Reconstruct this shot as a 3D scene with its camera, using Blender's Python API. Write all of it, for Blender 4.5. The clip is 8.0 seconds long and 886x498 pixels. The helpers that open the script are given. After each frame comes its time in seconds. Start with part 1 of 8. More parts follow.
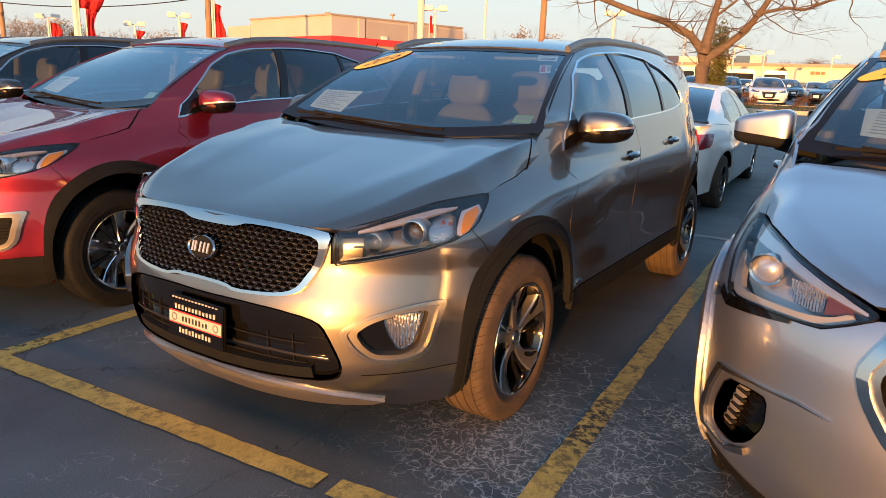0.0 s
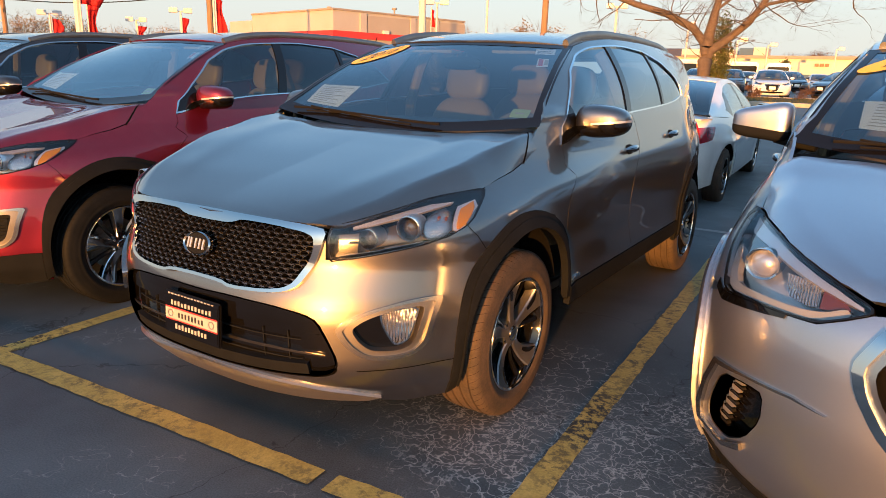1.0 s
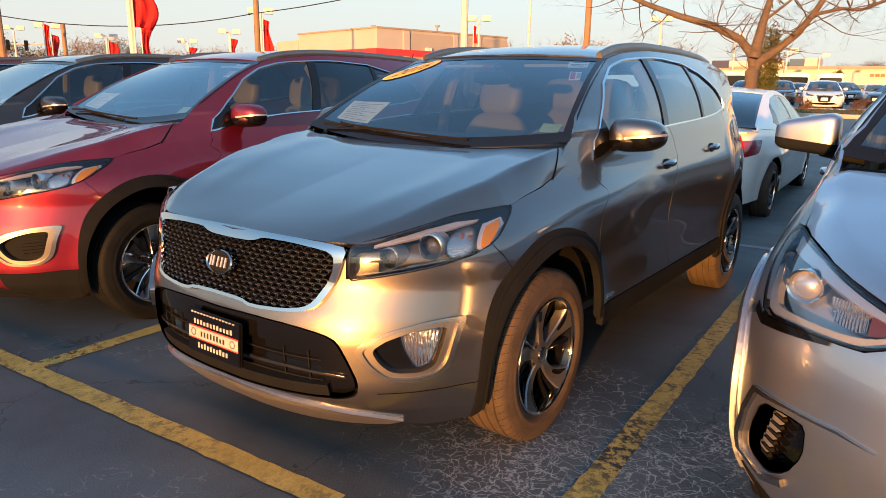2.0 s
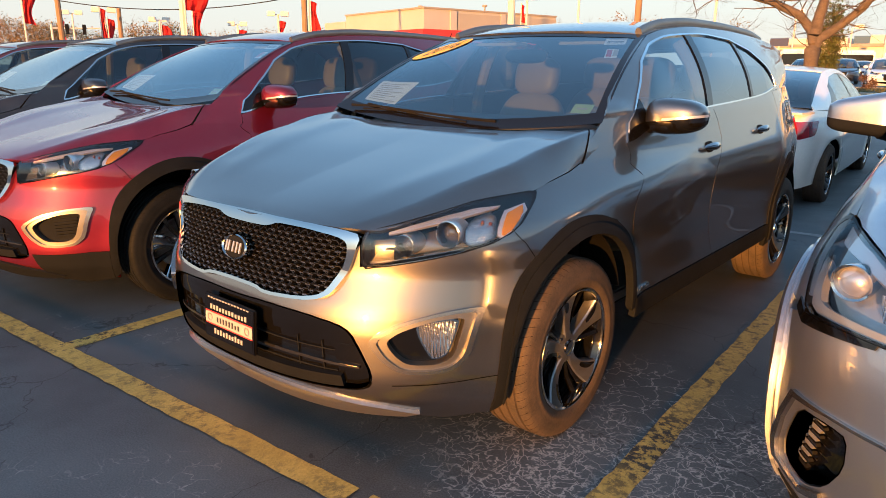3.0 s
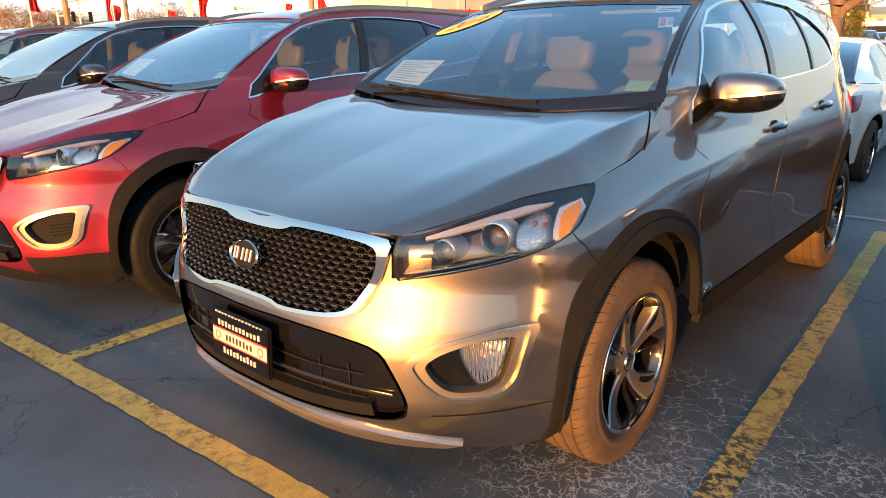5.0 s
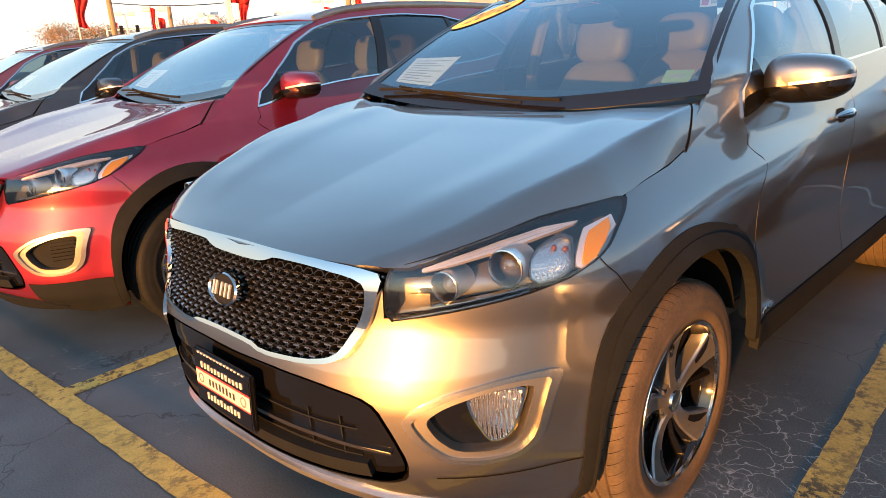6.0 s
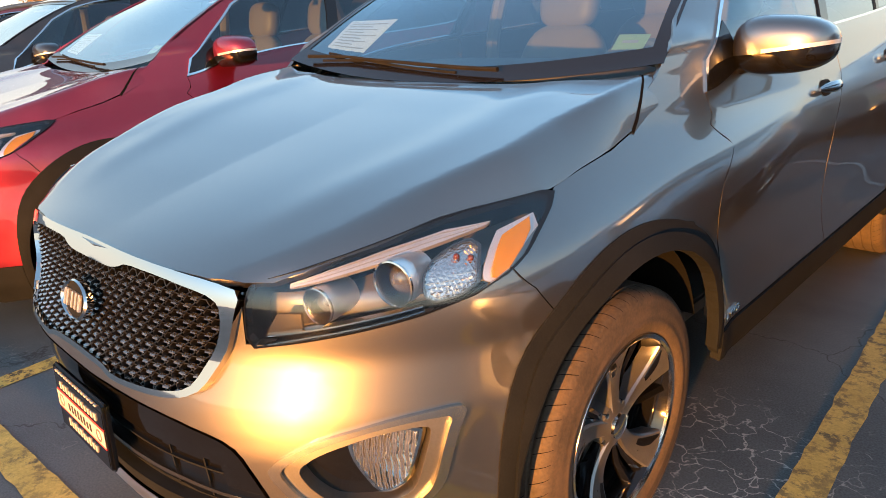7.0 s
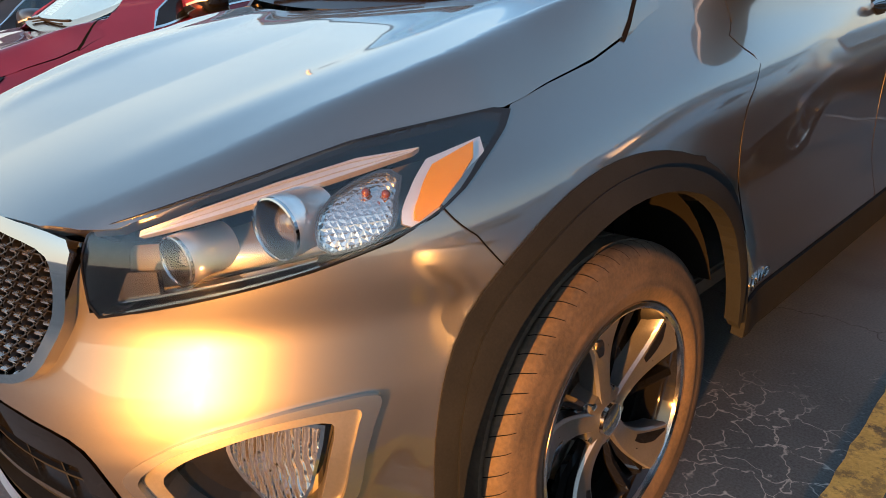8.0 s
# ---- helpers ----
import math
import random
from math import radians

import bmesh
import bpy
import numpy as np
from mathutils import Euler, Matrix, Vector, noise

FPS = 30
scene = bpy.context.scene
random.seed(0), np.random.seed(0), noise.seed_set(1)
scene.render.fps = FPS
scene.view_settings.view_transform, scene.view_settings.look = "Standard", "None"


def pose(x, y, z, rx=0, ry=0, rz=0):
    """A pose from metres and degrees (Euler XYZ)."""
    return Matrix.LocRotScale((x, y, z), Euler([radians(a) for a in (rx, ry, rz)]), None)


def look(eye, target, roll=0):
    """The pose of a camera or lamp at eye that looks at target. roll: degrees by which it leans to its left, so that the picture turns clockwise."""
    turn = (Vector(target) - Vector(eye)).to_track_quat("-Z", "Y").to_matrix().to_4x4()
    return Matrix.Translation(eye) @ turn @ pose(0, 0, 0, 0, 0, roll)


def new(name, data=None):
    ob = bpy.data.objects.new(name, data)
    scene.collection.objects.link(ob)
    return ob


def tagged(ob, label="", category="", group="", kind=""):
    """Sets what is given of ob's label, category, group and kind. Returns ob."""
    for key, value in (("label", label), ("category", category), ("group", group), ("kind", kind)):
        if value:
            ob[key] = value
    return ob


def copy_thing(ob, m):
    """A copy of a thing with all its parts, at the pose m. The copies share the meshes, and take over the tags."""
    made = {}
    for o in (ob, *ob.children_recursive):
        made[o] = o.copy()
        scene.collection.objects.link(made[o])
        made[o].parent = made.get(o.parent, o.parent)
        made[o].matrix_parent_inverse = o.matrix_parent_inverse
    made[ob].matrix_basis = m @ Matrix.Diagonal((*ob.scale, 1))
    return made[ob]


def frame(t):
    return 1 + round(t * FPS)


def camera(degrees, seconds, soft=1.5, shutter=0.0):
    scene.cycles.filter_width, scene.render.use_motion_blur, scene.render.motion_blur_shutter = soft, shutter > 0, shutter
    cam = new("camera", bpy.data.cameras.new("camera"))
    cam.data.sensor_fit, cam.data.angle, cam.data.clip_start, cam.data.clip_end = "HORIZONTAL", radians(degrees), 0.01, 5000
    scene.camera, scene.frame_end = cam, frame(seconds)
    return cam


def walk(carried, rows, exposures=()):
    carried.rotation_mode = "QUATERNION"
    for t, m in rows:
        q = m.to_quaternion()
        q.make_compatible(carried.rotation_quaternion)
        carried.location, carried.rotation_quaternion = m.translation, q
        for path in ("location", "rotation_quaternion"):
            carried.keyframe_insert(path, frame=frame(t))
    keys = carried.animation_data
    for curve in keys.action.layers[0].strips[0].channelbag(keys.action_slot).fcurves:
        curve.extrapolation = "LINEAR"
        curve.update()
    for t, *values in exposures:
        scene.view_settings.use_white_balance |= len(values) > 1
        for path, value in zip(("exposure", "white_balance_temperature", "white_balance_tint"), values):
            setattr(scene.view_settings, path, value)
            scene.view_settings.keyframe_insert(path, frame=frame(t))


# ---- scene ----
cam = camera(66.2, 8.0, soft=0.7)
PATH = [
    (0, (2.022, -1.498, 1.386), (0.988, 0.144, 0.902), 2.1),
    (0.5, (2.031, -1.494, 1.392), (1.001, 0.148, 0.901), 2.1),
    (1, (2.039, -1.476, 1.388), (1.0, 0.158, 0.888), 1.8),
    (1.5, (2.047, -1.436, 1.385), (0.975, 0.178, 0.887), 1.3),
    (2, (2.053, -1.378, 1.385), (0.904, 0.193, 0.925), 1.0),
    (2.2, (2.061, -1.326, 1.38), (0.877, 0.218, 0.922), 0.9),
    (3.3, (2.054, -1.236, 1.378), (0.800, 0.229, 0.846), 0.8),
    (3.5, (2.019, -1.238, 1.376), (0.773, 0.229, 0.832), 1.3),
    (4, (1.854, -1.177, 1.362), (0.672, 0.348, 0.836), 0.6),
    (4.5, (1.783, -1.13, 1.364), (0.575, 0.373, 0.832), 0.5),
    (5, (1.762, -1.037, 1.357), (0.502, 0.41, 0.793), -0.5),
    (5.2, (1.788, -0.952, 1.351), (0.484, 0.461, 0.802), -0.9),
    (6.3, (1.564, -0.662, 1.349), (0.207, 0.686, 0.763), -3.6),
    (6.5, (1.538, -0.597, 1.347), (0.207, 0.77, 0.748), -3.6),
    (7, (1.577, -0.355, 1.323), (0.247, 0.986, 0.666), -3.2),
    (7.5, (1.549, -0.162, 1.246), (0.188, 1.116, 0.527), -5.9),
    (8, (1.489, -0.025, 1.137), (0.1, 1.233, 0.44), -4.7),
]
walk(cam, [(t, look(eye, target, roll)) for t, eye, target, roll in PATH], exposures=((0.0, 2.48, 5800, 0), (2.2, 2.52, 5800, 0), (3.5, 2.74, 5850, 0), (4.0, 2.89, 5900, 0), (4.5, 2.85, 6000, 0), (5.0, 3.08, 6100, 0), (6.4, 3.18, 6150, 0), (7.3, 3.22, 6300, 0), (8.0, 3.08, 6300, 0)))

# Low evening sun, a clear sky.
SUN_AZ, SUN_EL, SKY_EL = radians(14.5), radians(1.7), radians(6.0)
sun_from = Vector((math.sin(SUN_AZ) * math.cos(SUN_EL), -math.cos(SUN_AZ) * math.cos(SUN_EL), math.sin(SUN_EL)))
world = bpy.data.worlds.new("evening_sky")
scene.world = world
world.use_nodes = True
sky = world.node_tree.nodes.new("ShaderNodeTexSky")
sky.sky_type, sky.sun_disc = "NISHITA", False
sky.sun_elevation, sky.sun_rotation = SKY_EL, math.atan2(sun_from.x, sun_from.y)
sky.air_density, sky.dust_density, sky.ozone_density = 1.0, 1.2, 2.3
# evening haze, thick at the horizon and thinning overhead
haze = world.node_tree.nodes.new("ShaderNodeMixRGB")
haze.inputs[2].default_value = (1.92, 1.66, 1.48, 1)
sky_at, sky_up, sky_thin = (world.node_tree.nodes.new("ShaderNode" + k) for k in ("TexCoord", "SeparateXYZ", "MapRange"))
for key, value in (("From Min", 0.03), ("From Max", 0.48), ("To Min", 0.93), ("To Max", 0.10)):
    sky_thin.inputs[key].default_value = value
sky_thin.interpolation_type = "SMOOTHSTEP"
world.node_tree.links.new(sky_at.outputs["Generated"], sky_up.inputs[0])
world.node_tree.links.new(sky_up.outputs[2], sky_thin.inputs[0])
world.node_tree.links.new(sky_thin.outputs[0], haze.inputs[0])
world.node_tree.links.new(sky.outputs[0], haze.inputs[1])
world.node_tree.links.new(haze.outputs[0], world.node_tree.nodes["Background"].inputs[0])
world.node_tree.nodes["Background"].inputs[1].default_value = 0.085
sun = new("sun", bpy.data.lights.new("sun", "SUN"))
sun.data.energy, sun.data.angle, sun.data.color = 2.4, radians(0.6), (1.0, 0.36, 0.07)
sun.matrix_world = look(sun_from * 60, (0, 0, 0))


# ---- materials ----
def material(name, color=(0.5, 0.5, 0.5), rough=0.5, metal=0.0, coat=0.0, spec=0.5):
    m = bpy.data.materials.new(name)
    m.use_nodes = True
    b = m.node_tree.nodes["Principled BSDF"]
    b.inputs["Base Color"].default_value = (*color, 1)
    b.inputs["Roughness"].default_value = rough
    b.inputs["Metallic"].default_value = metal
    b.inputs["Coat Weight"].default_value = coat
    b.inputs["Coat Roughness"].default_value = 0.03
    b.inputs["Coat IOR"].default_value = 1.6
    b.inputs["Specular IOR Level"].default_value = spec
    return m


def node(m, kind, **values):
    n = m.node_tree.nodes.new("ShaderNode" + kind)
    for key, value in values.items():
        n.inputs[key.replace("_", " ")].default_value = value
    return n


def link(m, a, out, b, into):
    m.node_tree.links.new(a.outputs[out], b.inputs[into])


def noise_tex(m, scale, detail=4.0, rough=0.6, where="Object"):
    co = node(m, "TexCoord")
    n = node(m, "TexNoise", Scale=scale, Detail=detail, Roughness=rough)
    link(m, co, where, n, "Vector")
    return n


def ramp(m, a, out, *stops):
    r = node(m, "ValToRGB")
    e = r.color_ramp.elements
    e[0].position, e[0].color = stops[0][0], (*stops[0][1], 1)
    e[1].position, e[1].color = stops[-1][0], (*stops[-1][1], 1)
    for p, c in stops[1:-1]:
        s = e.new(p)
        s.color = (*c, 1)
    link(m, a, out, r, "Fac")
    return r


def worn(name, dark, light, scale=6.0, fine=90.0, rough=0.6, bump=0.25, metal=0.0, coat=0.0, depth=0.004, where="Object"):
    """A surface whose colour drifts between two tones at two scales, with fine relief."""
    m = material(name, dark, rough, metal, coat)
    b = m.node_tree.nodes["Principled BSDF"]
    big, small = noise_tex(m, scale, where=where), noise_tex(m, fine, 6.0, where=where)
    mix = node(m, "Math")
    mix.operation = "MULTIPLY_ADD"
    mix.inputs[1].default_value = 0.45
    link(m, small, "Fac", mix, 0)
    half = node(m, "Math")
    half.operation = "MULTIPLY"
    half.inputs[1].default_value = 0.55
    link(m, big, "Fac", half, 0)
    link(m, half, 0, mix, 2)
    r = ramp(m, mix, 0, (0.35, dark), (0.65, light))
    link(m, r, "Color", b, "Base Color")
    bm = node(m, "Bump", Strength=bump, Distance=depth)
    link(m, small, "Fac", bm, "Height")
    link(m, bm, "Normal", b, "Normal")
    return m


def paint(name, color, metal=0.55, rough=0.38, dust=0.05, coat=1.95):
    """Clear-coated metallic car paint with flakes, a film of dust and a faint ripple."""
    m = material(name, color, rough, metal, 1.0)
    b = m.node_tree.nodes["Principled BSDF"]
    b.inputs["Coat IOR"].default_value = coat
    flakes = noise_tex(m, 1400.0, 1.0)
    film = noise_tex(m, 3.5, 5.0)
    lighter = tuple(min(1.0, c * 1.25 + 0.01) for c in color)
    r = ramp(m, flakes, "Fac", (0.3, tuple(c * 0.85 for c in color)), (0.7, lighter))
    mx = node(m, "Mix")
    mx.data_type = "RGBA"
    sm = node(m, "MapRange")
    sm.inputs["From Min"].default_value, sm.inputs["From Max"].default_value = 0.45, 0.8
    sm.inputs["To Max"].default_value = dust
    link(m, film, "Fac", sm, "Value")
    link(m, sm, "Result", mx, 0)
    link(m, r, "Color", mx, 6)
    mx.inputs[7].default_value = (0.34, 0.30, 0.25, 1)
    link(m, mx, 2, b, "Base Color")
    cr = node(m, "MapRange")
    cr.inputs["To Min"].default_value, cr.inputs["To Max"].default_value = 0.008, 0.035
    link(m, film, "Fac", cr, "Value")
    link(m, cr, "Result", b, "Coat Roughness")
    return m


def pane(name, tint=(0.75, 0.8, 0.8), least=0.04, gloss=0.012, sheen=(1, 1, 1)):
    """Clear or tinted glass: it lets light through and mirrors more at a glance."""
    m = bpy.data.materials.new(name)
    m.use_nodes = True
    nt = m.node_tree
    nt.nodes.remove(nt.nodes["Principled BSDF"])
    t, g, f, mx = node(m, "BsdfTransparent"), node(m, "BsdfGlossy", Roughness=gloss), node(m, "LayerWeight", Blend=0.5), node(m, "MixShader")
    t.inputs[0].default_value = (*tint, 1)
    g.inputs[0].default_value = (*sheen, 1)
    p, k = node(m, "Math"), node(m, "Math")
    p.operation, k.operation = "POWER", "MULTIPLY_ADD"
    p.inputs[1].default_value = 3.4
    k.inputs[1].default_value, k.inputs[2].default_value = 1 - least, least
    link(m, f, "Facing", p, 0)
    link(m, p, 0, k, 0)
    link(m, k, 0, mx, 0)
    link(m, t, 0, mx, 1)
    link(m, g, 0, mx, 2)
    nt.links.new(mx.outputs[0], nt.nodes["Material Output"].inputs[0])
    return m


GREY = paint("titan_grey_paint", (0.164, 0.155, 0.142), 1.0, 0.39, coat=2.0)
RED = paint("dark_red_paint", (0.195, 0.004, 0.020), 0.8, 0.42, coat=1.6)
BLACK = paint("black_paint", (0.008, 0.009, 0.011), 0.2, 0.3, coat=1.55)
MAROON = paint("maroon_paint", (0.12, 0.015, 0.015))
SILVER = paint("silver_paint", (0.43, 0.465, 0.515), 1.0, 0.44, coat=1.85)
WHITE = paint("white_paint", (0.78, 0.77, 0.74), 0.0, 0.3)
CHROME = material("chrome", (0.54, 0.54, 0.54), 0.06, 1.0)
SATIN = worn("satin_silver_trim", (0.42, 0.41, 0.40), (0.52, 0.51, 0.49), 8, 200, 0.3, 0.05, 0.9)
GLOSS = material("gloss_black_plastic", (0.004, 0.004, 0.0045), 0.06)
PLASTIC = worn("grey_black_plastic", (0.0065, 0.0078, 0.0095), (0.012, 0.0138, 0.016), 5, 260, 0.7, 0.2, depth=0.001)
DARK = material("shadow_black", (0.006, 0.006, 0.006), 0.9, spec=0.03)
RUBBER = worn("dusty_rubber", (0.028, 0.023, 0.018), (0.078, 0.054, 0.036), 9, 120, 0.8, 0.3, depth=0.002)
ALLOY = worn("machined_alloy", (0.15, 0.153, 0.158), (0.21, 0.214, 0.22), 10, 300, 0.33, 0.04, 0.8)
BRIGHT = material("polished_alloy", (0.75, 0.75, 0.75), 0.12, 1.0)
STEEL = worn("brake_steel", (0.12, 0.11, 0.10), (0.26, 0.24, 0.22), 30, 200, 0.45, 0.2, 0.8)
WINDSHIELD = pane("windscreen_glass", (0.46, 0.56, 0.60), 0.19, sheen=(0.86, 0.95, 1.0))
SIDEGLASS = pane("door_glass", (0.44, 0.53, 0.55), 0.10, sheen=(0.9, 0.96, 1.0))
PRIVACY = pane("privacy_glass", (0.10, 0.11, 0.115), 0.08, sheen=(0.92, 0.97, 1.0))
LENS = pane("lamp_lens", (0.93, 0.93, 0.93), 0.07)
AMBER = material("amber_reflector", (0.36, 0.165, 0.0), 0.5, 0.0, 0.0, 0.1)
AMBERGLASS = material("amber_glass", (0.085, 0.020, 0.006), 0.25, 0.0, 0.3, 0.4)
REDLENS = material("red_tail_lens", (0.24, 0.006, 0.012), 0.15, 0.0, 1.0)
BEIGE = worn("beige_leather", (0.20, 0.155, 0.105), (0.25, 0.195, 0.135), 7, 160, 0.5, 0.15)
GREYCLOTH = worn("grey_trim_cloth", (0.10, 0.10, 0.10), (0.15, 0.15, 0.145), 7, 200, 0.8, 0.2)
HEADLINER = worn("pale_headliner", (0.28, 0.265, 0.24), (0.33, 0.315, 0.29), 7, 200, 0.9, 0.2)
PAPER = worn("white_paper", (0.72, 0.76, 0.78), (0.80, 0.83, 0.85), 8, 80, 0.7, 0.02)
PLATECARD = worn("cream_plate_print", (0.36, 0.35, 0.33), (0.44, 0.43, 0.40), 8, 80, 0.6, 0.02)
YELLOW = material("yellow_sticker", (0.86, 0.56, 0.03), 0.4)
INK = material("black_ink", (0.02, 0.02, 0.025), 0.5)
GREENTAG = worn("pale_green_tag", (0.32, 0.46, 0.22), (0.40, 0.55, 0.28), 9, 90, 0.5, 0.02)
REDINK = material("red_ink", (0.5, 0.03, 0.03), 0.5)

SLEEVE = worn("pale_silver_plastic", (0.62, 0.61, 0.60), (0.70, 0.69, 0.68), 12, 300, 0.32, 0.03, 0.75)
LENSGLASS = material("dark_projector_glass", (0.05, 0.05, 0.052), 0.03, 0.0, 1.0, 1.0)
WIPERBLACK = worn("matt_wiper_black", (0.008, 0.008, 0.008), (0.014, 0.014, 0.014), 20, 300, 0.75, 0.1)
# deeper black than the dusty rubber, without its brown tone
DARKRUBBER = worn("clean_black_rubber", (0.007, 0.0085, 0.010), (0.013, 0.0145, 0.016), 9, 120, 0.6, 0.3, depth=0.002)
GUIDE = worn("white_light_guide", (0.24, 0.25, 0.26), (0.30, 0.31, 0.32), 12, 300, 0.3, 0.02)
for _m in (WIPERBLACK, DARKRUBBER, PLASTIC):
    _m.node_tree.nodes["Principled BSDF"].inputs["Specular IOR Level"].default_value = 0.07
BORDER = material("black_glass_border", (0.006, 0.006, 0.008), 0.12, spec=0.35)

# ---- building helpers ----
from mathutils.geometry import delaunay_2d_cdt


def link_mesh(name, verts, faces, mat, parent=None, label="", normals=None, shade=True):
    me = bpy.data.meshes.new(name)
    me.from_pydata([tuple(v) for v in verts], [], faces)
    me.materials.append(mat)
    if shade:
        me.polygons.foreach_set("use_smooth", [True] * len(me.polygons))
    if normals is not None:
        me.normals_split_custom_set_from_vertices([tuple(n) for n in normals])
    me.update()
    ob = new(name, me)
    ob.parent = parent
    return tagged(ob, label)


def part(name, bm, mat, parent=None, label="", angle=35.0):
    """Links a bmesh as one object, smooth but for edges sharper than the angle."""
    me = bpy.data.meshes.new(name)
    bm.normal_update()
    for f in bm.faces:
        f.smooth = True
    for e in bm.edges:
        if len(e.link_faces) == 2 and e.calc_face_angle(0.0) > radians(angle):
            e.smooth = False
    bm.to_mesh(me)
    bm.free()
    me.materials.append(mat)
    ob = new(name, me)
    ob.parent = parent
    return tagged(ob, label)


def thing(name, m, label, category, group="", kind=""):
    ob = new(name)
    ob.empty_display_size = 0.2
    ob.matrix_basis = m
    return tagged(ob, label, category, group, kind)


def box(bm, x0, y0, z0, x1, y1, z1, bevel=0.0, m=None):
    r = bmesh.ops.create_cube(bm, size=1.0)
    bmesh.ops.transform(bm, matrix=Matrix.LocRotScale(((x0 + x1) / 2, (y0 + y1) / 2, (z0 + z1) / 2), None, (x1 - x0, y1 - y0, z1 - z0)), verts=r["verts"])
    out = r["verts"]
    if bevel:
        g = bmesh.ops.bevel(bm, geom=list({e for v in out for e in v.link_edges}), offset=bevel, segments=2, affect="EDGES", clamp_overlap=True)
        out = list(set(g["verts"]) | {v for v in out if v.is_valid})
    if m is not None:
        bmesh.ops.transform(bm, matrix=m, verts=[v for v in out if v.is_valid])
    return bm


def boxed(name, dims, mat, parent, label="", bevel=0.004, m=None):
    return part(name, box(bmesh.new(), *dims, bevel, m), mat, parent, label)


def lathe(bm, profile, steps=48, axis="x", close=False):
    """Turns a profile of (along the axis, radius) round the axis."""
    rings = []
    for i in range(steps):
        a = 2 * math.pi * i / steps
        c, s = math.cos(a), math.sin(a)
        ring = []
        for h, r in profile:
            p = (h, r * c, r * s) if axis == "x" else (r * c, r * s, h)
            ring.append(bm.verts.new(p))
        rings.append(ring)
    n = len(profile)
    for i in range(steps):
        a, b = rings[i], rings[(i + 1) % steps]
        for j in range(n if close else n - 1):
            k = (j + 1) % n
            q = [a[j], b[j], b[k], a[k]] if axis == "z" else [a[j], a[k], b[k], b[j]]
            bm.faces.new(q)
    bmesh.ops.remove_doubles(bm, verts=bm.verts, dist=1e-6)
    bmesh.ops.recalc_face_normals(bm, faces=bm.faces)
    return bm


def tube(bm, points, radius, sides=8, flat=1.0, up=Vector((0, 0, 1))):
    """A rod along a line; radius is a number or a function of 0 to 1."""
    pts = [Vector(p) for p in points]
    rings = []
    for i, p in enumerate(pts):
        d = (pts[min(i + 1, len(pts) - 1)] - pts[max(i - 1, 0)]).normalized()
        side = d.cross(up)
        if side.length < 1e-3:
            side = d.cross(Vector((0, 1, 0)))
        side.normalize()
        top = side.cross(d)
        r = radius(i / (len(pts) - 1)) if callable(radius) else radius
        rings.append([bm.verts.new(p + side * (r * math.cos(2 * math.pi * k / sides)) + top * (r * flat * math.sin(2 * math.pi * k / sides))) for k in range(sides)])
    for a, b in zip(rings, rings[1:]):
        for k in range(sides):
            bm.faces.new([a[k], b[k], b[(k + 1) % sides], a[(k + 1) % sides]])
    bm.faces.new(rings[0])
    bm.faces.new(rings[-1][::-1])
    return bm


def round_off(pts, times=2):
    """Rounds the corners of a closed outline."""
    for _ in range(times):
        out = []
        for i, p in enumerate(pts):
            q = pts[(i + 1) % len(pts)]
            out += [(0.8 * p[0] + 0.2 * q[0], 0.8 * p[1] + 0.2 * q[1]), (0.2 * p[0] + 0.8 * q[0], 0.2 * p[1] + 0.8 * q[1])]
        pts = out
    return pts


def dense(pts, step):
    out = []
    for i, p in enumerate(pts):
        q = pts[(i + 1) % len(pts)]
        n = max(1, int(math.ceil(math.hypot(q[0] - p[0], q[1] - p[1]) / step)))
        out += [(p[0] + (q[0] - p[0]) * k / n, p[1] + (q[1] - p[1]) * k / n) for k in range(n)]
    return out


def inside(poly, pts):
    poly, pts = np.array(poly), np.atleast_2d(np.array(pts))
    x, y = pts[:, 0:1], pts[:, 1:2]
    ax, ay = poly[:, 0], poly[:, 1]
    bx, by = np.roll(ax, -1), np.roll(ay, -1)
    with np.errstate(divide="ignore", invalid="ignore"):
        cross = ((ay > y) != (by > y)) & (x < (bx - ax) * (y - ay) / (by - ay) + ax)
    return cross.sum(axis=1) % 2 == 1


def mirrored(pts):
    """Closes a half outline, drawn from the middle line and back to it, with its mirror image."""
    return list(pts) + [(-a, b) for a, b in reversed(pts) if abs(a) > 1e-6]


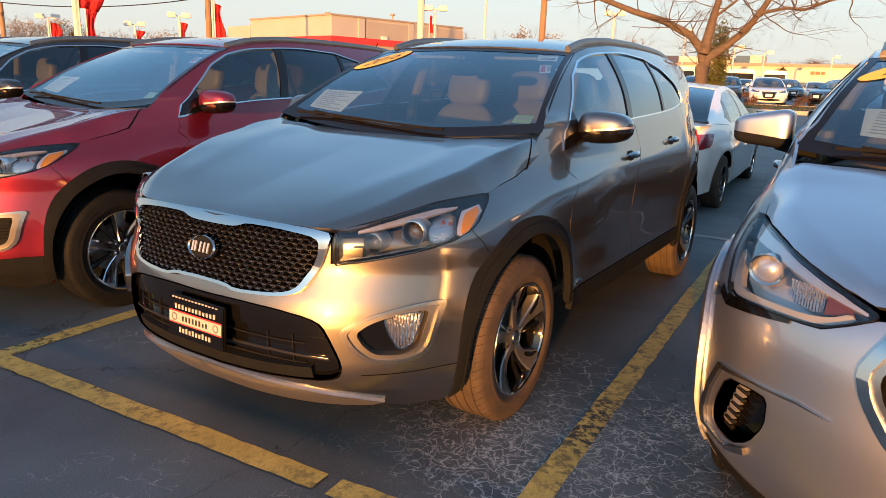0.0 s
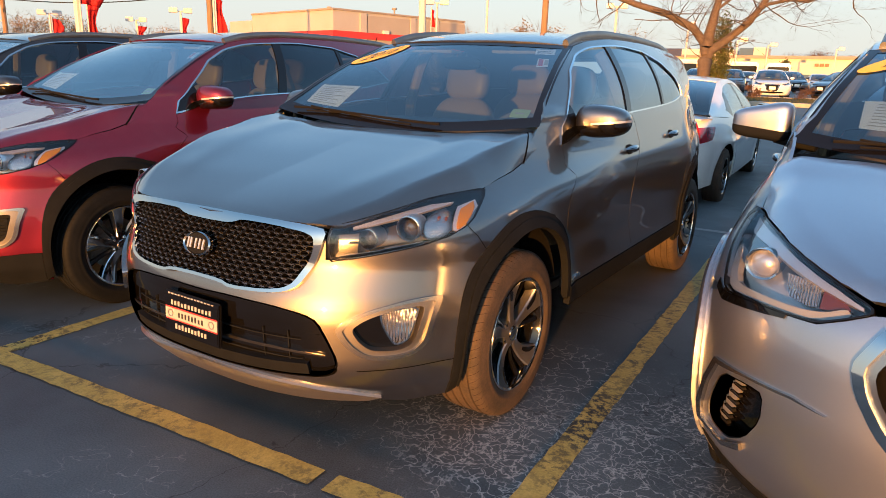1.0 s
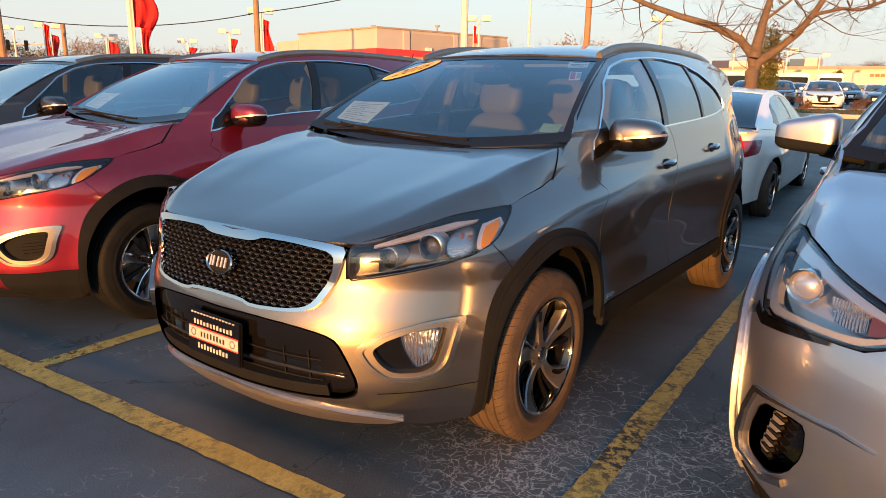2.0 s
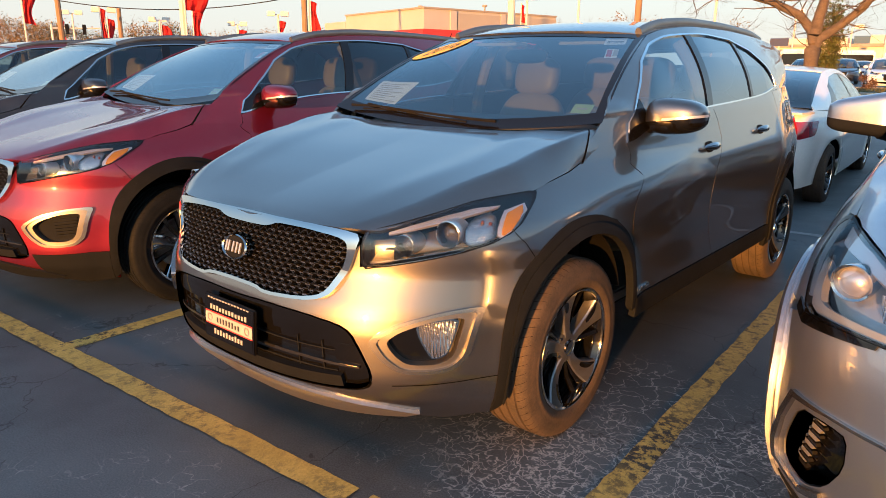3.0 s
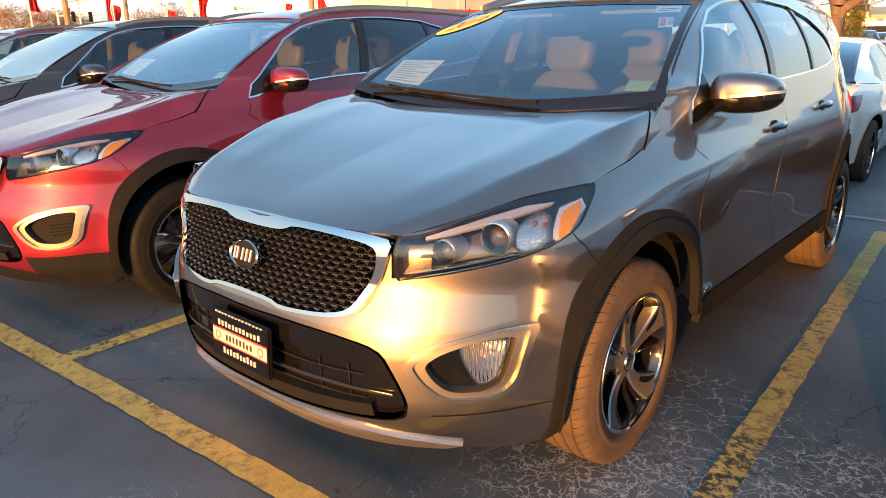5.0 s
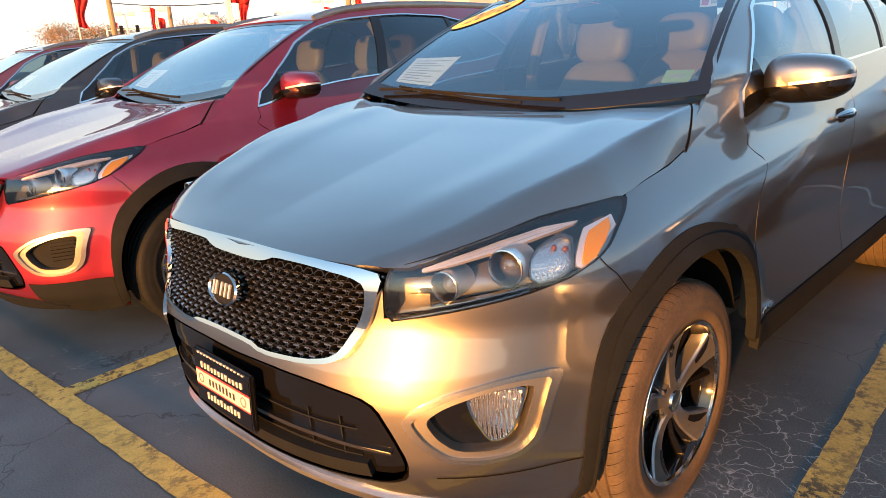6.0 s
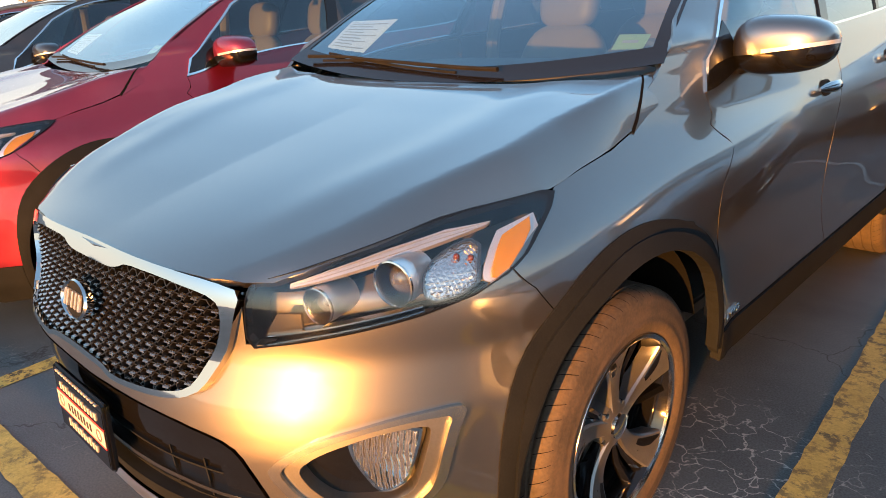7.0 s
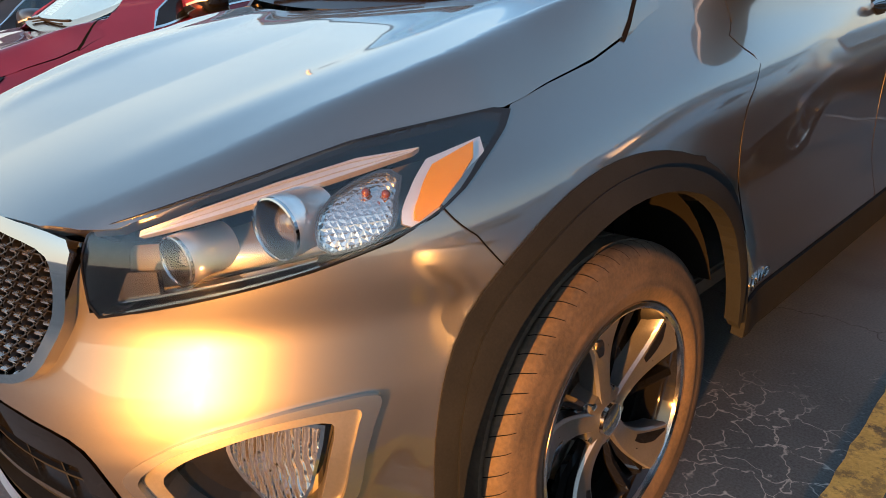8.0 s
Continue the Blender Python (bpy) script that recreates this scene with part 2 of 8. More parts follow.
def skin(name, surface, outline, mat, parent, holes=(), step=0.025, lift=0.0, skirt=0.012, label="", mirror=False, flip=False):
    """A pressed panel: the piece of a smooth surface inside an outline, less its holes, with edges folded inwards."""
    loops = [dense(outline, step)] + [dense(h, step) for h in holes]
    if sum(a[0] * b[1] - b[0] * a[1] for a, b in zip(loops[0], loops[0][1:] + loops[0][:1])) < 0:
        loops[0].reverse()
    pts, edges = [], []
    for lp in loops:
        k = len(pts)
        pts += lp
        edges += [(k + i, k + (i + 1) % len(lp)) for i in range(len(lp))]
    xs, ys = [p[0] for p in loops[0]], [p[1] for p in loops[0]]
    grid = []
    gx, gy = np.meshgrid(np.arange(min(xs), max(xs), step), np.arange(min(ys), max(ys), step * 0.9))
    gx[1::2] += step / 2
    cand = np.column_stack([gx.ravel(), gy.ravel()])
    if len(cand):
        keep = inside(loops[0], cand)
        for h in loops[1:]:
            keep &= ~inside(h, cand)
        cand = cand[keep]
        edge = np.array(pts)
        if len(cand):
            far = np.array([((edge - c) ** 2).sum(axis=1).min() > (0.45 * step) ** 2 for c in cand])
            grid = [tuple(c) for c in cand[far]]
    vs, _, fs, *_ = delaunay_2d_cdt([Vector(p) for p in pts + grid], edges, [], 0, 1e-6)
    mid = np.array([[sum(vs[i][0] for i in f) / len(f), sum(vs[i][1] for i in f) / len(f)] for f in fs])
    keep = inside(loops[0], mid)
    for h in loops[1:]:
        keep &= ~inside(h, mid)
    faces = [tuple(f) for f, k in zip(fs, keep) if k]
    used = sorted({i for f in faces for i in f})
    index = {o: i for i, o in enumerate(used)}
    faces = [tuple(index[i] for i in f) for f in faces]
    e = 1e-3
    verts, normals = [], []
    for i in used:
        a, b = vs[i]
        n = (Vector(surface(a + e, b)) - Vector(surface(a - e, b))).cross(Vector(surface(a, b + e)) - Vector(surface(a, b - e)))
        n = n.normalized() if n.length > 1e-12 else Vector((0, 0, 1))
        if flip:
            n = -n
        verts.append(Vector(surface(a, b)) + n * lift)
        normals.append(n)
    if flip:
        faces = [f[::-1] for f in faces]
    if skirt:
        seen = {}
        for f in faces:
            for i in range(len(f)):
                a, b = f[i], f[(i + 1) % len(f)]
                seen[(a, b)] = True
        rim = [(a, b) for a, b in seen if (b, a) not in seen]
        for a, b in rim:
            d = (verts[b] - verts[a])
            out = d.cross(normals[a]).normalized() if d.length > 1e-9 else normals[a]
            k = len(verts)
            verts += [verts[a], verts[b], verts[b] - normals[b] * skirt, verts[a] - normals[a] * skirt]
            normals += [out] * 4
            faces.append((k + 1, k, k + 3, k + 2))
    made = [link_mesh(name, verts, faces, mat, parent, label, normals)]
    if mirror:
        made.append(link_mesh(name, [(-v[0], v[1], v[2]) for v in verts], [f[::-1] for f in faces], mat, parent, label, [(-n[0], n[1], n[2]) for n in normals]))
    return made


def both(name, bm, mat, parent, label=""):
    """A part and its mirror image on the other side."""
    twin = bm.copy()
    bmesh.ops.transform(twin, matrix=Matrix.Diagonal((-1, 1, 1, 1)), verts=twin.verts)
    bmesh.ops.reverse_faces(twin, faces=twin.faces)
    return [part(name, bm, mat, parent, label), part(name, twin, mat, parent, label)]


def spline(*pts):
    """A smooth curve through (t, value) pairs, flat beyond its ends."""
    ts, vs = [p[0] for p in pts], [p[1] for p in pts]
    n = len(ts)
    d = [(vs[i + 1] - vs[i]) / (ts[i + 1] - ts[i]) for i in range(n - 1)]
    m = [d[0]] + [0.0 if d[i - 1] * d[i] <= 0 else 2 * d[i - 1] * d[i] / (d[i - 1] + d[i]) for i in range(1, n - 1)] + [d[-1]]

    def f(t):
        if t <= ts[0]:
            return vs[0] + m[0] * max(t - ts[0], -0.05)
        if t >= ts[-1]:
            return vs[-1] + m[-1] * min(t - ts[-1], 0.05)
        i = 0
        while t > ts[i + 1]:
            i += 1
        h = ts[i + 1] - ts[i]
        k = (t - ts[i]) / h
        return ((1 + 2 * k) * (1 - k) ** 2 * vs[i] + k * (1 - k) ** 2 * h * m[i]
                + k * k * (3 - 2 * k) * vs[i + 1] + k * k * (k - 1) * h * m[i + 1])
    return f


def smooth(k):
    k = min(1.0, max(0.0, k))
    return k * k * (3 - 2 * k)


FRONT, SIDE = 1.2, 2.6


class Shape:
    """The skin of a car: x to its left, y to its rear from the nose, z up. Its lower body is one sheet, wrapped round
    from the middle of the nose (u = 0) over the corner (u = FRONT) and along the side to the tail."""

    def __init__(self, nose, wide_front, wide, corner, power, length, tail, wheels, flare=0.014, creases=()):
        self.nose, self.wide_front, self.wide, self.corner, self.power = nose, wide_front, wide, corner, power
        self.length, self.tail, self.wheels, self.flare, self.creases = length, tail, wheels, flare, creases

    def width(self, y, z):
        m = smooth((z - 0.92) / 0.15)
        k = smooth((y - 0.85 - 0.1 * m) / (0.7 + 0.55 * m))
        w = self.wide_front(z) * (1 - k) + self.wide(z) * k
        return w - 0.15 * smooth((y - self.length + 1.5) / 1.3)

    def end_y(self, z):
        return self.length - self.tail(z)

    def bulge(self, x, y, z):
        """Wheel flares and pressed creases, outwards."""
        out = 0.0
        for wy, wz in self.wheels:
            r = math.hypot(y - wy, z - wz)
            out += self.flare * math.exp(-((r - 0.42) / 0.055) ** 2) * smooth((x - 0.55) / 0.3)
        for cy0, cy1, cz, slope, high, wide in self.creases:
            k = smooth((y - cy0) / 0.3) * smooth((cy1 - y) / 0.3)
            dz = z - cz - slope * (y - cy0)
            out += high * k * math.exp(-(dz / wide) ** 2)
        return out

    def wrap(self, u, z):
        a = abs(u)
        yf, d, n, yr, dr = self.nose(z), self.corner(z), self.power(z), self.end_y(z), 0.55
        if a < FRONT:
            sx = math.sin(a / FRONT * math.pi / 2)
            y = yf + d * (1 - max(0.0, 1 - sx ** n) ** (1 / n))
        elif a < FRONT + SIDE:
            sx = 1.0
            y = yf + d + (a - FRONT) / SIDE * (yr - dr - yf - d)
        else:
            sx = math.cos(min(1.0, a - FRONT - SIDE) * math.pi / 2)
            y = yr - dr * (1 - max(0.0, 1 - sx ** 2.6) ** (1 / 2.6))
        x = self.width(y, z) * sx
        out = self.bulge(x, y, z)
        x += out * min(1.0, sx * 1.2)
        if a < FRONT:
            y -= out * max(0.0, 1 - sx) * 0.7
        return (x if u >= 0 else -x, y, z)

    def u_at_y(self, y, z):
        yf, d, n, yr, dr = self.nose(z), self.corner(z), self.power(z), self.end_y(z), 0.55
        if y <= yf:
            return 0.0
        if y < yf + d:
            sx = max(0.0, 1 - (1 - (y - yf) / d) ** n) ** (1 / n)
            return FRONT * 2 / math.pi * math.asin(min(1.0, sx))
        if y <= yr - dr:
            return FRONT + SIDE * (y - yf - d) / (yr - dr - yf - d)
        sx = max(0.0, 1 - min(1.0, (y - yr + dr) / dr) ** 2.6) ** (1 / 2.6)
        return FRONT + SIDE + math.acos(min(1.0, sx)) * 2 / math.pi

    def u_at_x(self, x, z):
        s = -1 if x < 0 else 1
        return s * FRONT * 2 / math.pi * math.asin(min(1.0, abs(x) / self.width(0.3, z)))


MAIN_SHAPE = Shape(
    nose=spline((0.17, 0.20), (0.24, 0.13), (0.31, 0.07), (0.42, 0.045), (0.54, 0.040), (0.58, 0.0445), (0.606, 0.0497), (0.625, 0.0547), (0.64, 0.0600), (0.66, 0.0683), (0.70, 0.0853), (0.75, 0.105), (0.80, 0.121), (0.84, 0.134), (0.90, 0.168), (1.0, 0.3)),
    wide_front=spline((0.17, 0.86), (0.3, 0.90), (0.42, 0.92), (0.6, 0.925), (0.75, 0.925), (0.87, 0.905), (0.97, 0.865), (1.05, 0.835), (1.15, 0.80)),
    wide=spline((0.17, 0.87), (0.3, 0.91), (0.42, 0.925), (0.6, 0.92), (0.75, 0.93), (0.87, 0.935), (0.97, 0.92), (1.05, 0.895), (1.13, 0.87), (1.2, 0.85), (1.3, 0.815)),
    corner=spline((0.17, 0.80), (0.4, 0.92), (0.6, 0.93), (0.72, 0.94), (0.87, 1.04), (0.97, 1.15), (1.1, 1.25)),
    power=spline((0.17, 2.3), (0.4, 2.45), (0.6, 2.45), (0.72, 2.5), (0.87, 2.95), (0.97, 2.6), (1.1, 2.5)),
    length=4.76, tail=spline((0.2, 0.12), (0.5, 0.0), (0.7, 0.02), (1.0, 0.08), (1.2, 0.14), (1.3, 0.2)),
    wheels=((0.94, 0.365), (3.72, 0.365)))

NEXT_SHAPE = Shape(
    nose=spline((0.17, 0.20), (0.24, 0.14), (0.31, 0.09), (0.42, 0.06), (0.58, 0.04), (0.70, 0.05), (0.80, 0.075), (0.88, 0.115), (0.95, 0.18), (1.05, 0.34)),
    wide_front=spline((0.17, 0.86), (0.3, 0.91), (0.42, 0.93), (0.6, 0.93), (0.75, 0.925), (0.87, 0.905), (0.97, 0.87), (1.05, 0.845), (1.15, 0.81)),
    wide=MAIN_SHAPE.wide,
    corner=spline((0.17, 0.78), (0.4, 0.86), (0.6, 0.87), (0.75, 0.90), (0.87, 0.98), (0.97, 1.10), (1.1, 1.2)),
    power=spline((0.17, 2.3), (0.4, 2.4), (0.6, 2.4), (0.75, 2.5), (0.87, 2.6), (0.97, 2.5), (1.1, 2.5)),
    length=4.72, tail=MAIN_SHAPE.tail, wheels=((0.94, 0.365), (3.70, 0.365)))

# ---- the five-door off-roader ----
def fx(x, z, sh=MAIN_SHAPE):
    return (sh.u_at_x(x, z), z)


def fy(y, z, sh=MAIN_SHAPE):
    return (sh.u_at_y(y, z), z)


HOOD_MID = spline((0.10, 0.866), (0.2, 0.908), (0.4, 0.966), (0.6, 1.012), (0.87, 1.070), (1.1, 1.116), (1.25, 1.134))
HOOD_RIDGE = spline((0.10, 0.85), (0.25, 0.906), (0.4, 0.957), (0.6, 1.018), (0.87, 1.090), (1.1, 1.142), (1.25, 1.160))
HOOD_SIDE = spline((0.10, 0.46), (0.21, 0.53), (0.28, 0.59), (0.39, 0.65), (0.53, 0.698), (0.62, 0.736), (0.76, 0.787), (0.86, 0.796), (0.97, 0.804), (1.06, 0.806), (1.25, 0.815))
HOOD_EDGE = spline((0.10, 0.845), (0.21, 0.869), (0.28, 0.893), (0.39, 0.923), (0.53, 0.954), (0.62, 0.963), (0.76, 0.969), (0.86, 0.994), (0.97, 1.017), (1.06, 1.044), (1.25, 1.08))
BELT = spline((1.0, 1.09), (1.38, 1.096), (1.6, 1.14), (2.0, 1.183), (2.9, 1.225), (3.5, 1.275), (4.2, 1.29))
ROOF_Z = spline((1.16, 1.15), (1.5, 1.345), (1.8, 1.49), (1.97, 1.545), (2.2, 1.585), (2.6, 1.613), (3.0, 1.616), (3.5, 1.606), (4.1, 1.567), (4.65, 1.485))
ROOF_X = spline((1.16, 0.785), (1.5, 0.705), (1.8, 0.635), (1.97, 0.605), (2.2, 0.60), (2.6, 0.605), (3.2, 0.60), (4.1, 0.585), (4.65, 0.55))


def hood_of(mid, ridge, side, edge, sharper=0.0):
    """A bonnet's surface from its middle line, its ridges and its edges, each a curve along the car."""
    def surface(x, y):
        t = abs(x) / side(y)
        m, r, e = mid(y), ridge(y), edge(y)
        z = m + (r - m) * min(1.0, t / 0.92) ** 2.6
        z += 0.0040 * math.exp(-((t - 0.66) / 0.11) ** 2) * smooth((y - 0.2) / 0.3)
        fall = 0.88 + sharper * smooth((y - 0.85) / 0.22)
        if t > fall:
            z -= (r - e) * min(1.2, (t - fall) / (1 - fall)) ** 1.8
        return (x, y, z)
    return surface


hood_surface = hood_of(HOOD_MID, HOOD_RIDGE, HOOD_SIDE, HOOD_EDGE, 0.055)


def house_side(y, v):
    """The side of the upper body: v runs from the belt line (0) to the roof's edge (1)."""
    zb, zr = BELT(y), max(BELT(y), ROOF_Z(y))
    xb = MAIN_SHAPE.wrap(MAIN_SHAPE.u_at_y(y, zb), zb)[0]
    xr = ROOF_X(y)
    x, z = xb + (xr - xb) * v + 0.035 * math.sin(math.pi * v) * min(1.0, (zr - zb) / 0.3), zb + (zr - zb) * v
    k = (1 - smooth((y - 1.38) / 0.14)) * (1 - smooth((z - 1.20) / 0.08))
    if k > 0:
        x += k * (MAIN_SHAPE.wrap(MAIN_SHAPE.u_at_y(y, z), z)[0] - x)
    return (x, y, z)


def hz(y, z):
    """Where a height lies on the side of the upper body."""
    zb, zr = BELT(y), max(BELT(y) + 0.002, ROOF_Z(y))
    return (y, (z - zb) / (zr - zb))


def screen_surface(a, b):
    """The windscreen: a across (-1 to 1), b from its foot to the roof."""
    c = 1 - a * a
    foot = Vector((0.785 * a, 1.165 + 0.005 * c + 0.07 * (1 - c), 1.178 - 0.06 * c))
    head = Vector((0.61 * a, 1.965 - 0.055 * c, 1.543 + 0.018 * c))
    p = foot.lerp(head, b)
    k = math.sin(math.pi * min(1.0, max(0.0, b))) * 0.028
    return (p.x, p.y - k * 0.5, p.z + k * 0.85)


def roof_surface(x, y):
    xr = ROOF_X(y)
    return (x, y, ROOF_Z(y) + 0.042 * (1 - min(1.2, abs(x) / xr) ** 2.4))


def hatch_surface(a, b):
    low, top = Vector((0.64 * a, 4.66 - 0.14 * a ** 4, 0.98)), Vector((0.50 * a, 4.55 - 0.1 * a * a, 1.43))
    p = low.lerp(top, b)
    return (p.x, p.y + 0.03 * math.sin(math.pi * b), p.z)


# Outlines on the nose, as (across, up).
LAMP = [(0.508, 0.866), (0.524, 0.877), (0.572, 0.892), (0.645, 0.921), (0.70, 0.951), (0.735, 0.960), (0.787, 0.970), (0.815, 0.934), (0.838, 0.889), (0.836, 0.864), (0.816, 0.840), (0.766, 0.817), (0.67, 0.790), (0.58, 0.769), (0.512, 0.754)]
GRILLE_OUT = [(0.0, 0.876), (0.30, 0.874), (0.44, 0.868), (0.508, 0.858), (0.495, 0.80), (0.475, 0.735), (0.440, 0.668), (0.402, 0.646), (0.34, 0.635), (0.18, 0.628), (0.13, 0.640), (0.0, 0.642)]
GRILLE_IN = [(0.0, 0.838), (0.10, 0.84), (0.135, 0.846), (0.17, 0.858), (0.30, 0.858), (0.43, 0.848), (0.468, 0.835), (0.472, 0.80), (0.455, 0.745), (0.42, 0.675), (0.39, 0.656), (0.33, 0.645), (0.18, 0.638), (0.13, 0.650), (0.0, 0.652)]
LOWER_MOUTH = [(0.0, 0.60), (0.17, 0.605), (0.35, 0.597), (0.47, 0.578), (0.515, 0.555), (0.545, 0.49), (0.572, 0.411), (0.562, 0.362), (0.53, 0.345), (0.49, 0.338), (0.34, 0.335), (0.0, 0.325)]
FOG_OUT = [(0.565, 0.528), (0.585, 0.552), (0.65, 0.596), (0.74, 0.627), (0.80, 0.636), (0.818, 0.632), (0.812, 0.585), (0.797, 0.476), (0.765, 0.43), (0.71, 0.418), (0.645, 0.424), (0.598, 0.468)]
FOG_IN = [(0.612, 0.530), (0.65, 0.565), (0.72, 0.598), (0.785, 0.606), (0.785, 0.57), (0.768, 0.473), (0.735, 0.448), (0.665, 0.45), (0.632, 0.485)]
LIP = [(0.0, 0.318), (0.23, 0.316), (0.43, 0.304), (0.58, 0.276), (0.645, 0.245), (0.60, 0.228), (0.43, 0.222), (0.0, 0.222)]


def on_nose(pts, sh=MAIN_SHAPE):
    return [fx(x, z, sh) for x, z in pts]


def nose_mirror(pts, sh=MAIN_SHAPE):
    return mirrored(on_nose(pts, sh))


ARCH_AT, ARCH_IN, ARCH_OUT = ((0.93, 0.40), (3.71, 0.40)), 0.405, 0.471


def arc(cy, cz, r, a0, a1, n=16):
    """Part of a wheel arch; the broad trim narrows towards its rear foot."""
    out = []
    for i in range(n + 1):
        a = a0 + (a1 - a0) * i / n
        q = r - (0.034 * smooth((a - 135) / 45) if r > ARCH_IN + 0.03 and cy < 2 else 0.0)
        q -= (((0.062 if r > ARCH_IN + 0.03 else 0.028) * smooth((50 - a) / 60)) if cy < 2 else 0.0)
        out.append((cy + q * math.cos(radians(a)), cz + q * math.sin(radians(a))))
    return out


def blade(rot, lift, whole):
    """A broad curved wheel spoke that flares to the rim, or (whole = 0) the dark leaf let into its flare."""
    bm = bmesh.new()
    rows = []
    for k in range(13):
        q = k / 12
        r = 0.030 + (0.231 - 0.030) * q
        mid = 0.014 * math.sin(q * 2.6) - 0.002
        right, left = mid + 0.019 + 0.012 * q * q, mid - 0.019 - 0.074 * q ** 3
        face_x = 0.076 + 0.024 * q - 0.018 * math.sin(math.pi * q) + lift
        if not whole:
            if not 0.52 < q < 0.97:
                continue
            f = (q - 0.54) / 0.38
            wide = 0.020 * math.sin(math.pi * min(1.0, max(0.0, f)) * 0.9 + 0.15)
            c = left + 0.012 + wide * 0.8
            rows.append([(face_x - 0.006, c - wide - 0.002, r), (face_x, c - wide, r), (face_x + 0.0008, c, r), (face_x, c + wide, r), (face_x - 0.006, c + wide + 0.002, r)])
            continue
        rows.append([(face_x - 0.045, left * 0.96, r), (face_x - 0.006, left - 0.002, r), (face_x, left + 0.003, r), (face_x + 0.003, (left + right) / 2, r), (face_x, right - 0.003, r), (face_x - 0.006, right + 0.001, r), (face_x - 0.045, right * 0.96, r)])
    vs = [[bm.verts.new(p) for p in row] for row in rows]
    for a, b in zip(vs, vs[1:]):
        for j in range(len(a) - 1):
            bm.faces.new([a[j], a[j + 1], b[j + 1], b[j]])
    bmesh.ops.recalc_face_normals(bm, faces=bm.faces)
    bmesh.ops.transform(bm, matrix=rot, verts=bm.verts)
    return bm


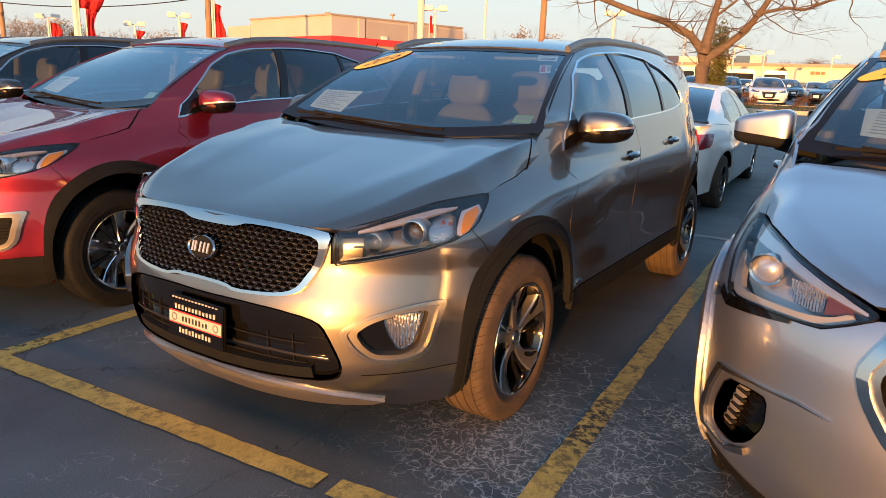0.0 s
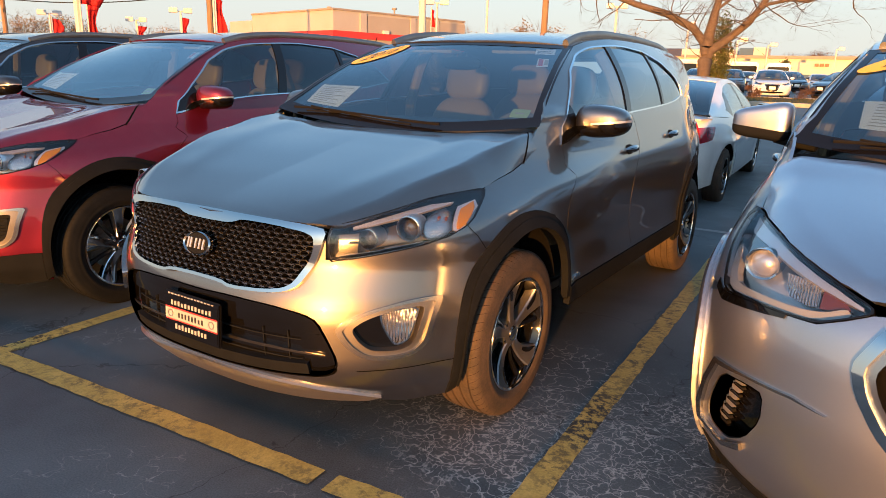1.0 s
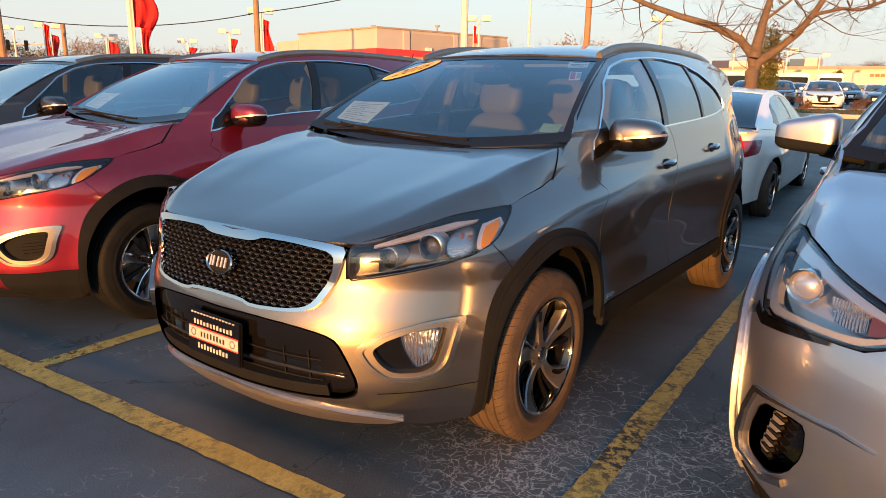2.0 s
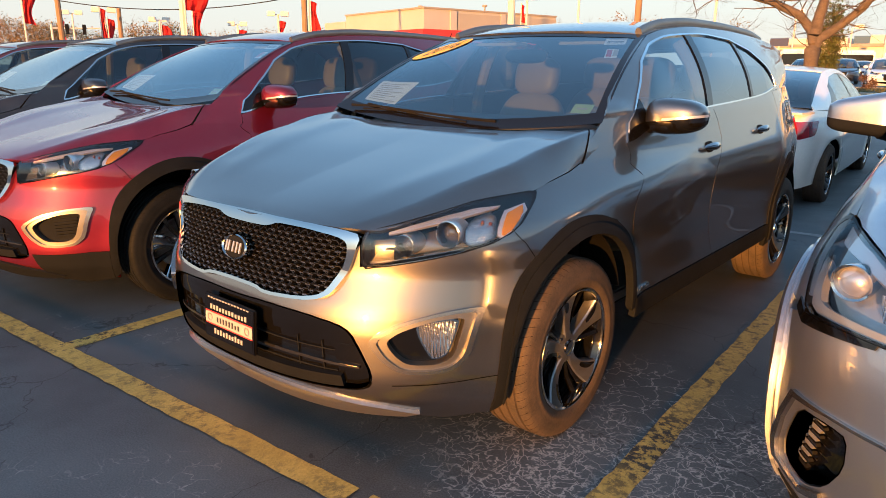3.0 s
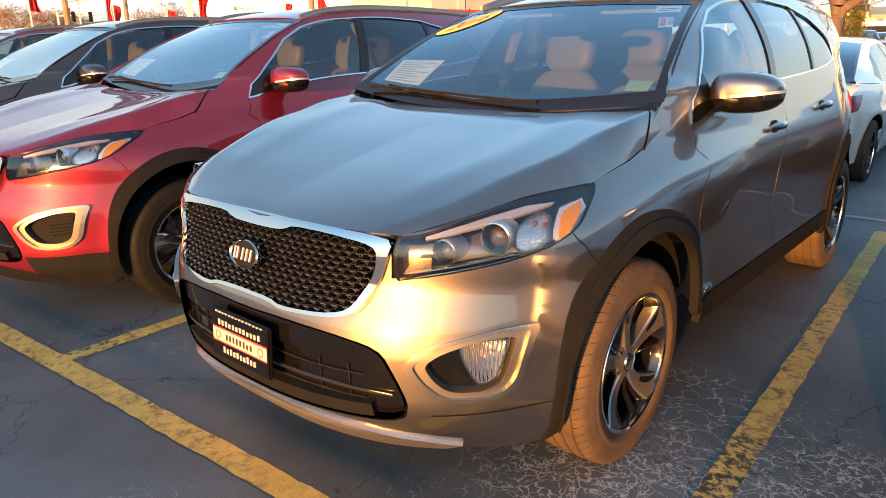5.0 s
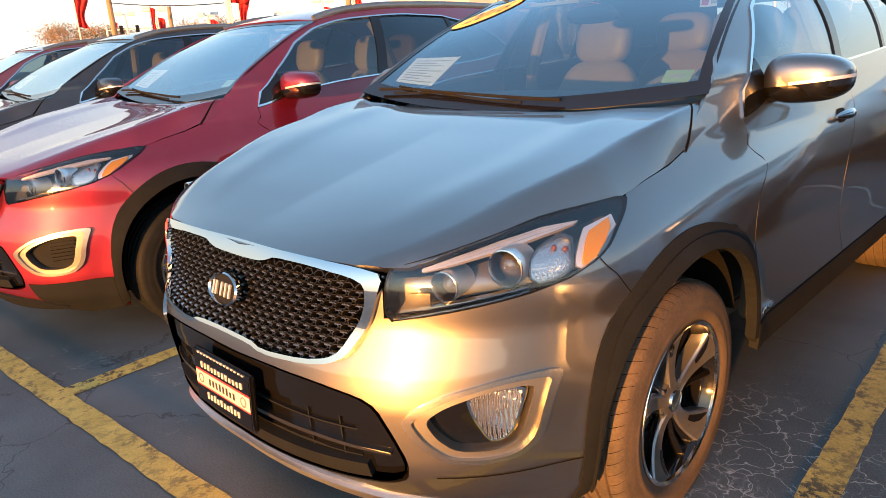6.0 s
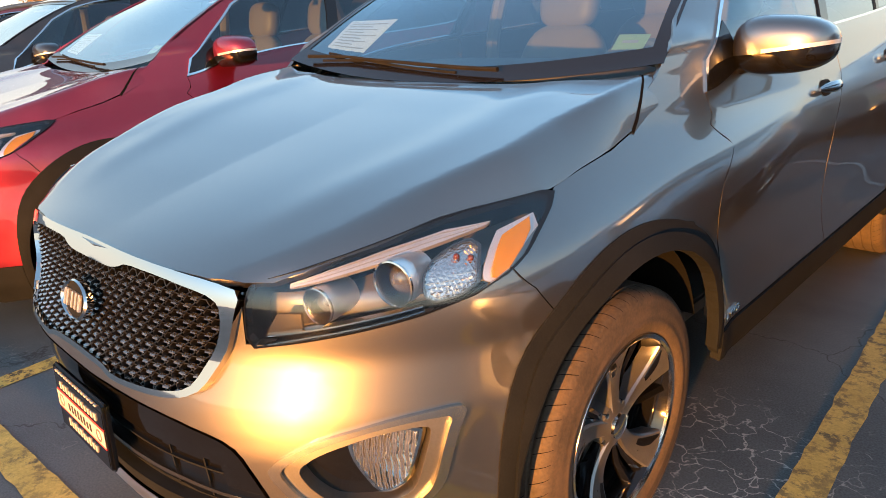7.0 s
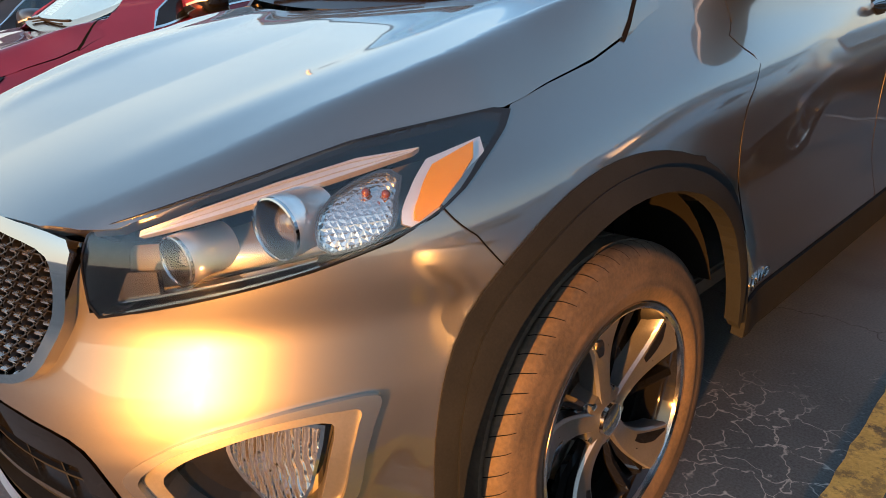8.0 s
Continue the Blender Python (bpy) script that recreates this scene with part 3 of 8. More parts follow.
def wheel_set(car, face, side, steps=56, at=MAIN_SHAPE.wheels, half=0.785, radius=0.352, blades=False):
    """One wheel, built once and copied to the four hubs. face: the spokes' material; side: the pockets'."""
    first = None
    for cy, cz in at:
        for s in (1, -1):
            m = pose(s * half, cy, radius - 0.006, 0, 0, 0 if s > 0 else 180)
            if first is None:
                first = thing("wheel", m, "alloy wheel with a dusty tyre", "")
                w = first
                w.parent = car
                prof = [(-0.095, 0.235), (-0.108, 0.265), (-0.112, 0.30), (-0.108, 0.33), (-0.100, 0.3445), (-0.092, 0.350)]
                for g in (-0.066, -0.022, 0.022, 0.066):
                    prof += [(g - 0.006, 0.352), (g - 0.004, 0.345), (g + 0.004, 0.345), (g + 0.006, 0.352)]
                prof += [(0.080, 0.3505), (0.090, 0.347), (0.099, 0.340), (0.1045, 0.331), (0.1075, 0.321), (0.1078, 0.317), (0.1105, 0.309), (0.113, 0.29), (0.1125, 0.279), (0.114, 0.276), (0.1135, 0.268), (0.1115, 0.262), (0.106, 0.245), (0.097, 0.238)]
                part("tyre", lathe(bmesh.new(), prof, 72), RUBBER, w, "dusty black rubber tyre", 60)
                bm = bmesh.new()
                # curved sipes over the shoulder, as thin dark cuts
                for i in range(64):
                    a = 2 * math.pi * i / 64
                    for sg in (-1, 1):
                        rail_ = []
                        for k, (ax, rr) in enumerate(((0.070, 0.3523), (0.080, 0.3512), (0.090, 0.3478), (0.099, 0.3408), (0.1045, 0.332))):
                            for da in (-0.0028 + 0.0003 * k, 0.0028 - 0.0003 * k):
                                b_ = a + da + 0.014 * k * sg
                                rail_.append(bm.verts.new((ax * sg, rr * math.sin(b_), rr * math.cos(b_))))
                        for k in range(4):
                            q = [rail_[2 * k], rail_[2 * k + 1], rail_[2 * k + 3], rail_[2 * k + 2]]
                            bm.faces.new(q)
                tagged(part("tread_pattern", bm, DARK, w), kind="stuff")
                part("rim", lathe(bmesh.new(), [(0.098, 0.242), (0.104, 0.236), (0.102, 0.229), (0.088, 0.224), (0.06, 0.216), (-0.07, 0.20), (-0.09, 0.22), (-0.095, 0.238)], steps), side, w, "gloss black wheel barrel")
                part("rim_edge", lathe(bmesh.new(), [(0.0985, 0.243), (0.1065, 0.240), (0.1075, 0.234), (0.104, 0.228), (0.094, 0.2265)], steps), BRIGHT, w, "polished rim edge")
                part("brake_disc", lathe(bmesh.new(), [(0.0, 0.06), (0.012, 0.06), (0.012, 0.155), (0.0, 0.155), (-0.012, 0.155), (-0.012, 0.06)], 40), STEEL, w)
                boxed("brake_caliper", (-0.035, -0.18, -0.07, 0.04, -0.10, 0.08), STEEL, w, "", 0.012)
                for i in range(5):
                    rot = Matrix.Rotation(2 * math.pi * (i + 0.1) / 5, 4, "X")
                    if blades:
                        spoke = part("spoke", blade(rot, 0.0, 1.0), face, w, "machined grey spoke")
                        part("spoke_pocket", blade(rot, 0.002, 0.0), GLOSS, spoke, "gloss black pocket")
                        bm = bmesh.new()
                        for off, r1 in ((0.62, 0.0), (0.80, 0.0)):
                            tube(bm, [Matrix.Rotation(2 * math.pi * (off - 0.02) / 5, 4, "X") @ Vector((0.050, 0, 0.06)), Matrix.Rotation(2 * math.pi * off / 5, 4, "X") @ Vector((0.050, 0, 0.14)), Matrix.Rotation(2 * math.pi * (off + 0.03) / 5, 4, "X") @ Vector((0.070, 0, 0.224))], lambda q: 0.010 + 0.006 * q, 6)
                        bmesh.ops.transform(bm, matrix=rot, verts=bm.verts)
                        part("pocket_rib", bm, side, w, "gloss black rib")
                        bm = lathe(bmesh.new(), [(0.055, 0.0), (0.055, 0.009), (0.070, 0.008), (0.072, 0.0)], 8)
                        bmesh.ops.transform(bm, matrix=Matrix.Rotation(2 * math.pi * (i + 0.6) / 5, 4, "X") @ Matrix.Translation((0, 0, 0.055)), verts=bm.verts)
                        part("wheel_nut", bm, CHROME, w)
                        continue
                    bm = bmesh.new()
                    rows = []
                    for k in range(7):
                        q = k / 6
                        r = 0.034 + (0.228 - 0.034) * q
                        half_w = 0.021 + 0.010 * q + 0.014 * q ** 4
                        mid = 0.018 * math.sin(q * 2.2)
                        face_x = 0.075 + 0.024 * q - 0.022 * math.sin(math.pi * q)
                        rows.append([(face_x - 0.045, mid - half_w * 0.9, r), (face_x - 0.004, mid - half_w, r), (face_x, mid - half_w * 0.86, r), (face_x + 0.003, mid, r), (face_x, mid + half_w * 0.86, r), (face_x - 0.004, mid + half_w, r), (face_x - 0.045, mid + half_w * 0.9, r)])
                    vs = [[bm.verts.new(p) for p in row] for row in rows]
                    for a, b in zip(vs, vs[1:]):
                        for j in range(6):
                            bm.faces.new([a[j], a[j + 1], b[j + 1], b[j]])
                    bmesh.ops.recalc_face_normals(bm, faces=bm.faces)
                    bmesh.ops.transform(bm, matrix=rot, verts=bm.verts)
                    part("spoke", bm, face, w, "machined grey spoke")
                    bm = bmesh.new()
                    rot2 = Matrix.Rotation(2 * math.pi * (i + 0.1 + 0.27) / 5, 4, "X")
                    for sg in (-1, 1):
                        tube(bm, [(0.045, sg * 0.012, 0.05), (0.052, sg * 0.028, 0.13), (0.078, sg * 0.044, 0.226)], lambda q: 0.011 + 0.006 * q, 6)
                    bmesh.ops.transform(bm, matrix=rot2, verts=bm.verts)
                    part("pocket_rib", bm, side, w, "gloss black rib")
                    bm = bmesh.new()
                    lathe(bm, [(0.055, 0.0), (0.055, 0.011), (0.088, 0.010), (0.090, 0.0)], 8)
                    bmesh.ops.transform(bm, matrix=Matrix.Rotation(2 * math.pi * (i + 0.6) / 5, 4, "X") @ Matrix.Translation((0, 0, 0.052)), verts=bm.verts)
                    part("wheel_nut", bm, CHROME, w)
                part("hub", lathe(bmesh.new(), [(0.02, 0.07), (0.068, 0.062), (0.076, 0.040), (0.0765, 0.035)], 32), face, w)
                part("hub_cap", lathe(bmesh.new(), [(0.0765, 0.034), (0.084, 0.032), (0.087, 0.024), (0.088, 0.0)], 32), BRIGHT, w, "silver hub cap")
            else:
                w = copy_thing(first, m)
                w.parent = car


def headlamp(car, sh=MAIN_SHAPE):
    s = sh.wrap
    outline = round_off(on_nose(LAMP), 1)
    skin("headlamp_glass", s, outline, LENS, car, step=0.02, lift=0.004, skirt=0.006, mirror=True, label="clear headlamp lens")
    rim = [(x + (x - 0.68) * 0.008, z + (z - 0.87) * 0.015) for x, z in LAMP]
    skin("headlamp_seal", s, round_off(on_nose(rim), 1), GLOSS, car, holes=[round_off(on_nose([(x - (x - 0.68) * 0.010, z - (z - 0.87) * 0.022) for x, z in LAMP]), 1)], step=0.02, lift=0.005, skirt=0.02, mirror=True)
    skin("headlamp_bowl", s, outline, DARKCHROME, car, step=0.025, lift=-0.075, skirt=-0.07, mirror=True, label="dark headlamp housing")
    # strip along the lamp's upper edge
    lo, hi = [(0.575, 0.872), (0.625, 0.888), (0.670, 0.904), (0.715, 0.921), (0.758, 0.9405)], [(0.572, 0.880), (0.622, 0.904), (0.672, 0.927), (0.716, 0.943), (0.758, 0.945)]
    for k in range(5):
        rows = [[(p[0] + (q[0] - p[0]) * f, p[1] + (q[1] - p[1]) * f) for p, q in zip(lo, hi)] for f in (k / 5, (k + 0.8) / 5)]
        skin("light_strip", s, on_nose(rows[0] + rows[1][::-1]), SLEEVE, car, step=0.012, lift=-0.012 - 0.001 * (k % 2), skirt=0.01, mirror=True, label="ribbed silver light strip")
    base = [(0.531, 0.768), (0.602, 0.781), (0.695, 0.803), (0.768, 0.823), (0.768, 0.8265), (0.695, 0.8065), (0.602, 0.785), (0.534, 0.772)]
    skin("lower_reflector", s, on_nose(base), CHROME, car, step=0.012, lift=-0.020, skirt=0.02, mirror=True)
    fin = [(0.528, 0.766), (0.556, 0.816), (0.600, 0.818), (0.600, 0.783)]
    skin("side_reflector", s, on_nose(fin), SMOKED, car, step=0.012, lift=-0.026, skirt=0.01, mirror=True, label="smoked silver reflector")
    # two projector lamps in short silver sleeves
    for x, z, r in ((0.618, 0.832, 0.034), (0.713, 0.866, 0.042)):
        p = Vector(s(sh.u_at_x(x, z), z))
        for nm, mat, prof in (("projector_sleeve", SLEEVE, [(-0.075, r * 0.98), (-0.024, r * 1.02), (-0.022, r * 1.05), (0.0, r * 1.05)]),
                              ("projector_ring", CHROME, [(0.0, r * 1.05), (0.005, r * 1.05), (0.006, r * 0.98), (0.003, r * 0.93), (-0.003, r * 0.93)]),
                              ("projector_bowl", GLOSS, [(-0.003, r * 0.93), (-0.03, r * 0.80), (-0.032, r * 0.5)]),
                              ("projector_lens", LENSGLASS, [(-0.034, r * 0.72), (-0.022, r * 0.66), (-0.012, r * 0.45), (-0.006, r * 0.22), (-0.005, 0.0)])):
            bm = lathe(bmesh.new(), prof, 32)
            for v in bm.verts:
                v.co = Vector((v.co.y, -v.co.x, v.co.z))
            bmesh.ops.recalc_face_normals(bm, faces=bm.faces)
            bmesh.ops.transform(bm, matrix=Matrix.Translation(p + Vector((-0.004, 0.030, 0.0))) @ Matrix.Rotation(radians(10), 4, "Z"), verts=bm.verts)
            both(nm, bm, mat, car)
    # faceted turn lamp and amber reflector
    turn = [(0.772, 0.832), (0.744, 0.900), (0.746, 0.916), (0.758, 0.925), (0.785, 0.911), (0.815, 0.862), (0.803, 0.838)]
    turn = [(x, z) for x, z in round_off(turn, 1)]
    skin("turn_lamp", s, on_nose(turn), CRYSTAL, car, step=0.012, lift=-0.016, skirt=0.0, mirror=True, label="faceted clear turn lamp")
    skin("turn_lamp_edge", s, on_nose([(x + (x - 0.774) * 0.05, z + (z - 0.88) * 0.04) for x, z in turn]), SMOKED, car, holes=[on_nose([(x - (x - 0.774) * 0.05, z - (z - 0.88) * 0.04) for x, z in turn])], step=0.012, lift=-0.008, skirt=0.022, mirror=True)
    for x, z in ((0.770, 0.895), (0.787, 0.890)):
        bm = bmesh.new()
        bmesh.ops.create_uvsphere(bm, u_segments=12, v_segments=8, radius=0.0065)
        bmesh.ops.translate(bm, verts=bm.verts, vec=Vector(s(sh.u_at_x(x, z), z)) + Vector((-0.01, 0.022, 0)))
        both("turn_bulb", bm, AMBERGLASS, car)
    frame_band = [(0.818, 0.858), (0.801, 0.897), (0.779, 0.930), (0.795, 0.945), (0.819, 0.924), (0.842, 0.880), (0.829, 0.849)]
    skin("marker_surround", s, on_nose(frame_band), SLEEVE, car, step=0.012, lift=-0.010, skirt=0.01, mirror=True, label="silver marker surround")
    amber = [(0.824, 0.860), (0.812, 0.890), (0.793, 0.920), (0.798, 0.938), (0.816, 0.920), (0.837, 0.880), (0.828, 0.857)]
    skin("amber_marker", s, on_nose(amber), AMBER, car, step=0.012, lift=-0.004, skirt=0.012, mirror=True, label="orange side marker")


def ring_match(out, inn):
    """For each point of an outer loop, the nearest point of the inner one."""
    fine = dense(inn, 0.003)
    return [min(fine, key=lambda q: (q[0] - p[0]) ** 2 + (q[1] - p[1]) ** 2) for p in out]


def fog_lamp(car, lit=True, sh=MAIN_SHAPE):
    s = sh.wrap
    out, inn = round_off(on_nose(FOG_OUT), 2), round_off(on_nose(FOG_IN), 2)
    mid = [(a + (c - a) * 0.42, b + (d - b) * 0.42) for (a, b), (c, d) in zip(out, ring_match(out, inn))]
    skin("fog_lamp_bezel", s, out, BEZEL, car, holes=[mid], step=0.012, lift=0.014, skirt=0.02, mirror=True, label="satin silver bezel")
    skin("fog_lamp_inner_bezel", s, [(a + (c - a) * 0.36, b + (d - b) * 0.36) for (a, b), (c, d) in zip(out, ring_match(out, inn))], DULL, car, holes=[inn], step=0.012, lift=0.004, skirt=0.05, mirror=True)
    skin("fog_lamp_recess", s, round_off(on_nose([(x + (x - 0.70) * 0.06, z + (z - 0.525) * 0.06) for x, z in FOG_IN]), 1), GLOSS if lit else PLASTIC, car, step=0.025, lift=-0.03, skirt=0.0, mirror=True, label="gloss black insert")
    if lit:
        glass = [(0.69, 0.575), (0.70, 0.588), (0.775, 0.596), (0.772, 0.55), (0.757, 0.483), (0.738, 0.466), (0.722, 0.468), (0.70, 0.53)]
        skin("fog_lamp_rim", s, round_off(on_nose([(x + (x - 0.738) * 0.10, z + (z - 0.53) * 0.08) for x, z in glass]), 1), CHROME, car, holes=[round_off(on_nose(glass), 1)], step=0.012, lift=-0.012, skirt=0.02, mirror=True)
        skin("fog_lamp_glass", s, round_off(on_nose(glass), 1), REFLECTOR, car, step=0.012, lift=-0.015, skirt=0.0, mirror=True, label="clear fog lamp")
    else:
        for k in range(6):
            z = 0.475 + 0.018 * k
            boxed_line = [(0.70, z), (0.775, z + 0.01), (0.775, z + 0.017), (0.70, z + 0.007)]
            skin("fog_blank_slat", s, on_nose(boxed_line), PLASTIC, car, step=0.02, lift=-0.018, skirt=0.012, mirror=True)


def grille(car, sh=MAIN_SHAPE):
    s = sh.wrap
    g_out, g_in = round_off(nose_mirror(GRILLE_OUT), 1), round_off(nose_mirror(GRILLE_IN), 1)
    skin("grille_surround", s, g_out, CHROME, car, holes=[g_in], step=0.015, lift=0.020, skirt=0.05, label="chrome grille surround")
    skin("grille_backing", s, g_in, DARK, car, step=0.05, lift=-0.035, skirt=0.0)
    # diamond mesh: staggered scoops, one piece
    verts, faces = [], []
    poly = dense([(a * 0.975, 0.745 + (b - 0.745) * 0.99) for a, b in g_in], 0.02)
    rows, pitch = 13, 0.0365
    cells = []
    for j in range(rows):
        z = 0.648 + j * 0.0164
        for i in range(-14, 15):
            cells.append(((i + 0.5 * (j % 2)) * pitch, z))
    pts = [fx(x, z) for x, z in cells]
    ok = inside(poly, pts)
    for (x, z), k in zip(cells, ok):
        if not k:
            continue
        ring = []
        for dx, dz in ((-1, 0), (-0.45, 0.62), (0.45, 0.62), (1, 0), (0.45, -0.62), (-0.45, -0.62)):
            ring.append((x + dx * pitch * 0.5, z + dz * 0.0164))
        base = len(verts)
        for sc, lift in ((1.0, 0.006), (0.80, 0.006), (0.70, -0.022)):
            for a, b in ring:
                u, zz = fx(x + (a - x) * sc, z + (b - z) * sc - (0.002 if lift < 0 else 0))
                p = Vector(s(u, zz))
                p.y -= lift + (0.005 if b < z and sc < 1 and lift > 0 else 0.0)
                verts.append(p)
        for r in range(2):
            for q in range(6):
                a, b = base + r * 6 + q, base + r * 6 + (q + 1) % 6
                faces.append((a, b, b + 6, a + 6))
    link_mesh("grille_mesh", verts, faces, GRILLE_BLACK, car, "dark diamond grille mesh", shade=False)
    # lip under each scoop, its pale colour standing in for sky glints
    verts, faces = [], []
    for (x, z), k in zip(cells, ok):
        if k:
            base = len(verts)
            for dx, dz, lift in ((-0.30, -0.0105, 0.010), (0.30, -0.0105, 0.010), (0.22, -0.0065, 0.0125), (-0.22, -0.0065, 0.0125), (0.24, -0.0045, 0.004), (-0.24, -0.0045, 0.004)):
                u, zz = fx(x + dx * pitch, z + dz)
                q = Vector(s(u, zz))
                q.y -= lift
                verts.append(q)
            faces += [(base, base + 1, base + 2, base + 3), (base + 3, base + 2, base + 4, base + 5)]
    link_mesh("grille_lip", verts, faces, GRILLE_GLINT, car, "pale lip of the mesh, coloured as its glint", shade=False)
    # oval badge with plain raised strokes
    c = Vector(s(0, 0.758)) + Vector((-0.004, -0.030, 0))
    for nm, mat, prof in (("badge_plate", PLASTIC, [(0.004, 1.0), (0.012, 0.95), (0.016, 0.0)]), ("badge_ring", CHROME, [(0.0, 1.06), (0.014, 1.08), (0.019, 1.0), (0.015, 0.92), (0.010, 0.9)])):
        bm = lathe(bmesh.new(), [(h, r * 0.068) for h, r in prof], 36)
        for v in bm.verts:
            v.co = Vector((v.co.y, -v.co.x, v.co.z * 0.60))
        bmesh.ops.recalc_face_normals(bm, faces=bm.faces)
        bmesh.ops.transform(bm, matrix=Matrix.Translation(c) @ Matrix.Rotation(radians(-18), 4, "X"), verts=bm.verts)
        part(nm, bm, mat, car, "oval badge" if nm == "badge_plate" else "")
    for x0 in (-0.044, -0.030, -0.005, 0.016, 0.036):
        bm = box(bmesh.new(), x0, -0.021, -0.019, x0 + 0.008, -0.014, 0.019, 0.001)
        bmesh.ops.transform(bm, matrix=Matrix.Translation(c) @ Matrix.Rotation(radians(-18), 4, "X"), verts=bm.verts)
        part("badge_stroke", bm, SLEEVE, car)


def lower_mouth(car, sh=MAIN_SHAPE):
    s = sh.wrap
    mouth = [(a * 0.982, 0.465 + (b - 0.465) * 0.965) for a, b in round_off(nose_mirror(LOWER_MOUTH), 1)]
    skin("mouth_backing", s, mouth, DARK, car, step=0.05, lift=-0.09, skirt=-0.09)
    skin("mouth_upper_band", s, nose_mirror([(0, 0.598), (0.17, 0.603), (0.35, 0.594), (0.47, 0.575), (0.512, 0.553), (0.535, 0.50), (0.45, 0.505), (0.30, 0.515), (0, 0.52)]), GLOSS, car, step=0.03, lift=-0.018, skirt=0.03, label="gloss black upper band")
    skin("mouth_side", s, on_nose([(0.445, 0.502), (0.537, 0.495), (0.568, 0.411), (0.558, 0.366), (0.52, 0.348), (0.46, 0.345)]), GLOSS, car, step=0.03, lift=-0.024, skirt=0.03, mirror=True)
    skin("mouth_lower_band", s, nose_mirror([(0, 0.378), (0.34, 0.384), (0.47, 0.388), (0.47, 0.345), (0.34, 0.337), (0, 0.328)]), PLASTIC, car, step=0.03, lift=-0.006, skirt=0.04)
    skin("mouth_strip", s, nose_mirror([(0, 0.446), (0.34, 0.441), (0.53, 0.425), (0.53, 0.418), (0.34, 0.430), (0, 0.434)]), SMOKED, car, step=0.03, lift=-0.014, skirt=0.02, label="thin dark silver strip")
    skin("mouth_grille", s, nose_mirror([(0, 0.53), (0.30, 0.525), (0.46, 0.51), (0.46, 0.37), (0, 0.36)]), GLOSS, car, step=0.03, lift=-0.034, skirt=0.0, label="gloss black lower grille")
    for z in (0.400, 0.478):
        skin("mouth_bar", s, nose_mirror([(0, z + 0.003), (0.45, z - 0.005), (0.45, z - 0.009), (0, z - 0.002)]), PLASTIC, car, step=0.03, lift=-0.026, skirt=0.008)
    for x in (-0.40, -0.30, 0.30, 0.40):
        skin("mouth_rib", s, on_nose([(x - 0.002, 0.50), (x + 0.002, 0.50), (x + 0.002, 0.385), (x - 0.002, 0.385)]), PLASTIC, car, step=0.03, lift=-0.028, skirt=0.006)


def number_board(car, sh=MAIN_SHAPE):
    """The dealer's board in place of a number plate, with plain bars for its lettering."""
    y = sh.nose(0.5) - 0.012
    tilt = Matrix.Translation((0, y, 0.487)) @ Matrix.Rotation(radians(-3), 4, "X")
    bm = box(bmesh.new(), -0.158, -0.012, -0.084, 0.158, 0.004, 0.084, 0.006)
    bmesh.ops.transform(bm, matrix=tilt, verts=bm.verts)
    board = part("dealer_plate", bm, GLOSS, car, "black dealer plate frame with white band")
    def panel(nm, x0, z0, x1, z1, mat, d=0.0145):
        b = box(bmesh.new(), x0, -d, z0, x1, -0.011, z1, 0.0004)
        bmesh.ops.transform(b, matrix=tilt, verts=b.verts)
        part(nm, b, mat, board)
    panel("plate_card", -0.146, -0.070, 0.146, 0.062, GLOSS, 0.013)
    panel("red_band", -0.146, -0.029, 0.146, 0.022, REDINK, 0.0138)
    panel("white_band", -0.146, -0.024, 0.146, 0.017, PLATECARD)
    random.seed(5)
    for x0, x1, z0, z1, mat in ((-0.075, 0.075, -0.014, 0.008, INK), (-0.115, 0.118, 0.031, 0.050, PLATECARD), (-0.092, 0.092, -0.060, -0.038, PLATECARD), (-0.13, 0.13, 0.071, 0.077, PLATECARD)):
        n = max(5, int((x1 - x0) / 0.018))
        w = (x1 - x0) / n
        for i in range(n):
            h = (z1 - z0) * random.uniform(0.72, 1.0)
            panel("lettering_bar", x0 + i * w + w * 0.18, z0, x0 + i * w + w * 0.70, z0 + h, mat, 0.0155)
    for x in (-0.115, 0.115):
        b = lathe(bmesh.new(), [(0.011, 0.015), (0.0155, 0.015), (0.0155, 0.011), (0.011, 0.011)], 24)
        for v in b.verts:
            v.co = Vector((v.co.y + x, -v.co.x, v.co.z - 0.003))
        bmesh.ops.recalc_face_normals(b, faces=b.faces)
        bmesh.ops.transform(b, matrix=tilt, verts=b.verts)
        part("plate_ring", b, SATIN, board)


def egg(bm, size, power=2.6, steps=20):
    """A rounded block: a superellipsoid of the given half sizes."""
    def f(a, p):
        return math.copysign(abs(a) ** (2 / p), a)
    rows = []
    for i in range(steps + 1):
        t = -math.pi / 2 + math.pi * i / steps
        row = []
        for j in range(steps * 2):
            a = 2 * math.pi * j / (steps * 2)
            row.append(bm.verts.new((size[0] * f(math.cos(t), power) * f(math.cos(a), power), size[1] * f(math.cos(t), power) * f(math.sin(a), power), size[2] * f(math.sin(t), power))))
        rows.append(row)
    for a, b in zip(rows, rows[1:]):
        for j in range(len(a)):
            bm.faces.new([a[j], a[(j + 1) % len(a)], b[(j + 1) % len(a)], b[j]])
    bmesh.ops.remove_doubles(bm, verts=bm.verts, dist=1e-6)
    bmesh.ops.recalc_face_normals(bm, faces=bm.faces)
    return bm


